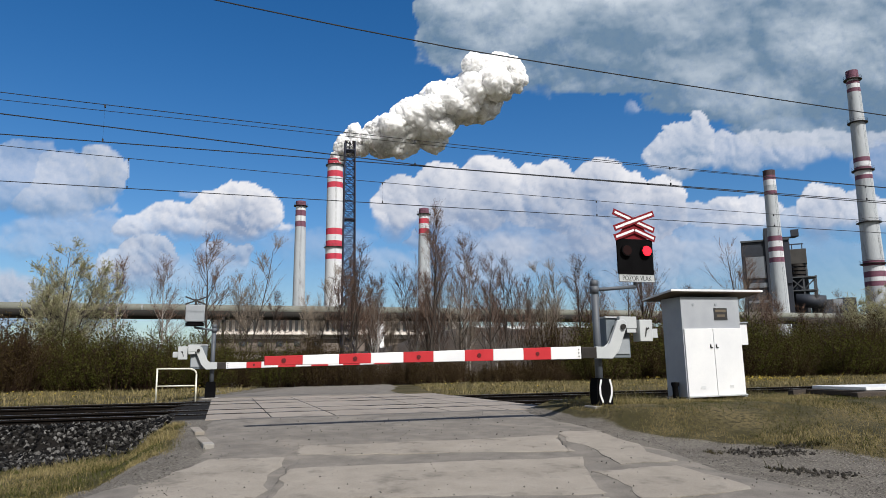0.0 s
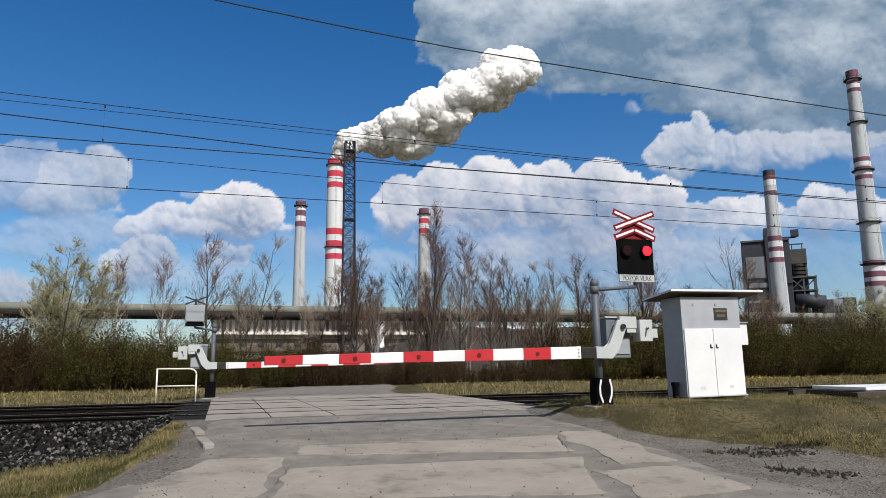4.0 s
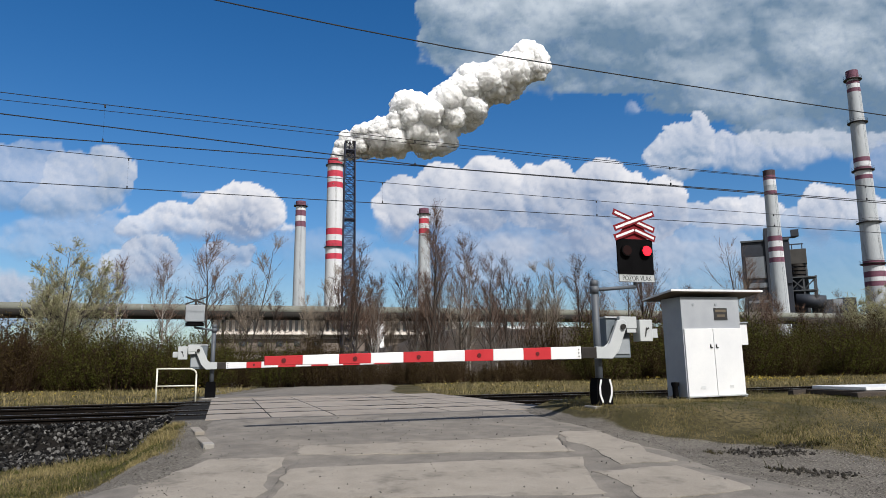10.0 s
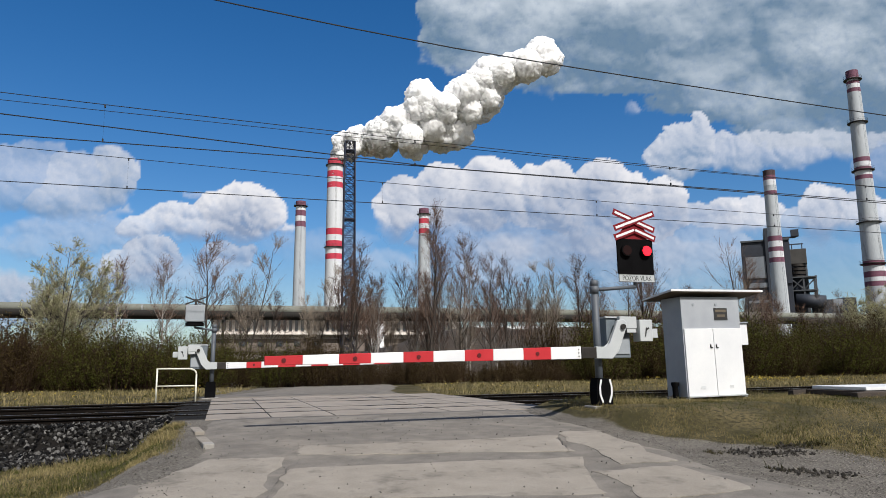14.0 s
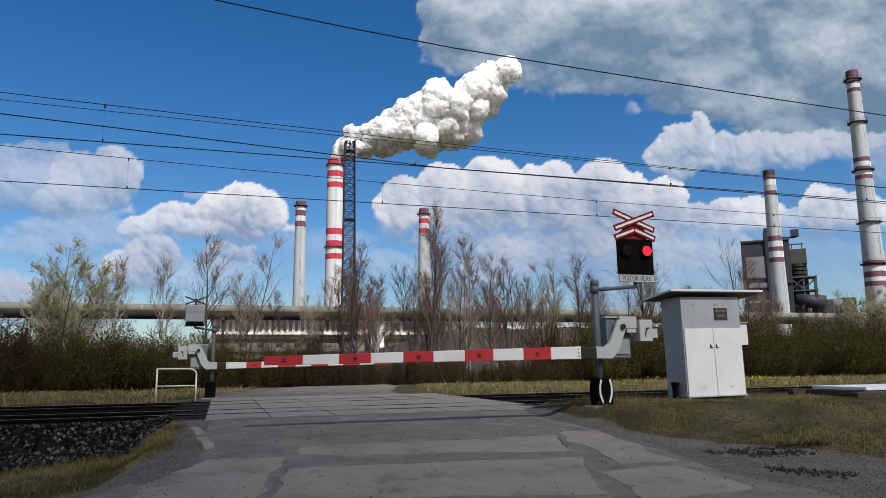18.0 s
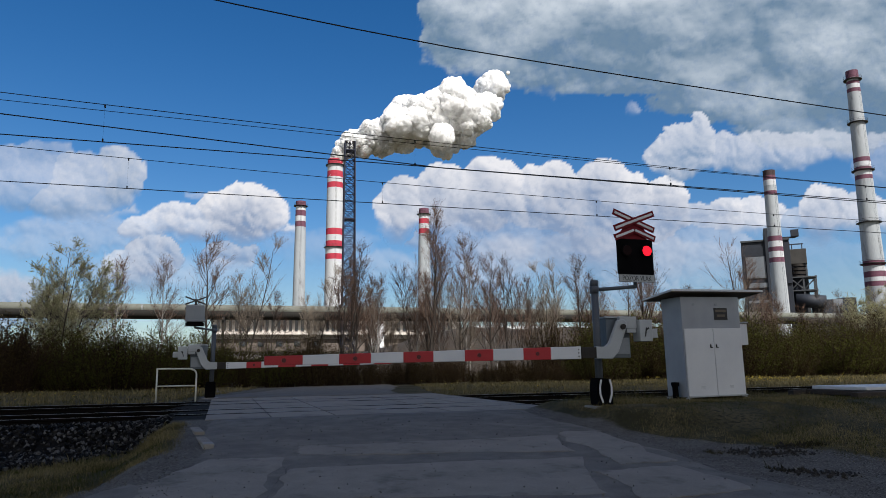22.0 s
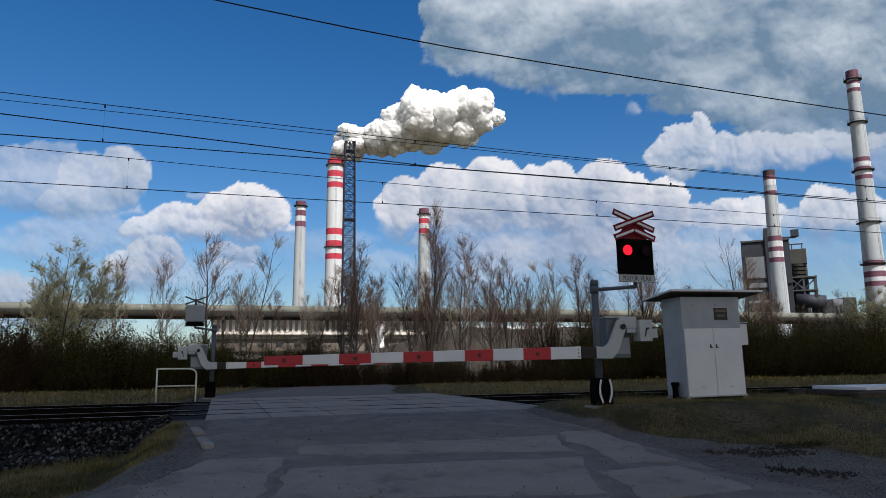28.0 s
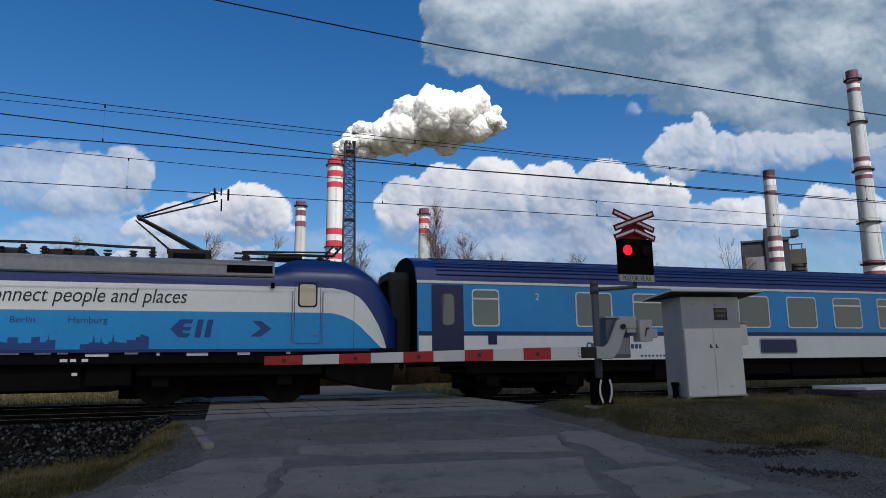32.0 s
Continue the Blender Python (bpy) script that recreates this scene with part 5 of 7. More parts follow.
    for sy in (-1, 1):
        for name, p, q, r0, r1 in (("lower_arm", (4.1, sy * 0.3, 4.0), (2.43, sy * 0.12, 4.9), 0.05, 0.035), ("upper_arm", (2.43, sy * 0.1, 4.9), (4.4, sy * 0.5, 5.6), 0.028, 0.022), ("steering_rod", (3.3, sy * 0.2, 4.0), (2.35, sy * 0.05, 4.82), 0.015, 0.015),
                                   ("insulator", (3.3, sy * 0.5, 3.6), (3.3, sy * 0.5, 3.95), 0.07, 0.07), ("insulator", (4.2, sy * 0.5, 3.6), (4.2, sy * 0.5, 3.95), 0.07, 0.07)):
            bm = B()
            tube(bm, p, q, r0, r1, 8)
            part(name, bm, M_STEEL, panto)
        bm = B()
        pipe_path(bm, [(4.5, sy * 0.55, 5.66), (4.5, sy * 0.85, 5.62), (4.5, sy * 1.0, 5.42)], 0.025, 6)
        part("horn", bm, M_STEEL, panto)
    for x in (4.32, 4.68):
        bm = B()
        tube(bm, (x, -0.6, 5.67), (x, 0.6, 5.67), 0.03, seg=8)
        part("contact_strip", bm, M_STEEL, panto)
    bm = B()
    tube(bm, (2.43, -0.16, 4.9), (2.43, 0.16, 4.9), 0.06, seg=8)
    part("knee", bm, M_STEEL, panto)
    bm = B()
    pts = [(-4.4, -0.3, 4.0), (-3.0, -0.3, 4.02), (-1.6, -0.3, 4.08), (0.7, -0.3, 4.1), (2.2, -0.3, 4.05), (2.9, -0.3, 4.05)]
    pipe_path(bm, pts, 0.035, 6)
    part("roof_busbar", bm, M_STEEL, t)
    rng = random.Random(3)
    for i in range(15):
        x = -4.2 + i * 0.5 + rng.uniform(-0.1, 0.1)
        bm = B()
        z1 = rng.uniform(3.85, 4.05)
        tube(bm, (x, -0.3, 3.6), (x, -0.3, z1), 0.06, seg=8)
        for k in range(4):
            tube(bm, (x, -0.3, 3.68 + k * 0.08), (x, -0.3, 3.71 + k * 0.08), 0.1, seg=10)
        part("insulator", bm, M_STEEL, t)
    for x, w in ((-2.6, 0.9), (-0.6, 0.8), (0.9, 1.1)):
        bm = B()
        box(bm, (x, 0.2, 3.8), (w, 0.9, 0.3), 0.04)
        part("roof_unit", bm, M_STEEL, t)
    # lettering and prints on the camera's side
    y = -1.502
    said = ""
    for word in ("We", "connect", "people", "and", "places"):
        said += word
        x = -1.39 + 0.83 * (text_width(said, 0.5) - text_width(word, 0.5))
        letters("slogan_word", word, 0.5, M_TEXT, body, pose(x, y, 2.5, 90), "dark italic slogan lettering", squeeze=0.83, shear=0.2)
        said += " "
    for name, x0, sz in (("Praha", -5.0, 0.21), ("Dresden", -2.3, 0.21), ("Berlin", -0.03, 0.21), ("Hamburg", 1.18, 0.21)):
        letters("city_name", name, sz, M_PRINT, body, pose(x0, y, 2.0, 90), squeeze=1.1)
    # operator's emblem and name as plain shapes
    bm = B()
    frame_ring(bm, rrect(-5.34, 2.67, 0.3, 0.3, 0.1), rrect(-5.34, 2.67, 0.17, 0.17, 0.05), y, y + 0.006)
    frame_ring(bm, rrect(-5.1, 2.67, 0.24, 0.3, 0.1), rrect(-5.1, 2.67, 0.12, 0.17, 0.05), y, y + 0.006)
    box(bm, (-5.3, y + 0.003, 2.85), (0.2, 0.006, 0.04))
    part("emblem", bm, M_TEXTBLUE, body, "dark blue emblem")
    x = -4.88
    for w in (0.13, 0.1, 0.09, 0.1, 0.1, 0, 0.12, 0.08, 0.1, 0.11, 0.09):
        if w:
            bm = B()
            box(bm, (x + w / 2, y + 0.003, 2.62), (w, 0.006, 0.17))
            part("name_bar", bm, M_TEXTBLUE, body, "dark blue bar of a company name")
        x += w + 0.03 if w else 0.08
    bm = B()
    box(bm, (-4.35, y + 0.003, 2.44), (0.95, 0.005, 0.04))
    part("name_underline", bm, M_TEXTBLUE, body)
    bm = B()
    prism(bm, [(3.45, 1.87), (3.67, 2.1), (3.98, 2.1), (3.94, 2.0), (3.78, 2.0), (3.74, 1.92), (3.94, 1.92), (3.9, 1.83), (3.72, 1.83), (3.76, 1.76), (3.92, 1.76), (3.86, 1.66), (3.64, 1.66)], "y", y, y + 0.006)
    for x in (4.08, 4.31):
        prism(bm, [(x - 0.07, 1.66), (x + 0.07, 1.66), (x + 0.14, 2.1), (x, 2.1)], "y", y, y + 0.006)
    part("leasing_emblem", bm, M_PRINT, body, "dark blue emblem")
    bm = B()
    prism(bm, [(5.38, 2.08), (5.6, 2.08), (5.86, 1.88), (5.6, 1.68), (5.34, 1.68), (5.6, 1.88)], "y", y, y + 0.006)
    part("arrow_emblem", bm, M_PRINT, body, "dark blue arrow")
    for x0, x1, seed in ((-6.15, -3.4, 1), (-3.1, -1.25, 2), (-0.82, 1.06, 3), (1.48, 3.05, 4)):
        bm = B()
        rng = random.Random(seed)
        x = x0
        pts = [(x0, 1.385)]
        while x < x1 - 0.1:
            w = rng.uniform(0.07, 0.22)
            h = rng.choice((0.1, 0.16, 0.2, 0.26, 0.34, 0.2, 0.14))
            if rng.random() < 0.22:
                pts += [(x, 1.4 + h), (x + w * 0.35, 1.4 + h), (x + w * 0.5, 1.4 + h + rng.uniform(0.15, 0.3)), (x + w * 0.65, 1.4 + h), (x + w, 1.4 + h)]
            else:
                pts += [(x, 1.4 + h), (x + w, 1.4 + h * rng.uniform(0.8, 1.1))]
            x += w + 0.002
        pts += [(x, 1.385)]
        prism(bm, pts, "y", y, y + 0.004)
        part("skyline_print", bm, M_PRINT, body, "dark blue city skyline print")
    # plain black boxes added between the wheels to keep daylight out underneath
    for x in (-4.75, 4.75):
        bm = B()
        box(bm, (x, 0, 0.5), (5.0, 1.1, 0.66), 0.05)
        part("traction_motor", bm, M_UNDERF, t)
    bm = B()
    box(bm, (0, 0, 0.62), (4.4, 2.2, 0.5), 0.05)
    part("transformer", bm, M_UNDERF, t, "black box closing the view under the locomotive")
    sets = bogie(t, -4.75, 0.62, 3.0, 1.0) + bogie(t, 4.75, 0.62, 3.0, 1.0)
    return t, sets


def build_coach():
    t = thing("passenger_coach", tpose(30.2, TRACK_FAR), "blue and white passenger coach with dark windows at speed", "coach")
    X0, LEN = -13.05, 26.1
    w = 1.42

    def sec(dz=0.0, lift=0.0):
        return [(w, 1.02), (w, 3.16), (w - 0.04, 3.3), (w - 0.2, 3.62), (w - 0.55, 3.86), (0.45, 4.0), (0.0, 4.03)]
    bm = B()
    prism(bm, [(y, z) for y, z in sec()[:2]] + [(-y, z) for y, z in reversed(sec()[:2])], "x", X0, -X0)
    body = part("body", bm, M_CBLUE, t, "mid blue body side")
    bm = B()
    half = sec()[1:]
    prism(bm, [(y, z) for y, z in half] + [(-y, z) for y, z in reversed(half[:-1])], "x", X0 - 0.02, -X0 + 0.02)
    roof = part("roof", bm, M_NAVY, t, "dark blue ribbed roof")
    bm = B()
    for y, z in ((1.345, 3.42), (1.27, 3.56), (1.15, 3.68), (0.98, 3.79), (0.78, 3.88), (0.5, 3.985)):
        for sy in (-1, 1):
            box(bm, (0, sy * y, z + 0.012), (LEN - 1.2, 0.03, 0.03), 0.006)
    part("roof_ribs", bm, M_NAVY, roof)
    bm = B()
    for sy in (-1, 1):
        box(bm, (0, sy * (w + 0.008), 3.2), (LEN, 0.03, 0.075), 0.008)
    part("gutter", bm, M_TWHITE, t, "white gutter line")
    bm = B()
    for sy in (-1, 1):
        box(bm, (0, sy * (w + 0.004), 1.36), (LEN - 0.1, 0.01, 0.7))
    part("white_skirt", bm, M_TWHITE, body, "white lower body")
    bm = B()
    for sy in (-1, 1):
        box(bm, (0, sy * (w + 0.005), 1.78), (LEN - 0.1, 0.012, 0.11))
    part("navy_stripe", bm, M_CNAVY, body, "dark navy stripe")
    y = -w

    def window(x0, x1, z0, z1, split=False):
        cx, cz, ww, hh = (x0 + x1) / 2, (z0 + z1) / 2, x1 - x0, z1 - z0
        bm = B()
        frame_ring(bm, rrect(cx, cz, ww, hh, 0.1), rrect(cx, cz, ww - 0.075, hh - 0.075, 0.08), y - 0.016, y + 0.02)
        f = part("window", bm, M_TWHITE, t, "window with a pale rounded frame")
        bm = B()
        prism(bm, rrect(cx, cz, ww - 0.07, hh - 0.07, 0.08), "y", y - 0.006, y + 0.012)
        part("pane", bm, M_SKYGLASS, f, "dark pane with the sky's green reflection in its colour")
        if split:
            bm = B()
            box(bm, (cx, y - 0.01, z1 - 0.27), (ww - 0.06, 0.012, 0.05))
            part("sash", bm, M_TWHITE, f)

    for sgn in (1, -1):
        x = X0 if sgn > 0 else -X0
        a_, b_ = sorted((x + sgn * 0.42, x + sgn * 1.35))
        bm = B()
        prism(bm, rrect((a_ + b_) / 2, 2.1, b_ - a_, 2.06, 0.05), "y", y - 0.012, y + 0.02)
        door = part("door", bm, M_CNAVY, t, "dark navy entrance door")
        c = (a_ + b_) / 2
        bm = B()
        prism(bm, rrect(c, 2.44, 0.38, 0.86, 0.12), "y", y - 0.018, y)
        part("door_window", bm, M_SKYGLASS, door)
        bm = B()
        for k in range(2):
            box(bm, (c, y - 0.05, 0.75 - k * 0.28), (0.8, 0.25, 0.03), 0.006)
        part("step", bm, M_UNDERF, t)
        a_, b_ = sorted((x + sgn * 1.6, x + sgn * 2.43))
        window(a_, b_, 1.97, 3.02, True)
        # gangway and corner
        bm = B()
        frame_ring(bm, rrect(0, 2.3, 1.7, 2.5, 0.25), rrect(0, 2.3, 1.1, 2.1, 0.1), -0.3, 0.3)
        bmesh.ops.rotate(bm, verts=bm.verts, matrix=Matrix.Rotation(radians(90), 3, "Z"))
        bmesh.ops.translate(bm, verts=bm.verts, vec=(x - sgn * 0.3, 0, 0))
        part("gangway", bm, M_RUBBER, t, "black rubber gangway")
        bm = B()
        prism(bm, [(yy, z) for yy, z in sec()] + [(-yy, z) for yy, z in reversed(sec()[:-1])], "x", *sorted((x - sgn * 0.06, x + sgn * 0.01)))
        part("end_wall", bm, M_BLACK, t, "black end wall")
        for sy in (-1, 1):
            bm = B()
            tube(bm, (x, sy * 0.875, 1.05), (x - sgn * 0.3, sy * 0.875, 1.05), 0.09, seg=12)
            tube(bm, (x - sgn * 0.28, sy * 0.875, 1.05), (x - sgn * 0.33, sy * 0.875, 1.05), 0.24, seg=18)
            part("buffer", bm, M_UNDERF, t)
    for k in range(9):
        x = X0 + 4.85 + k * 1.93
        window(x, x + 1.22, 1.97, 3.0, k in (1, 5, 6))
    letters("class_numeral", "2", 0.28, M_TWHITE, body, pose(X0 + 3.55, y - 0.008, 2.74, 90))
    for dx, dz in ((0.1, 2.55), (0.12, 2.42), (0.0, 2.27), (0.14, 2.27), (0.02, 2.14), (0.16, 2.14)):
        bm = B()
        box(bm, (X0 + 3.5 + dx, y - 0.004, dz), (0.07, 0.006, 0.09))
        part("small_marking", bm, M_LBLUE, body)
    bm = B()
    frame_ring(bm, rrect(X0 + 5.25, 1.42, 0.2, 0.2, 0.07), rrect(X0 + 5.25, 1.42, 0.11, 0.11, 0.03), y - 0.014, y - 0.008)
    frame_ring(bm, rrect(X0 + 5.42, 1.42, 0.16, 0.2, 0.07), rrect(X0 + 5.42, 1.42, 0.08, 0.11, 0.03), y - 0.014, y - 0.008)
    x = X0 + 5.65
    for ww in (0.11, 0.1, 0.09, 0.1, 0.1, 0, 0.12, 0.08, 0.1, 0.11, 0.09):
        if ww:
            box(bm, (x + ww / 2, y - 0.011, 1.4), (ww, 0.006, 0.13))
        x += ww + 0.03 if ww else 0.08
    for k in range(9):
        box(bm, (X0 + 7.0 + k * 0.13, y - 0.011, 1.12), (0.07, 0.006, 0.06))
    part("name_print", bm, M_TEXTBLUE, body, "dark blue emblem and bars of a name")
    bm = B()
    prism(bm, rrect(X0 + 12.1, 1.39, 1.42, 0.42, 0.06), "y", y - 0.016, y)
    g = part("side_grille", bm, M_CNAVY, t, "dark grille in a rounded frame")
    bm = B()
    frame_ring(bm, rrect(X0 + 12.1, 1.39, 1.5, 0.5, 0.08), rrect(X0 + 12.1, 1.39, 1.42, 0.42, 0.06), y - 0.02, y)
    part("frame", bm, M_LGREY, g)
    bm = B()
    box(bm, (X0 + 2.2, y - 0.016, 1.6), (0.26, 0.01, 0.26), 0.01)
    part("filler_flap", bm, M_CNAVY, t)
    bm = B()
    box(bm, (0, 0, 0.95), (25.4, 2.6, 0.16), 0.02)
    part("underframe", bm, M_UNDERF, t, "black underframe")
    for x0, x1, z0 in ((-5.5, -3.2, 0.4), (-3.1, -0.4, 0.5), (-0.3, 2.6, 0.42), (2.7, 5.4, 0.5), (-11.6, -5.6, 0.66), (5.5, 11.6, 0.66)):
        bm = B()
        box(bm, ((x0 + x1) / 2, 0, (z0 + 0.9) / 2), (x1 - x0, 2.5, 0.9 - z0), 0.04)
        part("equipment_box", bm, M_UNDERF, t)
    # added black boxes that stop light showing through below the coach
    for x in (-9.5, 9.5):
        bm = B()
        box(bm, (x, 0, 0.52), (3.9, 1.1, 0.6), 0.05)
        part("brake_unit", bm, M_UNDERF, t)
    bm = B()
    box(bm, (0, 0, 0.55), (13.5, 1.6, 0.5), 0.05)
    part("underfloor_tank", bm, M_UNDERF, t)
    sets = bogie(t, -9.5, 0.46, 2.5, 0.9) + bogie(t, 9.5, 0.46, 2.5, 0.9)
    return t, sets


LOCO, LOCO_SETS = build_loco()
COACH, COACH_SETS = build_coach()

# ---- plants ----
M_BARK = mat("grey_bark", (0.0192, 0.0154, 0.0128), (0.0576, 0.0461, 0.0384), 0.9, scale=6, bump=0.4, random_hue=0.4)
M_BIRCH = mat("birch_bark", (0.128, 0.1152, 0.1056), (0.2688, 0.2496, 0.2304), 0.85, scale=4, bump=0.3, grime=(0.0384, 0.032, 0.0288), grime_at=0.6, grime_scale=4, stretch=(1, 1, 0.6))
M_TWIG = mat("reddish_twigs", (0.0499, 0.0316, 0.025), (0.1581, 0.104, 0.079), 0.9, scale=3, bump=0.0, spec=0.1, random_hue=0.5)
M_TWIGPALE = mat("pale_twigs", (0.0845, 0.0676, 0.0553), (0.2304, 0.192, 0.1536), 0.9, scale=3, bump=0.0, spec=0.1, random_hue=0.4)
M_BRUSH = mat("brush_stems", (0.015, 0.0096, 0.0066), (0.0509, 0.033, 0.0215), 0.9, scale=3, bump=0.0, spec=0.05, random_hue=0.5)


def leaf_mat(name, dark, light, through_=0.4):
    """Thin leaves: each its own shade, partly lit through."""
    m = bpy.data.materials.new(name)
    m.use_nodes = True
    nt = m.node_tree
    nt.nodes.clear()
    L = nt.links.new
    out, mx = nt.nodes.new("ShaderNodeOutputMaterial"), nt.nodes.new("ShaderNodeMixShader")
    df, tl = nt.nodes.new("ShaderNodeBsdfDiffuse"), nt.nodes.new("ShaderNodeBsdfTranslucent")
    no = nt.nodes.new("ShaderNodeTexNoise")
    no.inputs["Scale"].default_value, no.inputs["Detail"].default_value = 1.3, 4.0
    L(nt.nodes.new("ShaderNodeTexCoord").outputs["Object"], no.inputs["Vector"])
    k = nt.nodes.new("ShaderNodeMix")
    k.inputs["Factor"].default_value = 0.4
    L(no.outputs["Fac"], k.inputs[2])
    L(nt.nodes.new("ShaderNodeNewGeometry").outputs["Random Per Island"], k.inputs[3])
    c = nt.nodes.new("ShaderNodeMix")
    c.data_type = "RGBA"
    L(k.outputs[0], c.inputs["Factor"])
    c.inputs[6].default_value, c.inputs[7].default_value = (*dark, 1), (*light, 1)
    for n in (df, tl):
        L(c.outputs[2], n.inputs["Color"])
    mx.inputs[0].default_value = through_
    L(df.outputs[0], mx.inputs[1])
    L(tl.outputs[0], mx.inputs[2])
    L(mx.outputs[0], out.inputs["Surface"])
    return m


M_LEAF = leaf_mat("spring_leaves", (0.2576, 0.2576, 0.1288), (0.4784, 0.46, 0.276))
M_HEDGE = leaf_mat("hedge_leaves", (0.03, 0.034, 0.007), (0.118, 0.118, 0.03))
M_HEDGEBROWN = leaf_mat("brown_hedge_leaves", (0.03, 0.0216, 0.0084), (0.09, 0.066, 0.0287))


def bent(p, d, length, k, rng, wander, lift):
    pts = [p]
    for i in range(k):
        d = (d + Vector((rng.uniform(-1, 1), rng.uniform(-1, 1), rng.uniform(-1, 1))) * wander + Vector((0, 0, lift))).normalized()
        pts.append(pts[-1] + d * (length / k))
    return pts


def tree(seed, label, h=10.0, stems=1, spread=0.55, start=0.25, limbs=22, twigs=14, fine=7, leafy=0, bark=None, twig=None, lean=0.05, limb_len=0.32):
    """A tree 10 m high: trunk with limbs, and a crown of fine twigs."""
    rng = random.Random(seed)
    t = thing("bare_tree" if not leafy else "budding_tree", Matrix.Identity(4), label, "tree", "trees behind the tracks")
    trunk, crown, leaves = Sticks(), Sticks(), Sticks()
    for st in range(stems):
        lean_ = 0.38 if leafy else 0.25
        d0 = Vector((rng.uniform(-1, 1) * (lean_ if stems > 1 else lean), rng.uniform(-1, 1) * (lean_ if stems > 1 else lean), 1)).normalized()
        if leafy:
            d0 = Vector((math.cos(2.4 * st) * 0.62 * math.sqrt(st / stems), math.sin(2.4 * st) * 0.62 * math.sqrt(st / stems), 1)).normalized()
        hh = h * (1 if st == 0 else rng.uniform(0.65, 0.95))
        pts = bent(Vector((rng.uniform(-0.2, 0.2) * (stems > 1), rng.uniform(-0.2, 0.2) * (stems > 1), -0.3)), d0, hh, 14, rng, 0.05, 0.04)
        r0 = (0.011 * hh + 0.02) * (1.0 if stems == 1 else 0.6)
        trunk.stick(pts, r0, 0.012, 7)
        for i in range(limbs):
            u = start + (1 - start) * (i + rng.random()) / limbs
            k = min(int(u * 14), 13)
            p = pts[k].lerp(pts[k + 1], u * 14 - k)
            a_ = rng.uniform(0, 2 * math.pi)
            L = hh * limb_len * (1.15 - u) * rng.uniform(0.7, 1.2) + 0.25
            d = Vector((math.cos(a_) * spread, math.sin(a_) * spread, 1 - spread * 0.55)).normalized()
            lp = bent(p, d, L, 6, rng, 0.12, 0.07)
            trunk.stick(lp, r0 * (1.05 - u) * 0.5 + 0.006, 0.005, 4)
            for j in range(twigs):
                q = rng.uniform(0.25, 1.0)
                m = min(int(q * 6), 5)
                tp = lp[m].lerp(lp[m + 1], q * 6 - m)
                td = ((lp[m + 1] - lp[m]).normalized() + Vector((rng.uniform(-1, 1), rng.uniform(-1, 1), rng.uniform(-0.5, 0.9))) * 0.75).normalized()
                tl = rng.uniform(0.35, 0.95) * (0.5 + 0.5 * L)
                tw = bent(tp, td, tl, 3, rng, 0.16, 0.06)
                crown.stick(tw, 0.0095, 0.0035, 3)
                for f in range(fine):
                    q2 = rng.randint(1, 3)
                    fd = ((tw[q2] - tw[q2 - 1]).normalized() + Vector((rng.uniform(-1, 1), rng.uniform(-1, 1), rng.uniform(-0.6, 0.8))) * 0.8).normalized()
                    fl = rng.uniform(0.15, 0.42)
                    crown.stick([tw[q2], tw[q2] + fd * fl], 0.0062, 0.0028, 3)
                    for g in range(leafy):
                        leaves.leaf(tw[q2] + fd * fl * rng.random(), fd, rng.uniform(0.06, 0.11), rng)
    trunk.mesh("trunk", bark or M_BARK, t)
    crown.mesh("crown", twig or M_TWIG, t, "fine bare twigs")
    if leafy:
        leaves.mesh("leaves", M_LEAF, t, "sparse yellow-green young leaves")
    return t


TREES = [tree(11, "slender bare birch with a pale trunk", spread=0.45, limbs=24, bark=M_BIRCH),
         tree(12, "bare tree with reddish brown twigs", spread=0.6, limbs=22, limb_len=0.36),
         tree(13, "narrow bare poplar with upright branches", spread=0.28, limbs=28, limb_len=0.3, start=0.15),
         tree(14, "many-stemmed bare tree with pale buds", stems=3, spread=0.5, limbs=13, twig=M_TWIGPALE),
         tree(15, "open bare tree with forking limbs", spread=0.75, limbs=14, twigs=7, fine=3, start=0.35, limb_len=0.45),
         tree(16, "rounded tree with sparse yellow-green young leaves", stems=9, spread=0.8, limbs=18, twigs=12, fine=5, leafy=6, twig=M_TWIGPALE, limb_len=0.3, start=0.15),
         tree(17, "dense bare tree with reddish twigs", stems=2, spread=0.5, limbs=20, twigs=10, fine=4)]
# kind, s, n, height
FOREST = [(5, -9.5, 48, 8.8), (6, 8.6, 50, 9.6), (1, 9.3, 51, 8.4), (6, 8.9, 53, 7.6), (0, -7.2, 54, 8.4), (0, -4.0, 51, 8.0), (1, -1.2, 52, 9.9), (3, 1.6, 53, 10.2), (3, 6.6, 54, 8.4), (1, 9.8, 55, 8.2),
          (0, 11.2, 52, 7.4), (6, 14.0, 52, 8.6), (2, 15.8, 54, 13.2), (0, 17.0, 55, 10.4), (4, 18.6, 54, 8.6), (1, 20.8, 53, 9.6), (0, 20.4, 58, 11.8),
          (6, 22.0, 53, 9.8), (6, 24.2, 54, 8.4), (3, 26.2, 54, 9.8), (3, 27.6, 56, 10.0), (1, 29.8, 55, 9.9), (6, 30.6, 54, 8.8), (0, 32.6, 56, 8.0)]
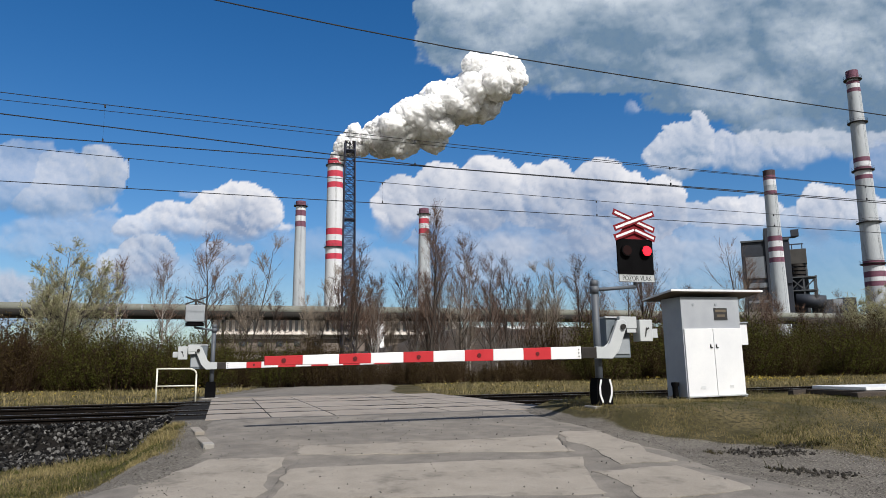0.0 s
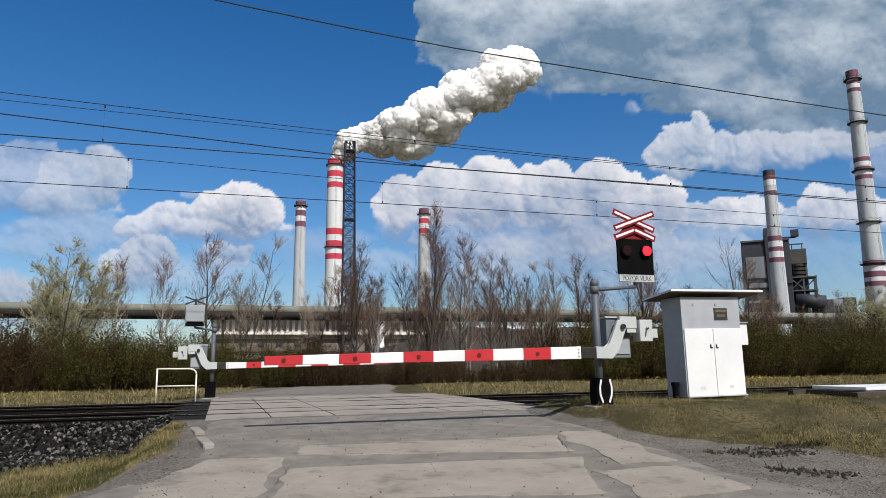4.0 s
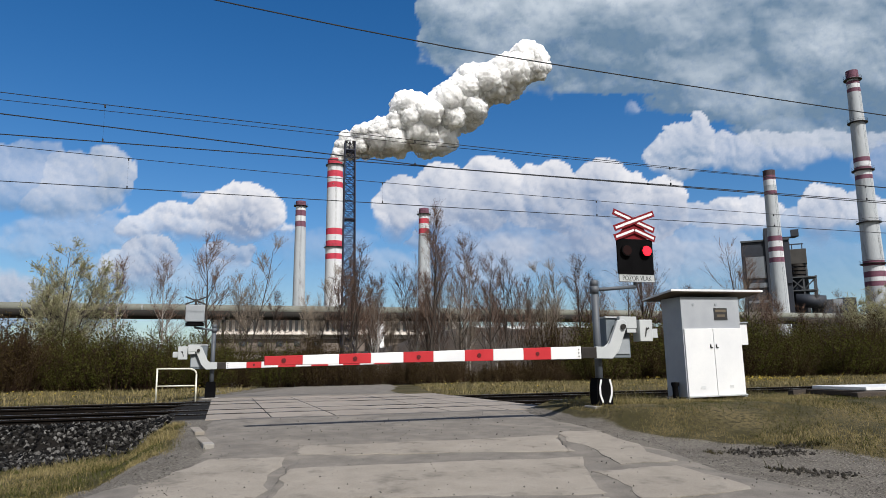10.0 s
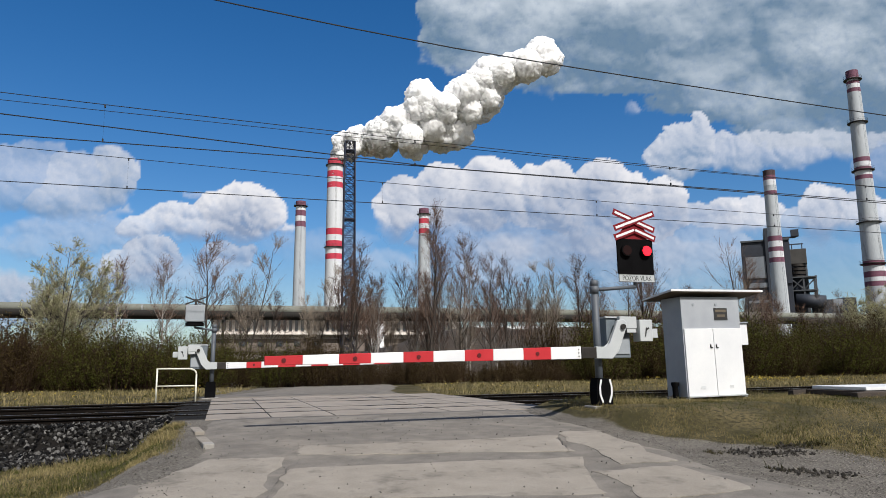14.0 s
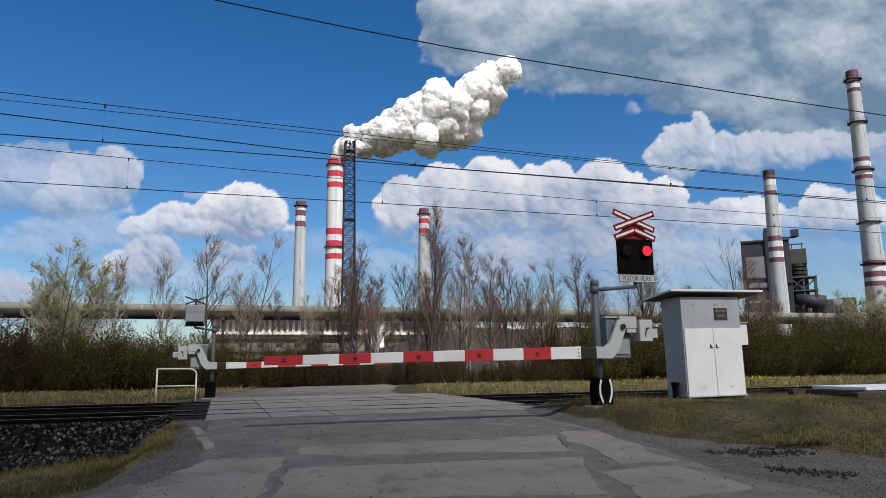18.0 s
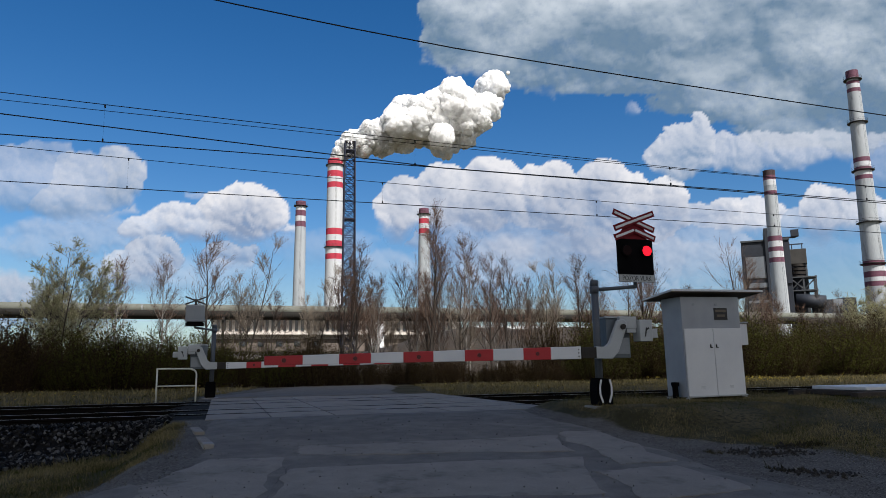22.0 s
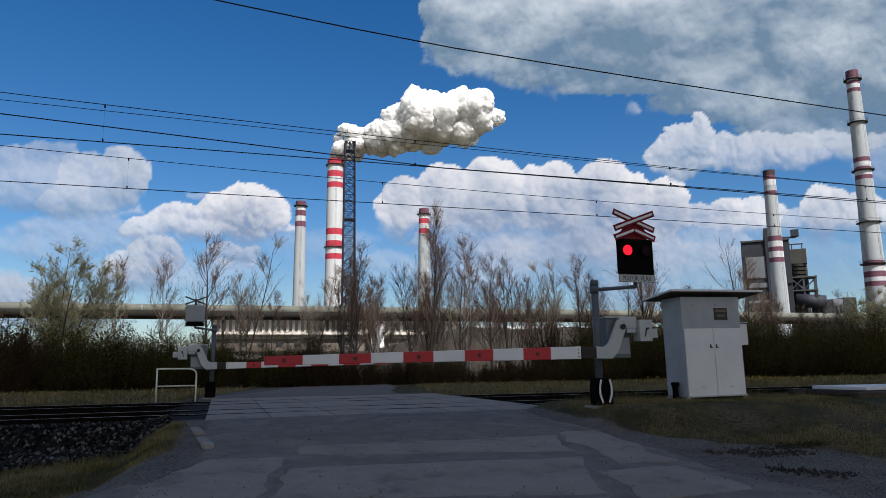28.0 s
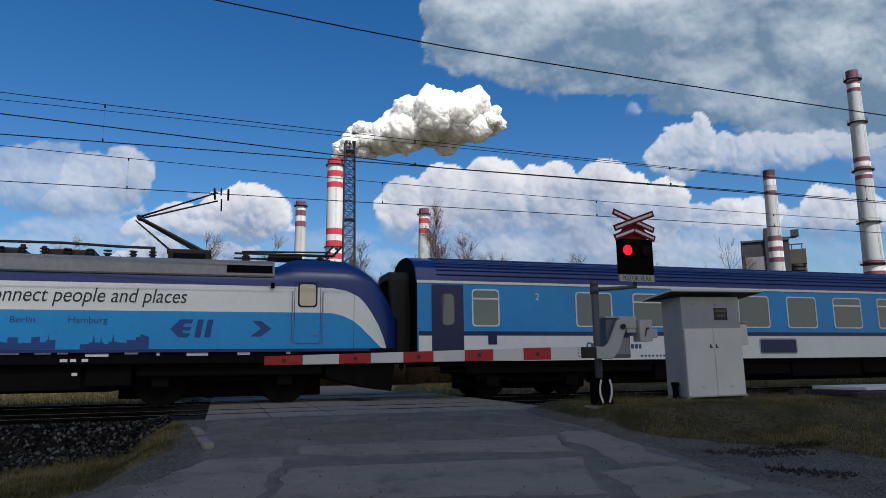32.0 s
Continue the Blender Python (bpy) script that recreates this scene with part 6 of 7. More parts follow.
FOREST2 = [(4, 34.6, 54, 8.6), (2, 36.8, 55, 13.1), (0, 38.4, 57, 10.6), (1, 41.0, 54, 7.6), (4, 47.0, 56, 12.6), (1, 50.8, 58, 10.9), (3, 53.0, 59, 10.4), (5, 60.0, 47, 8.2),
           (3, 58.0, 52, 7.2), (3, 44.5, 43, 6.2), (6, 47.0, 43, 5.4), (5, 49.0, 42, 6.6), (3, 52.0, 43, 6.0), (6, 40.5, 44, 5.2), (3, 37.0, 44, 5.6), (6, 33.0, 44, 5.0), (3, 29.0, 44, 4.8), (6, 12.6, 60, 7.4), (1, 4.0, 60, 7.0), (0, 24.8, 62, 8.6), (6, 34.0, 62, 8.0), (1, 44.6, 60, 6.6), (3, 55.0, 63, 8.0), (0, 16.4, 60, 8.8)]


def more_trees():
    """Thin young trees that fill the belt behind the lane."""
    rng = random.Random(22)
    out = []
    for i in range(24):
        s = rng.uniform(6, 45)
        out.append((rng.choice((0, 0, 1, 2, 3, 6)), s, rng.uniform(50, 70), rng.uniform(5.2, 8.8)))
    return out


FOREST2 += more_trees() + [(6, 44.6, 48, 5.8), (1, 45.8, 49, 6.6), (6, 47.2, 47, 5.6), (3, 50.5, 47, 6.8), (5, 55.5, 46, 7.4)]


def plant_copies():
    # copies are taken before the first of a kind is scaled
    rng = random.Random(21)
    for i, (k, s, n, h) in enumerate(FOREST + FOREST2):
        m = Matrix.Translation(at(s, n, -0.12)) @ Matrix.Rotation(rng.uniform(0, 6.28), 4, "Z") @ Matrix.Scale(h / 10.0, 4)
        last = all(q[0] != k for q in (FOREST + FOREST2)[i + 1:])
        if last:
            TREES[k].matrix_basis = m
        else:
            copy_thing(TREES[k], m)


plant_copies()


def bush(seed, leaf, label, stems=80, leaves=100, size=0.052):
    """A bush about 2 m high and 2.6 m wide."""
    rng = random.Random(seed)
    t = thing("bush", Matrix.Identity(4), label, "bush", "bushes along the far side")
    wood, green = Sticks(), Sticks()
    for i in range(stems):
        a_, q = rng.uniform(0, 2 * math.pi), rng.random()
        d = Vector((math.cos(a_) * q * 0.75, math.sin(a_) * q * 0.75, 1)).normalized()
        p = Vector((math.cos(a_) * q * 0.7, math.sin(a_) * q * 0.7, -0.2))
        L = rng.uniform(1.2, 2.35) * (1.05 - 0.3 * q)
        pts = bent(p, d, L, 5, rng, 0.14, 0.03)
        wood.stick(pts, 0.012, 0.004, 3)
        for j in range(leaves):
            u = rng.uniform(0.36, 1.0)
            k = min(int(u * 5), 4)
            c = pts[k].lerp(pts[k + 1], u * 5 - k)
            off = Vector((rng.uniform(-1, 1), rng.uniform(-1, 1), rng.uniform(-0.7, 1)))
            green.leaf(c + off * 0.15, off.normalized(), rng.uniform(0.6, 1.3) * size, rng)
            if j % 5 == 0:
                wood.stick([c, c + off * 0.28], 0.005, 0.002, 3)
    wood.mesh("brushwood", M_BRUSH, t)
    green.mesh("foliage", leaf, t)
    return t


BUSHES = [bush(31, M_HEDGE, "dense dark green budding bush"), bush(32, M_HEDGE, "dense olive green bush with brown stems", 76, 86),
          bush(33, M_HEDGEBROWN, "brown budding bush with reddish stems", 100, 60), bush(34, M_HEDGEBROWN, "thin brown brush with few leaves", 130, 30)]


def plant_hedge():
    rng = random.Random(41)
    rows = []
    for j, (n0, step) in enumerate(((38.6, 1.15), (40.6, 1.3), (43.0, 1.5))):
        s = -15.0
        while s < 56:
            h = 3.5 if s < 1 else 2.7 if s < 6 else 1.8 if s < 21 else 4.3
            if 1 < s < 6:
                kind = rng.choice((1, 2, 2))
            elif s < 1:
                kind = rng.choice((0, 0, 1)) if s > -9 else rng.choice((0, 2, 2, 1))
            elif s < 21:
                kind = rng.choice((2, 3, 3))
            else:
                kind = rng.choice((1, 0, 2, 3, 1))
            h *= rng.uniform(0.66, 1.08) if s < 1 else rng.uniform(0.5, 1.15) * (0.9 if j == 0 else 1.0)
            rows.append((kind, s + rng.uniform(-0.4, 0.4), n0 + rng.uniform(-0.6, 0.6), h))
            s += step * (1.0 if s < 21 else 1.15)
    for i, (k, s, n, h) in enumerate(rows):
        m = Matrix.Translation(at(s, n, -0.14)) @ Matrix.Rotation(rng.uniform(0, 6.28), 4, "Z") @ Matrix.Diagonal((h / 2.2, h / 2.2, h / 2.05, 1))
        if all(q[0] != k for q in rows[i + 1:]):
            BUSHES[k].matrix_basis = m
        else:
            copy_thing(BUSHES[k], m)


plant_hedge()


def blades(name, label, count, s0, s1, n0, n1, hgt, wide, material, seed, keep, bend=1.1):
    """Grass: loose bent blades over a stretch of ground, as one mesh."""
    rng = random.Random(seed)
    vs, fs = [], []
    made = tries = 0
    while made < count and tries < count * 12:
        tries += 1
        s, n = rng.uniform(s0, s1), rng.uniform(n0, n1)
        c = noise.noise(Vector((s * 0.8, n * 0.8, seed))) * 0.5 + 0.5
        c = smooth(0.3, 0.62, c)
        if rng.random() > keep(s, n) * (0.12 + c):
            continue
        made += 1
        z = ground_z(s, n) - 0.01
        a_ = rng.uniform(0, 2 * math.pi)
        h = hgt * rng.uniform(0.4, 1.25) * (0.5 + 0.7 * c) * (2.4 if rng.random() < 0.06 else 1.0)
        dx, dy = math.cos(a_) * h * bend * rng.random(), math.sin(a_) * h * bend * rng.random()
        b_ = rng.uniform(0, math.pi)
        wx, wy = math.cos(b_) * wide, math.sin(b_) * wide
        k = len(vs)
        vs += [(s - wx, n - wy, z), (s + wx, n + wy, z), (s + dx * 0.35 + wx * 0.7, n + dy * 0.35 + wy * 0.7, z + h * 0.6), (s + dx * 0.35 - wx * 0.7, n + dy * 0.35 - wy * 0.7, z + h * 0.6), (s + dx, n + dy, z + h)]
        fs += [(k, k + 1, k + 2, k + 3), (k + 3, k + 2, k + 4)]
    me = bpy.data.meshes.new(name)
    me.from_pydata(vs, [], fs)
    me.materials.append(material)
    ob = new(name, me)
    ob.matrix_basis = TURN
    return tagged(ob, label, "grass", kind="stuff")


def grass_mat(name, cols, patch=1.4, single=0.42):
    m, nt, p = nodes_of(name)
    g = nt.nodes.new("ShaderNodeNewGeometry")
    r = nt.nodes.new("ShaderNodeValToRGB")
    el = r.color_ramp.elements
    while len(el) < len(cols):
        el.new(0.5)
    for i, c in enumerate(cols):
        el[i].position, el[i].color = i / (len(cols) - 1), (*c, 1)
    no, spread, both_ = nt.nodes.new("ShaderNodeTexNoise"), nt.nodes.new("ShaderNodeMapRange"), nt.nodes.new("ShaderNodeMix")
    no.inputs["Scale"].default_value, no.inputs["Detail"].default_value = patch, 4.0
    nt.links.new(nt.nodes.new("ShaderNodeTexCoord").outputs["Object"], no.inputs["Vector"])
    spread.inputs["From Min"].default_value, spread.inputs["From Max"].default_value = 0.34, 0.66
    nt.links.new(no.outputs["Fac"], spread.inputs["Value"])
    both_.inputs["Factor"].default_value = single
    nt.links.new(spread.outputs["Result"], both_.inputs[2])
    nt.links.new(g.outputs["Random Per Island"], both_.inputs[3])
    nt.links.new(both_.outputs[0], r.inputs["Fac"])
    nt.links.new(r.outputs["Color"], p.inputs["Base Color"])
    p.inputs["Roughness"].default_value = 0.7
    p.inputs["Specular IOR Level"].default_value = 0.1
    return m


M_GRASS = grass_mat("mixed_grass", [(0.0231, 0.0267, 0.0061), (0.0461, 0.0484, 0.012), (0.0922, 0.0761, 0.0346), (0.1661, 0.1384, 0.0738), (0.0553, 0.0553, 0.0161)])
M_DRY = grass_mat("dry_grass", [(0.0608, 0.0557, 0.0153), (0.1471, 0.1192, 0.0508), (0.2331, 0.1902, 0.0963), (0.0913, 0.0811, 0.0227)])
M_TUFT = grass_mat("dark_tufts", [(0.012, 0.011, 0.006), (0.03, 0.028, 0.012), (0.05, 0.04, 0.02)])
M_FLOWER = mat("dandelion_yellow", (0.352, 0.256, 0.0128), (0.448, 0.3328, 0.0256), 0.7, bump=0.0)

M_GREEN = grass_mat("green_grass", [(0.0139, 0.0207, 0.0037), (0.0347, 0.0416, 0.0083), (0.0601, 0.0648, 0.0157), (0.0254, 0.0333, 0.0065)])
for k_, (mat_, tall, many) in enumerate(((M_GREEN, 0.05, 0.34), (M_GRASS, 0.045, 0.6), (M_DRY, 0.05, 0.95))):
    kind_ = ("green", "mixed", "straw-coloured")[k_]
    blades("grass", f"short {kind_} grass beside the lane", int(44000 * many * (0.6 if k_ == 2 else 1)), -4.5, -0.2, 6.4, 13.2, tall * 0.72, 0.0036, mat_, 51 + 10 * k_, lambda s, n: 1 - bare_at(s, n))
    blades("grass", f"short trodden {kind_} grass on the raised verge", int(70000 * many), 6.3, 19, 5.6, 13.6, tall * 0.72, 0.0038, mat_, 52 + 10 * k_, lambda s, n: 1 - bare_at(s, n))
blades("tall_grass", "rough green grass beyond the tracks", 34000, -16, 56, 22.8, 38.5, 0.1, 0.011, M_GRASS, 58, lambda s, n: 0 if ROAD_L - 0.2 < s - 0.2 * max(0, n - 23.5) < 7.2 else 1)
blades("tall_grass", "tall dry grass beyond the tracks", 26000, -16, 56, 22.8, 38.5, 0.11, 0.012, M_DRY, 53, lambda s, n: 0 if ROAD_L - 0.2 < s - 0.2 * max(0, n - 23.5) < 7.2 else 1)
blades("torn_turf", "dark torn tufts at the edge of the gravel", 900, 6.3, 7.8, 6.2, 8.3, 0.045, 0.006, M_TUFT, 59, lambda s, n: 1.0 if abs((n - 8.0) + 0.3 * (s - 7.0)) < 0.14 or abs((n - 6.75) + 1.2 * (s - 6.55)) < 0.14 else 0.0)
blades("track_weeds", "sparse weeds along the ballast edge", 700, -3.6, -0.9, 10.6, 13.4, 0.07, 0.006, M_GRASS, 54, lambda s, n: 0.8 * smooth(0.45, 0.1, abs(n - stone_edge(s))))
blades("track_weeds", "weeds between the track and the verge", 6000, 6.8, 22, 13.0, 14.4, 0.12, 0.006, M_GRASS, 55, lambda s, n: 0.8)


def flowers():
    rng = random.Random(61)
    st = Sticks()
    for i in range(620):
        s, n = rng.choice(((rng.gauss(27, 3.0), rng.uniform(28, 37)), (rng.uniform(-12, 50), rng.uniform(24, 38)), (rng.gauss(27, 2.0), rng.uniform(28, 34))))
        if ROAD_L - 0.4 < s - 0.2 * max(0, n - 23.5) < 7.4:
            continue
        p = Vector((s, n, ground_z(s, n) + rng.uniform(0.08, 0.24)))
        for k in range(3):
            st.leaf(p - Vector((0.02, 0, 0)), Vector((rng.uniform(-1, 1), rng.uniform(-1, 1), rng.uniform(-0.2, 0.6))).normalized(), 0.05, rng)
    ob = st.mesh("dandelions", M_FLOWER, None)
    ob.matrix_basis = TURN
    tagged(ob, "scattered yellow dandelion heads in dry grass", "flowers", kind="stuff")


flowers()


def stones(name, label, count, seed, spot, size, material, squash=0.7):
    """Loose broken stones as one mesh."""
    rng = random.Random(seed)
    base = [Vector(v) for v in ((1, 0, 0), (-1, 0, 0), (0, 1, 0), (0, -1, 0), (0, 0, 1), (0, 0, -1), (0.6, 0.6, 0.5), (-0.6, 0.5, 0.55), (0.5, -0.6, 0.5), (-0.55, -0.6, 0.45))]
    faces = [(4, 0, 6), (4, 6, 2), (6, 0, 2), (4, 2, 7), (7, 2, 1), (4, 7, 1), (4, 8, 0), (8, 3, 0), (4, 3, 8), (4, 1, 9), (9, 1, 3), (4, 9, 3), (5, 2, 0), (5, 1, 2), (5, 3, 1), (5, 0, 3)]
    vs, fs = [], []
    for i in range(count):
        s, n, z = spot(rng)
        r = size * rng.uniform(0.5, 1.3)
        m = Euler((rng.uniform(0, 6), rng.uniform(0, 6), rng.uniform(0, 6))).to_matrix()
        k = len(vs)
        for v in base:
            q = m @ Vector((v.x * rng.uniform(0.7, 1.2), v.y * rng.uniform(0.7, 1.2), v.z * squash * rng.uniform(0.7, 1.2)))
            vs.append((s + q.x * r, n + q.y * r, z + q.z * r))
        fs += [tuple(k + j for j in f) for f in faces]
    me = bpy.data.meshes.new(name)
    me.from_pydata(vs, [], fs)
    me.materials.append(material)
    ob = new(name, me)
    ob.matrix_basis = TURN
    return tagged(ob, label, "gravel", kind="stuff")


M_BALLAST = grass_mat("broken_ballast", [(0.0013, 0.0013, 0.0013), (0.0031, 0.0028, 0.0026), (0.0078, 0.0074, 0.007), (0.034, 0.0325, 0.0305), (0.13, 0.127, 0.122)], single=1.0)


def ballast_left(rng):
    s = rng.uniform(-4.8, -0.85)
    n = rng.uniform(stone_edge(s) + rng.uniform(0.0, 0.35), 14.75)
    return s, n, ground_z(s, n) + rng.uniform(-0.01, 0.04)


def ballast_beds(rng):
    s = rng.uniform(-14, 30)
    while -0.6 < s < 6.9:
        s = rng.uniform(-14, 30)
    n = rng.uniform(14.4, 22.2)
    return s, n, ground_z(s, n) - rng.uniform(0.0, 0.05)


def ballast_right(rng):
    s = rng.uniform(7, 24)
    n = rng.uniform(13.5, 14.7)
    return s, n, ground_z(s, n) + rng.uniform(-0.02, 0.03)


stones("ballast", "grey broken ballast stones sloping down from the track", 5600, 71, ballast_left, 0.043, M_BALLAST)
stones("ballast", "near-black brown ballast stones in the track bed", 6500, 72, ballast_beds, 0.04, M_BED)
stones("ballast", "grey ballast stones at the verge", 2200, 73, ballast_right, 0.035, M_BALLAST)


def gravel_spot(rng):
    while True:
        s, n = rng.uniform(-3.5, 11), rng.uniform(4.6, 13.2)
        if bare_at(s, n) > 0.55 and not (ROAD_L + 0.3 < s < ROAD_R - 0.2 and rng.random() < 0.93):
            z = road_z(n) + 0.015 if ROAD_L < s < ROAD_R else ground_z(s, n)
            return s, n, z


stones("gravel", "small loose stones on the worn lane and shoulder", 3800, 74, gravel_spot, 0.011, M_STONE)
M_CLOD = mat("dark_soil_clods", (0.0141, 0.0122, 0.0096), (0.0352, 0.0301, 0.0243), 0.95, scale=12, bump=0.5, island=True)


def clod_spot(rng):
    (sa, na), (sb, nb) = rng.choice((((6.6, 8.1), (7.6, 7.8)), ((6.7, 7.75), (7.3, 7.5)), ((6.35, 7.0), (6.8, 6.4))))
    u = rng.random()
    s, n = mix(sa, sb, u) + rng.gauss(0, 0.09), mix(na, nb, u) + rng.gauss(0, 0.09)
    return s, n, ground_z(s, n) + rng.uniform(0.0, 0.025)


stones("soil_clods", "dark clods of torn turf along the gravel edge", 420, 75, clod_spot, 0.022, M_CLOD, 0.4)

# ---- sky: far cloud banks, the passing cloud and the steam ----
FAR = 3000.0                          # distance of the cloud banks, and metres a unit below
UNIT = FAR / 100.0


def cloud_material(name, bright, dark):
    """Far glowing cloud: covers by its mesh's cover; its relief holds painted sunlight, dark to bright."""
    m = bpy.data.materials.new(name)
    m.use_nodes = True
    nt = m.node_tree
    nt.nodes.clear()
    L = nt.links.new
    out, em, tr, mx = (nt.nodes.new(k) for k in ("ShaderNodeOutputMaterial", "ShaderNodeEmission", "ShaderNodeBsdfTransparent", "ShaderNodeMixShader"))
    de, sh = nt.nodes.new("ShaderNodeAttribute"), nt.nodes.new("ShaderNodeAttribute")
    de.attribute_name, sh.attribute_name = "cover", "relief"
    co = nt.nodes.new("ShaderNodeTexCoord")
    no = nt.nodes.new("ShaderNodeTexNoise")
    no.inputs["Scale"].default_value, no.inputs["Detail"].default_value, no.inputs["Roughness"].default_value = 0.025, 6.0, 0.62
    L(co.outputs["Object"], no.inputs["Vector"])
    wave = nt.nodes.new("ShaderNodeMath")
    wave.operation = "MULTIPLY_ADD"
    wave.inputs[1].default_value, wave.inputs[2].default_value = 0.7, -0.35
    L(no.outputs["Fac"], wave.inputs[0])
    # fine wisps where the cloud is thin
    thin = nt.nodes.new("ShaderNodeMath")
    thin.operation = "MULTIPLY_ADD"
    L(wave.outputs[0], thin.inputs[0])
    L(de.outputs["Fac"], thin.inputs[1])
    L(de.outputs["Fac"], thin.inputs[2])
    thin.use_clamp = True
    s2 = nt.nodes.new("ShaderNodeMath")
    s2.operation = "MULTIPLY_ADD"
    s2.inputs[1].default_value = 0.14
    s2.use_clamp = True
    L(wave.outputs[0], s2.inputs[0])
    L(sh.outputs["Fac"], s2.inputs[2])
    c = nt.nodes.new("ShaderNodeMix")
    c.data_type = "RGBA"
    L(s2.outputs[0], c.inputs["Factor"])
    c.inputs[6].default_value, c.inputs[7].default_value = (*dark, 1), (*bright, 1)
    L(c.outputs[2], em.inputs["Color"])
    L(thin.outputs[0], mx.inputs[0])
    L(tr.outputs[0], mx.inputs[1])
    L(em.outputs[0], mx.inputs[2])
    L(mx.outputs[0], out.inputs["Surface"])
    m.cycles.emission_sampling = "NONE"
    return m


def lattice_noise(U, V, seed):
    """Smooth noise from 0 to 1 on a table of random values."""
    table = np.random.RandomState(seed).rand(128, 128)
    i, j = np.floor(U).astype(int), np.floor(V).astype(int)
    f, g = U - i, V - j
    f, g = f * f * (3 - 2 * f), g * g * (3 - 2 * g)
    a_, b_ = table[i % 128, j % 128], table[(i + 1) % 128, j % 128]
    c_, d_ = table[i % 128, (j + 1) % 128], table[(i + 1) % 128, (j + 1) % 128]
    return (a_ * (1 - f) + b_ * f) * (1 - g) + (c_ * (1 - f) + d_ * f) * g


def layered(U, V, seed, octaves=5, gain=0.55, billow=False):
    out, amp, total = 0.0, 1.0, 0.0
    for k in range(octaves):
        c_, s_ = math.cos(0.7 * k), math.sin(0.7 * k)
        n = lattice_noise((U * c_ - V * s_) * 2.03 ** k + 17 * k, (U * s_ + V * c_) * 2.03 ** k + 5 * k, seed + k)
        out = out + amp * (np.abs(2 * n - 1) if billow else n)
        total += amp
        amp *= gain
    return out / total


def step_up(lo, hi, x):
    t = np.clip((x - lo) / (hi - lo), 0, 1)
    return t * t * (3 - 2 * t)


def cloud_bank(label, blobs, material, far, seed, crisp=0.35, hazy=2.0, lump=1.0, size=3.2, under=0.5, gloom=0.1, step=0.27, ragged=0.5, shape=0.42, patch=0.25):
    """A far bank of cloud. blobs: centre, half width, height over and density, in hundredths of the distance; under: how far it hangs down;
    crisp and hazy: softness of its upper and lower edges; lump and size: of its billows; gloom: how fast its depths darken;
    shape and patch: how much its billows and broad patches show."""
    u0, u1 = min(b[0] - b[2] for b in blobs) - 3, max(b[0] + b[2] for b in blobs) + 3
    v0, v1 = min(b[1] - b[3] * under * 2 for b in blobs) - 3, max(b[1] + b[3] for b in blobs) + 3
    us, vs_ = np.arange(u0, u1, step), np.arange(v0, v1, step)
    U, V = np.meshgrid(us, vs_)
    wu = U + 3.0 * ragged * (layered(U / 5, V / 5, seed) - 0.5) * 2 + ragged * (layered(U / 1.4, V / 1.4, seed + 40, 4) - 0.5) * 1.6
    wv = V + 2.0 * ragged * (layered(U / 5, V / 5, seed + 20) - 0.5) * 2 + ragged * (layered(U / 1.4, V / 1.4, seed + 60, 4) - 0.5) * 1.6
    high, low, thick = np.full(U.shape, -2.0), np.zeros(U.shape), np.full(U.shape, 0.0)
    for cu, cv, ru, rv, dense in blobs:
        dv = wv - cv
        down = dv < 0
        q = ((wu - cu) / ru) ** 2 + (dv / np.where(down, rv * under * 2, rv)) ** 2
        h = np.where(q < 1, np.sqrt(np.maximum(0, 1 - q)), 1 - q) * min(rv, 5.0)
        over = h > high
        high = np.where(over, h, high)
        low = np.where(over, np.clip(-dv / (rv * under * 2), 0, 1), low)
        thick = np.where(over, dense, thick)
    bumps = layered(wu / size, wv / size, seed + 80, 5, 0.52, True)
    high = high + lump * (bumps - 0.42) * 2.2
    soft = crisp + (hazy - crisp) * step_up(0.0, 0.75, low)
    cover = step_up(0.0, 1.0, high / soft) * thick
    body = np.maximum(high, 0)
    swell = layered(wu / size, wv / size, seed + 80, 3, 0.42, True)
    gv, gu = np.gradient(body * 0.7 + 0.9 * swell * np.minimum(body, 1.5), step)
    # sunlight from upper right and shaded bases, painted into the relief
    facing = (0.42 * -gu + 0.62 * -gv + 0.62) / np.sqrt(1 + gu * gu + gv * gv)
    above = np.cumsum(body[::-1], axis=0)[::-1] * step
    relief = 0.12 + shape * np.clip(facing, -0.3, 1) + 0.58 * np.exp(-gloom * above) - 0.2 * step_up(0.1, 1.0, low)
    relief = relief - 0.12 * (1 - thick) + patch * (layered(U / 9, V / 5, seed + 99, 5) - 0.5) * 2
    kv, ku = U.shape
    co = np.stack([U * UNIT * far, V * UNIT * far, np.zeros(U.shape)], -1).reshape(-1, 3)
    idx = np.arange(kv * ku).reshape(kv, ku)
    seen = np.maximum.reduce([cover[:-1, :-1], cover[1:, :-1], cover[:-1, 1:], cover[1:, 1:]]) > 0.002
    quads = np.stack([idx[:-1, :-1], idx[:-1, 1:], idx[1:, 1:], idx[1:, :-1]], -1)[seen]
    me = bpy.data.meshes.new("backdrop_clouds")
    me.from_pydata(co.tolist(), [], quads.tolist())
    smooth_faces(me)
    me.attributes.new("cover", "FLOAT", "POINT").data.foreach_set("value", cover.ravel())
    me.attributes.new("relief", "FLOAT", "POINT").data.foreach_set("value", np.clip(relief, 0, 1.2).ravel())
    me.materials.append(material)
    ob = new("backdrop_clouds", me)
    ob.matrix_basis = EYE @ Matrix.Translation((0, 0, -FAR * far))
    return tagged(ob, label, "cloud", kind="structure")


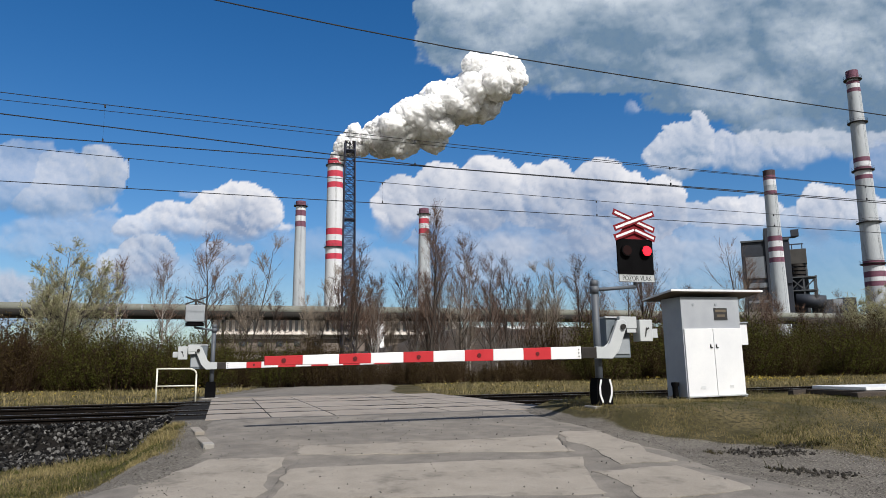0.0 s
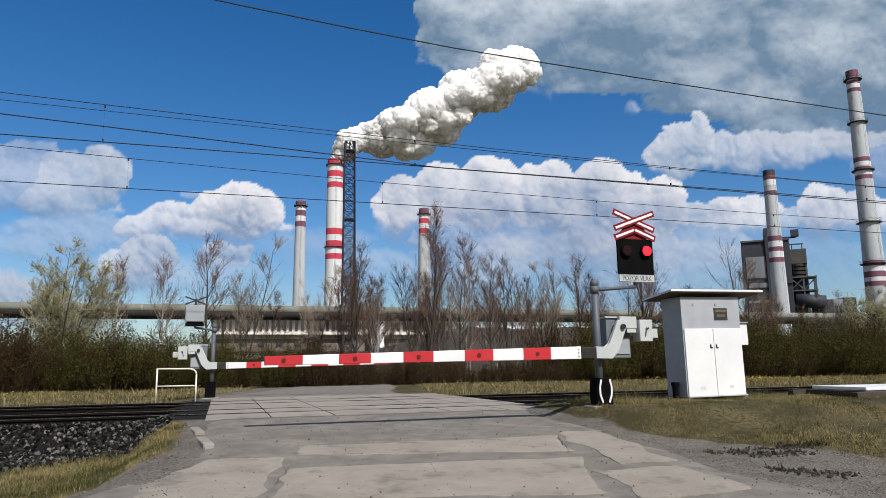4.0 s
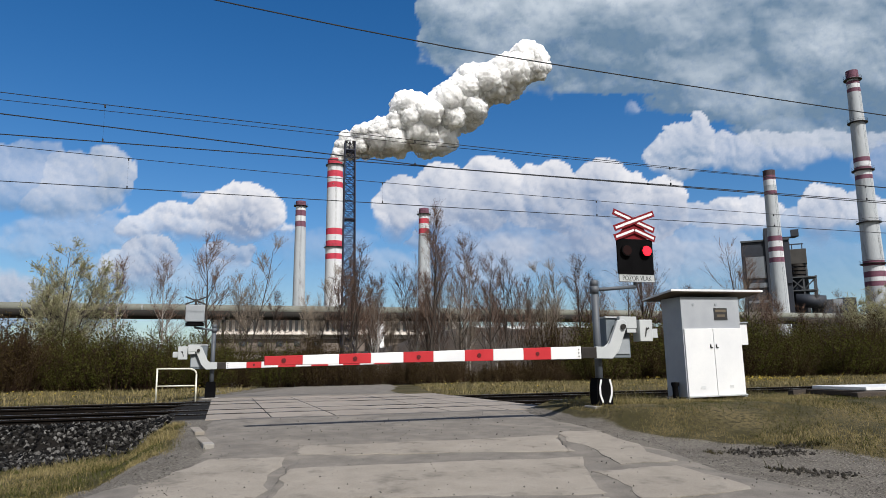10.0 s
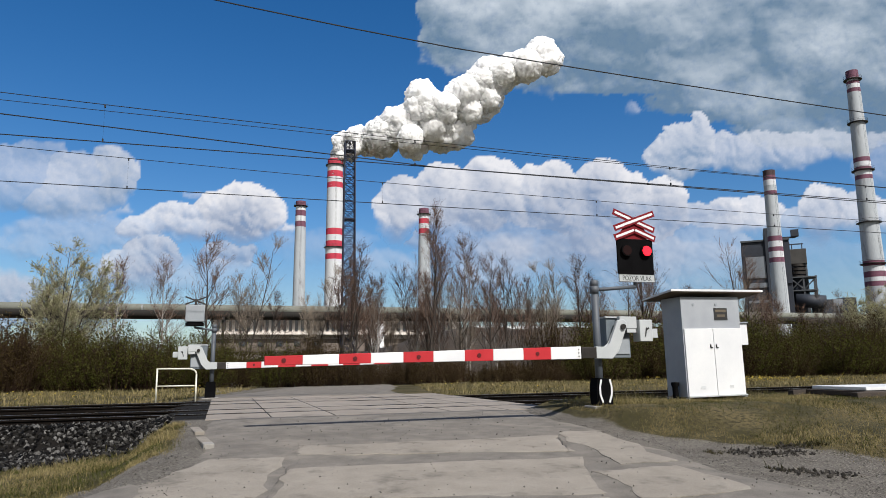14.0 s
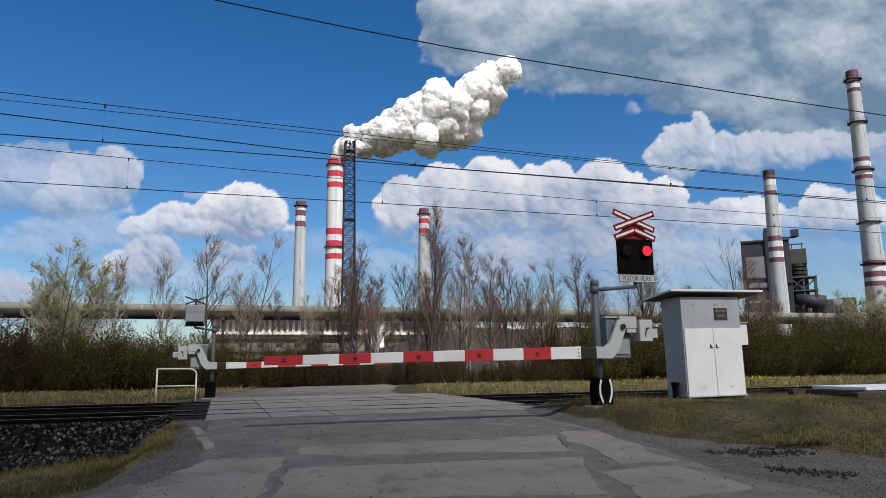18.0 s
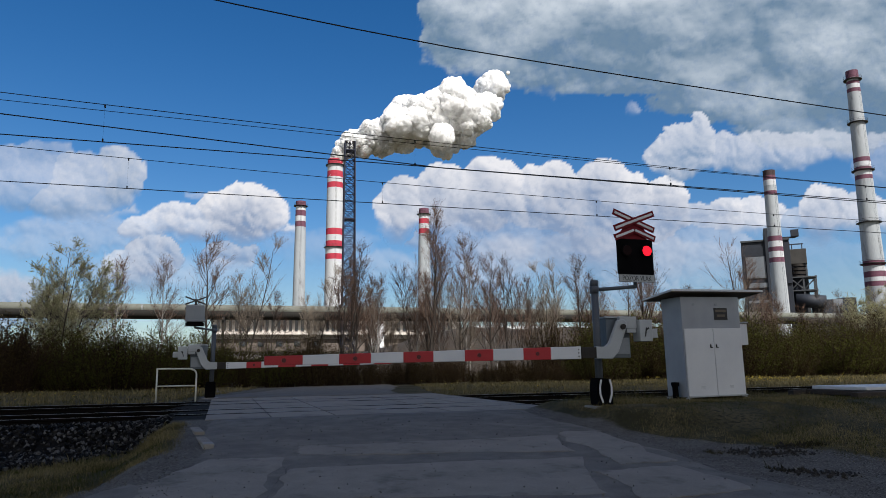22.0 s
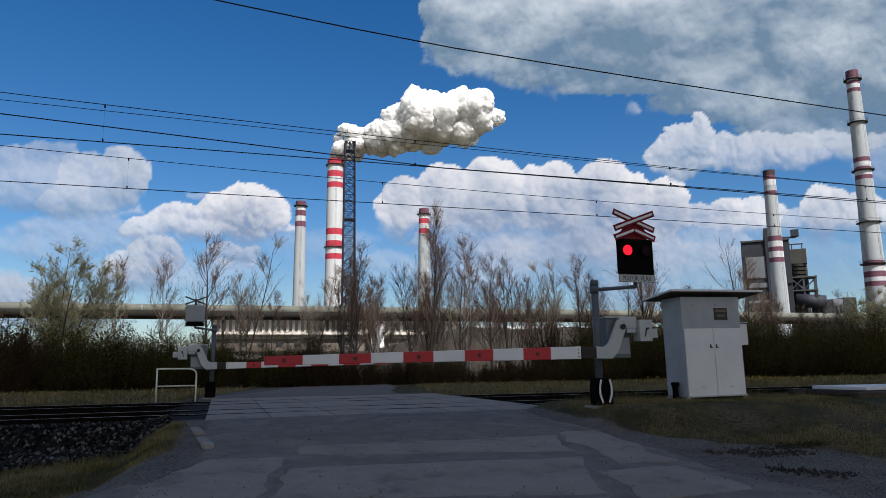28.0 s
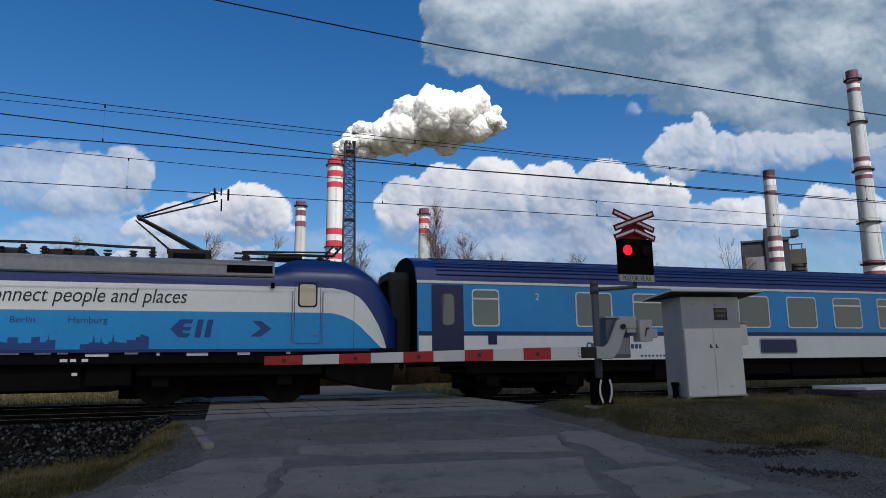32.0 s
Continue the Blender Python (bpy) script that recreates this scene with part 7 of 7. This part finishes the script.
M_CUMULUS = cloud_material("bright_cumulus", (0.615, 0.615, 0.644), (0.183, 0.242, 0.359))
M_HAZY = cloud_material("hazy_cumulus", (0.471, 0.499, 0.566), (0.148, 0.229, 0.357))
M_GREYCLOUD = cloud_material("grey_cloud", (0.425, 0.476, 0.534), (0.117, 0.183, 0.264))
M_VEIL = cloud_material("pale_veil", (0.172, 0.219, 0.304), (0.109, 0.158, 0.246))

CLOUD_HAZE = cloud_bank("pale blue haze above the horizon", [(u, -14.0, 30, 17.5, 0.88 if u < 30 else 0.6) for u in (-75, -50, -25, 0, 25, 50, 75)], M_VEIL, 1.1, 29, 14.0, 14.0, 0.4, step=1.2)
CLOUD_LOW = cloud_bank("thin low cloud behind the trees",
                        [(-61.2, 1.3, 6.1, 2.1, 0.6), (-54.7, 0.1, 4.9, 1.9, 0.5), (-62.8, -6.4, 5.7, 3.9, 0.95), (-58.8, -8.0, 6.5, 2.9, 0.7), (-39.3, -3.2, 14.6, 2.8, 0.45),
                         (-53.1, 2.5, 12.2, 3.2, 0.5), (1.3, -1.1, 3.7, 2.1, 0.55), (9.4, 0.1, 4.9, 2.8, 0.75), (7.8, -2.4, 9.7, 2.9, 0.6), (18.4, -1.1, 7.3, 3.7, 0.6),
                         (27.3, -2.4, 12.2, 4.9, 0.55), (-7.6, -2.4, 8.9, 2.4, 0.4), (37.0, -2.8, 10.6, 4.1, 0.35), (54.1, -2.4, 13.0, 4.1, 0.15), (-18.2, 0.9, 9.7, 2.4, 0.3),
                         (-0.3, 4.1, 4.9, 1.8, 0.35)],
                       M_HAZY, 1.06, 23, 2.6, 3.4, 1.5, 4.6, 0.7, 0.08)
CLOUD_LEFT = cloud_bank("white cumulus with ragged edges over the trees",
                        [(-53.9, 8.6, 9.7, 5.7, 0.8), (-47.4, 9.7, 3.4, 5.4, 0.95), (-62.0, 9.8, 9.7, 5.7, 0.6), (-50.7, 5.9, 7.5, 2.3, 0.9), (-58.8, 13.9, 5.7, 2.1, 0.5),
                         (-44.3, 9.8, 1.1, 3.2, 0.9)],
                        M_HAZY, 1.02, 3, 1.6, 3.8, 1.6, 5.0, 0.4, 0.04, shape=0.3, patch=0.7)
CLOUD_MID = cloud_bank("bright white cumulus dome with a grey base",
                        [(-28.2, 5.1, 6.2, 4.7, 1), (-25.5, 5.4, 3.6, 2.9, 1), (-31.6, 5.3, 4.1, 3.4, 1), (-36.5, 3.7, 7.3, 3.1, 0.85), (-42.1, 2.7, 4.9, 2.6, 0.75),
                         (-27.9, 3.3, 6.9, 1.6, 0.8), (-35.6, 7.8, 2.3, 0.8, 0.35), (-41.9, -1.7, 4.7, 4.2, 0.85), (-45.4, -3.2, 3.9, 3.2, 0.7), (-30.8, -0.9, 4.2, 2.3, 0.75)],
                       M_CUMULUS, 1.0, 5, 0.8, 4.4, 0.75, 3.0, 0.5, 0.1, patch=0.35)
CLOUD_MAIN = cloud_bank("long bank of white cumulus with grey bases",
                        [(-6.4, 6.2, 4.2, 4.2, 1), (-0.3, 7.4, 5.0, 5.0, 1), (6.6, 7.8, 5.0, 5.8, 1), (12.7, 7.4, 3.2, 4.5, 0.95), (16.3, 7.4, 3.9, 5.0, 1), (22.8, 7.6, 4.7, 5.2, 1),
                         (27.3, 7.2, 3.7, 3.7, 1), (32.2, 6.6, 3.4, 4.2, 1), (17.5, 4.5, 18.7, 4.1, 0.95), (25.7, 3.3, 12.2, 4.9, 0.9), (41.1, 4.5, 4.1, 2.8, 0.9),
                         (45.1, 4.5, 4.1, 2.8, 0.85), (36.2, 3.7, 7.3, 2.8, 0.8), (54.5, 5.6, 4.5, 3.6, 0.9), (59.8, 5.1, 5.7, 2.9, 0.85), (50.8, 4.0, 7.3, 1.9, 0.55),
                         (11.0, 1.7, 16.2, 4.1, 0.6), (29.7, 0.9, 15.4, 4.1, 0.45)],
                        M_CUMULUS, 0.98, 8, 0.7, 5.5, 0.85, 3.2, 0.7, 0.085, shape=0.3, patch=0.55)
CLOUD_RIGHT = cloud_bank("white cloud with a torn upper edge",
                        [(35.2, 13.7, 4.5, 4.7, 1), (37.3, 16.3, 1.6, 3.9, 1), (32.6, 13.1, 3.4, 2.8, 0.95), (41.9, 13.5, 7.3, 3.4, 0.85), (49.2, 13.9, 8.9, 3.2, 0.75),
                         (58.1, 14.5, 8.9, 2.9, 0.6), (28.1, 20.0, 1.5, 1.1, 0.4), (61.8, 11.4, 4.1, 4.1, 0.4)],
                         M_HAZY, 0.96, 12, 1.0, 2.8, 1.1, 3.6, 0.4, 0.06, ragged=0.7, patch=0.4)
CLOUD_TOP = cloud_bank("broad grey cloud with pale patches overhead",
                        [(30.5, 27.3, 34.9, 19.5, 1), (51.6, 21.6, 23.5, 15.4, 0.97), (1.5, 30.3, 6.0, 10.6, 0.97), (-2.6, 34.2, 2.9, 9.7, 0.97), (6.2, 27.3, 8.9, 10.6, 0.95),
                         (17.5, 25.9, 11.4, 9.7, 0.9), (24.8, 24.0, 9.7, 8.1, 0.9), (39.5, 20.4, 11.4, 8.1, 0.9), (56.5, 16.7, 15.4, 9.7, 0.85), (37.8, 25.3, 17.9, 9.7, 1),
                         (33.4, 20.8, 3.6, 3.6, 0.85), (63.0, 30.9, 9.7, 12.2, 1)],
                       M_GREYCLOUD, 1.05, 19, 1.5, 3.2, 1.9, 6.0, 0.14, 0.03, step=0.32, ragged=1.2, shape=0.14, patch=1.0)


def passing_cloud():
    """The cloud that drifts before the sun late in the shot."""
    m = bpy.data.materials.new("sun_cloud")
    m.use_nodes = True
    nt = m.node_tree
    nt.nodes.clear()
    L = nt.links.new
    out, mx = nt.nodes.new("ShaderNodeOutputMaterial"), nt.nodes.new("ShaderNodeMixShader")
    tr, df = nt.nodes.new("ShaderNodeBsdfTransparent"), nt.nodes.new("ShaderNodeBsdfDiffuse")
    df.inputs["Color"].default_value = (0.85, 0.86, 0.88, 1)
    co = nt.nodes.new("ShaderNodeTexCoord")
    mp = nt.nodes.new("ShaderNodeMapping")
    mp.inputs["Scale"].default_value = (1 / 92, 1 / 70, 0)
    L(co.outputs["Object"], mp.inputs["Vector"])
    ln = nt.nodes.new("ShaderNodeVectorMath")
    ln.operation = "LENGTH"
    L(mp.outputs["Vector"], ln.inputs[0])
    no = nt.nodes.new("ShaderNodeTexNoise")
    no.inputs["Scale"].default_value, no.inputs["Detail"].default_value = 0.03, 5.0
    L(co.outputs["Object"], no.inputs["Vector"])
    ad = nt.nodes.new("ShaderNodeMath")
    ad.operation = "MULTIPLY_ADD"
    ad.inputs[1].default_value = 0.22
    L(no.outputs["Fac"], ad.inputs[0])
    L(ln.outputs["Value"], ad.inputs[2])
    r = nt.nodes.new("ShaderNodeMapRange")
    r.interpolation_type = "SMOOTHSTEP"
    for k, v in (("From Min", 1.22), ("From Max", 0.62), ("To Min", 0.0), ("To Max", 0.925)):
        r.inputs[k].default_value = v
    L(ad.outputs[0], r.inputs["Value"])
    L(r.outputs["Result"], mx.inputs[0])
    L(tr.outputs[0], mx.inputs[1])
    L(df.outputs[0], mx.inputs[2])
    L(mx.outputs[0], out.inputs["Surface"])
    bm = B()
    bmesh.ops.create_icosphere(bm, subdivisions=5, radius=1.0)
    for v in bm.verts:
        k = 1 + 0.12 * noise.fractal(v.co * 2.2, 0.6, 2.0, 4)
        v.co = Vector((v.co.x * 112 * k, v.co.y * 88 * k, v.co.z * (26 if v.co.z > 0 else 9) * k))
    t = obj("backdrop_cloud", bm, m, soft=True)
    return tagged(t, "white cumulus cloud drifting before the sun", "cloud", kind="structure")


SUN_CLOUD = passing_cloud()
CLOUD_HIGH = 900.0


def steam_material():
    """Dense white steam: light soaks in and comes out again all round each billow."""
    m, nt, p = nodes_of("white_steam")
    L = nt.links.new
    p.inputs["Base Color"].default_value = (0.985, 0.99, 1.0, 1)
    p.inputs["Roughness"].default_value = 1.0
    p.inputs["Specular IOR Level"].default_value = 0.0
    p.inputs["Subsurface Weight"].default_value = 1.0
    p.inputs["Subsurface Radius"].default_value = (1.0, 1.0, 1.0)
    p.inputs["Subsurface Scale"].default_value = 6.0
    no, gap = nt.nodes.new("ShaderNodeTexNoise"), nt.nodes.new("ShaderNodeMapRange")
    no.inputs["Scale"].default_value, no.inputs["Detail"].default_value, no.inputs["Roughness"].default_value = 1.7, 6.0, 0.65
    L(nt.nodes.new("ShaderNodeTexCoord").outputs["Object"], no.inputs["Vector"])
    for k, v in (("From Min", 0.4), ("From Max", 0.6), ("To Min", 0.7), ("To Max", 1.0)):
        gap.inputs[k].default_value = v
    L(no.outputs["Fac"], gap.inputs["Value"])
    L(gap.outputs["Result"], p.inputs["Alpha"])
    return m


MOUTH = Vector((-57.1, 360.0, 110.6))
M_STEAM = steam_material()
PLUME = thing("steam_plume", Matrix.Translation(MOUTH), "billowing white steam plume from the chimney", "steam plume")


def puff_mesh(seed, material):
    bm = B()
    bmesh.ops.create_icosphere(bm, subdivisions=5, radius=1.0)
    for v in bm.verts:
        d = v.co.normalized()
        k = 1.0
        for f, a_ in ((1.3, 0.14), (3.0, 0.1), (6.5, 0.04), (14.0, 0.012)):
            k += a_ * (abs(noise.noise(d * f + Vector((seed * 7.3, seed, 2)))) * 2 - 0.35)
        v.co = d * k * 0.88
    me = bpy.data.meshes.new("puff")
    bm.to_mesh(me)
    bm.free()
    smooth_faces(me)
    me.materials.append(material)
    return me


PUFF_MESHES = [puff_mesh(i, M_STEAM) for i in range(7)]
PUFFS = []
# along the plume: metres downwind, height of its middle, half thickness
SHAPE = [(0, -1, 3.0), (1.5, 2, 3.8), (4, 6, 6.2), (12, 9.5, 9), (28, 13, 12.5), (49, 21, 17.5), (60, 28, 17.5), (70, 35, 17), (84, 43, 14), (94, 48, 10.5), (110, 56, 10), (150, 66, 12)]
CORE_AGE = 13.0                       # big billows swell out of the plume's core this long after the mouth


def along(x, k):
    return curve_at([(q[0], q[k]) for q in SHAPE], x)


def downwind(age):
    return 0.9 * age + 1.12 * max(0.0, age - 1.5) - 0.45 * max(0.0, age - 42)


def build_plume():
    rng = random.Random(81)
    births = [(-49 + 41 * i / 105, True) for i in range(105)] + [(-8 + 27 * i / 85, True) for i in range(85)] + [(-12 + 44 * i / 260, False) for i in range(260)]
    for tb, big in births:
        tb += rng.uniform(-0.3, 0.3)
        ob = new("puff", rng.choice(PUFF_MESHES))
        ob.parent = PLUME
        size = rng.uniform(6.8, 11.0) if big else rng.uniform(2.8, 4.2)
        ob.scale = (size, size, size * rng.uniform(0.85, 1.1))
        a_, q = rng.uniform(0, 2 * math.pi), rng.random() ** 0.45
        # when the puff has drifted off and thinned away into the distance
        if tb < -31:
            gone = rng.uniform(8, 15)
        elif tb < -14:
            gone = rng.uniform(14, 19) + 5 * smooth(-31, -14, tb)
        elif tb < -4.5 and big:
            gone = rng.uniform(25, 28.5)
        else:
            gone = 99.0
        PUFFS.append((ob, tb, big, (math.cos(a_) * q, rng.uniform(-0.8, 0.8), math.sin(a_) * q), rng.uniform(0, 360), rng.uniform(-1.2, 1.2), size, gone))


def puff_place(tb, big, off, t, size, gone):
    age = t - tb
    g = smooth(0, 3.0, age)
    if big:
        g = smooth(CORE_AGE, CORE_AGE + 7, age)
        age = max(age, CORE_AGE)
    if not big:
        off = [q * mix(1.0, 0.6, smooth(7, 13, age)) for q in off]
    if age <= 0:
        return Vector((0, 0, -5.0 + 1.4 * max(age, -30)))
    x = downwind(age)
    # the plume swells and thins in slow waves
    r = along(x, 2) * (1 + 0.15 * math.sin(tb * 0.62) + 0.1 * math.sin(tb * 1.37 + 1))
    z = along(x, 1) - 0.62 * smooth(-30, -8, tb) * max(0.0, x - 46)
    mound = math.exp(-((tb - 6) / 4.5) ** 2) * smooth(14, 30, x)
    r = r * (1 + 0.1 * mound)
    r = max(0.3, r - 0.7 * size) + 0.8
    p = Vector((x + off[0] * r * 0.8 * g, off[1] * r * g, mix(-3.5, z, min(1.0, age / 1.0)) + off[2] * r * g * (1.0 if off[2] > 0 else 0.72)))
    far = 1 + 14 * smooth(gone, gone + 3.5, t) ** 1.5 if t > gone else 1.0
    spread = 1 + 0.12 * smooth(gone - 4, gone + 5, t)
    mid = Vector((x, 0, z))
    p = mid + (p - mid) * spread
    return (p + MOUTH) * far - MOUTH


build_plume()

# ---- what moves ----
SPEED, PASS_S, PASS_T = 40.523, 7.48, 31.7


def motions():
    times = [0.0, 10.0, 20.0, 28.0, 29.0, 30.0, 30.5, 31.0, 31.25, 31.5, 31.75, 32.0]
    for ob, ds in ((LOCO, 0.0), (COACH, 22.78)):
        walk(ob, [(t, tpose(PASS_S - SPEED * (t - PASS_T) + ds, TRACK_FAR)) for t in times])
    for w, x, r in LOCO_SETS + COACH_SETS:
        rows = [(0.0, pose(x, 0, r))]
        for i in range(0, 34):
            t = 30.9 + i / 30
            rows.append((t, pose(x, 0, r, 0, -math.degrees(SPEED * i / 30 / r) % 360 if r > 0.5 else -84.0 * i % 360, 0)))
        walk(w, rows)
    # the steam rolls off to the right
    for ob, tb, big, off, spin, rate, size, gone in PUFFS:
        ts = sorted({0.0, 32.0} | {x for x in (tb - 0.5, tb, tb + 0.6, tb + 1.3, tb + 3, tb + 7, tb + 13, tb + 16, tb + 20, tb + 24, 8.0, 16.0, 24.0, gone, gone + 1, gone + 2, gone + 3, gone + 3.6) if 0.1 < x < 31.9})
        walk(ob, [(t, Matrix.Translation(puff_place(tb, big, off, t, size, gone)) @ pose(0, 0, 0, 0, 0, spin + rate * t)) for t in ts])
    # the clouds drift slowly
    for ob, du in ((CLOUD_LEFT, 3.8), (CLOUD_MID, 1.2), (CLOUD_MAIN, 0.5), (CLOUD_RIGHT, 0.2), (CLOUD_TOP, 1.0), (CLOUD_LOW, 0.6)):
        base = ob.matrix_basis.copy()
        walk(ob, [(t, base @ Matrix.Translation((UNIT * du * (t / 32.0 - 0.5), -UNIT * 0.2 * (t / 32.0 - 0.5), 0))) for t in (0.0, 16.0, 32.0)])
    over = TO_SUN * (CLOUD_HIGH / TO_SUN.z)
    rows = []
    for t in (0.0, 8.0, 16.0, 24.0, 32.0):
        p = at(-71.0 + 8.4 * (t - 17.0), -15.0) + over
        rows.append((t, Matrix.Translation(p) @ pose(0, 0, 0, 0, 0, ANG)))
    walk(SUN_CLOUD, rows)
    # the red light changes sides every 0.66 s
    a_, b_ = (pose(x, 0, z) for x, z in LAMPS)
    rows, here = [(0.0, b_)], b_
    t = 0.07
    while t < 31.9:
        k = round(t * FPS)
        there = a_ if here is b_ else b_
        rows += [(k / FPS, here), ((k + 1) / FPS, there)]
        here = there
        t += 0.66
    rows.append((32.0, here))
    walk(LIT, rows)


motions()
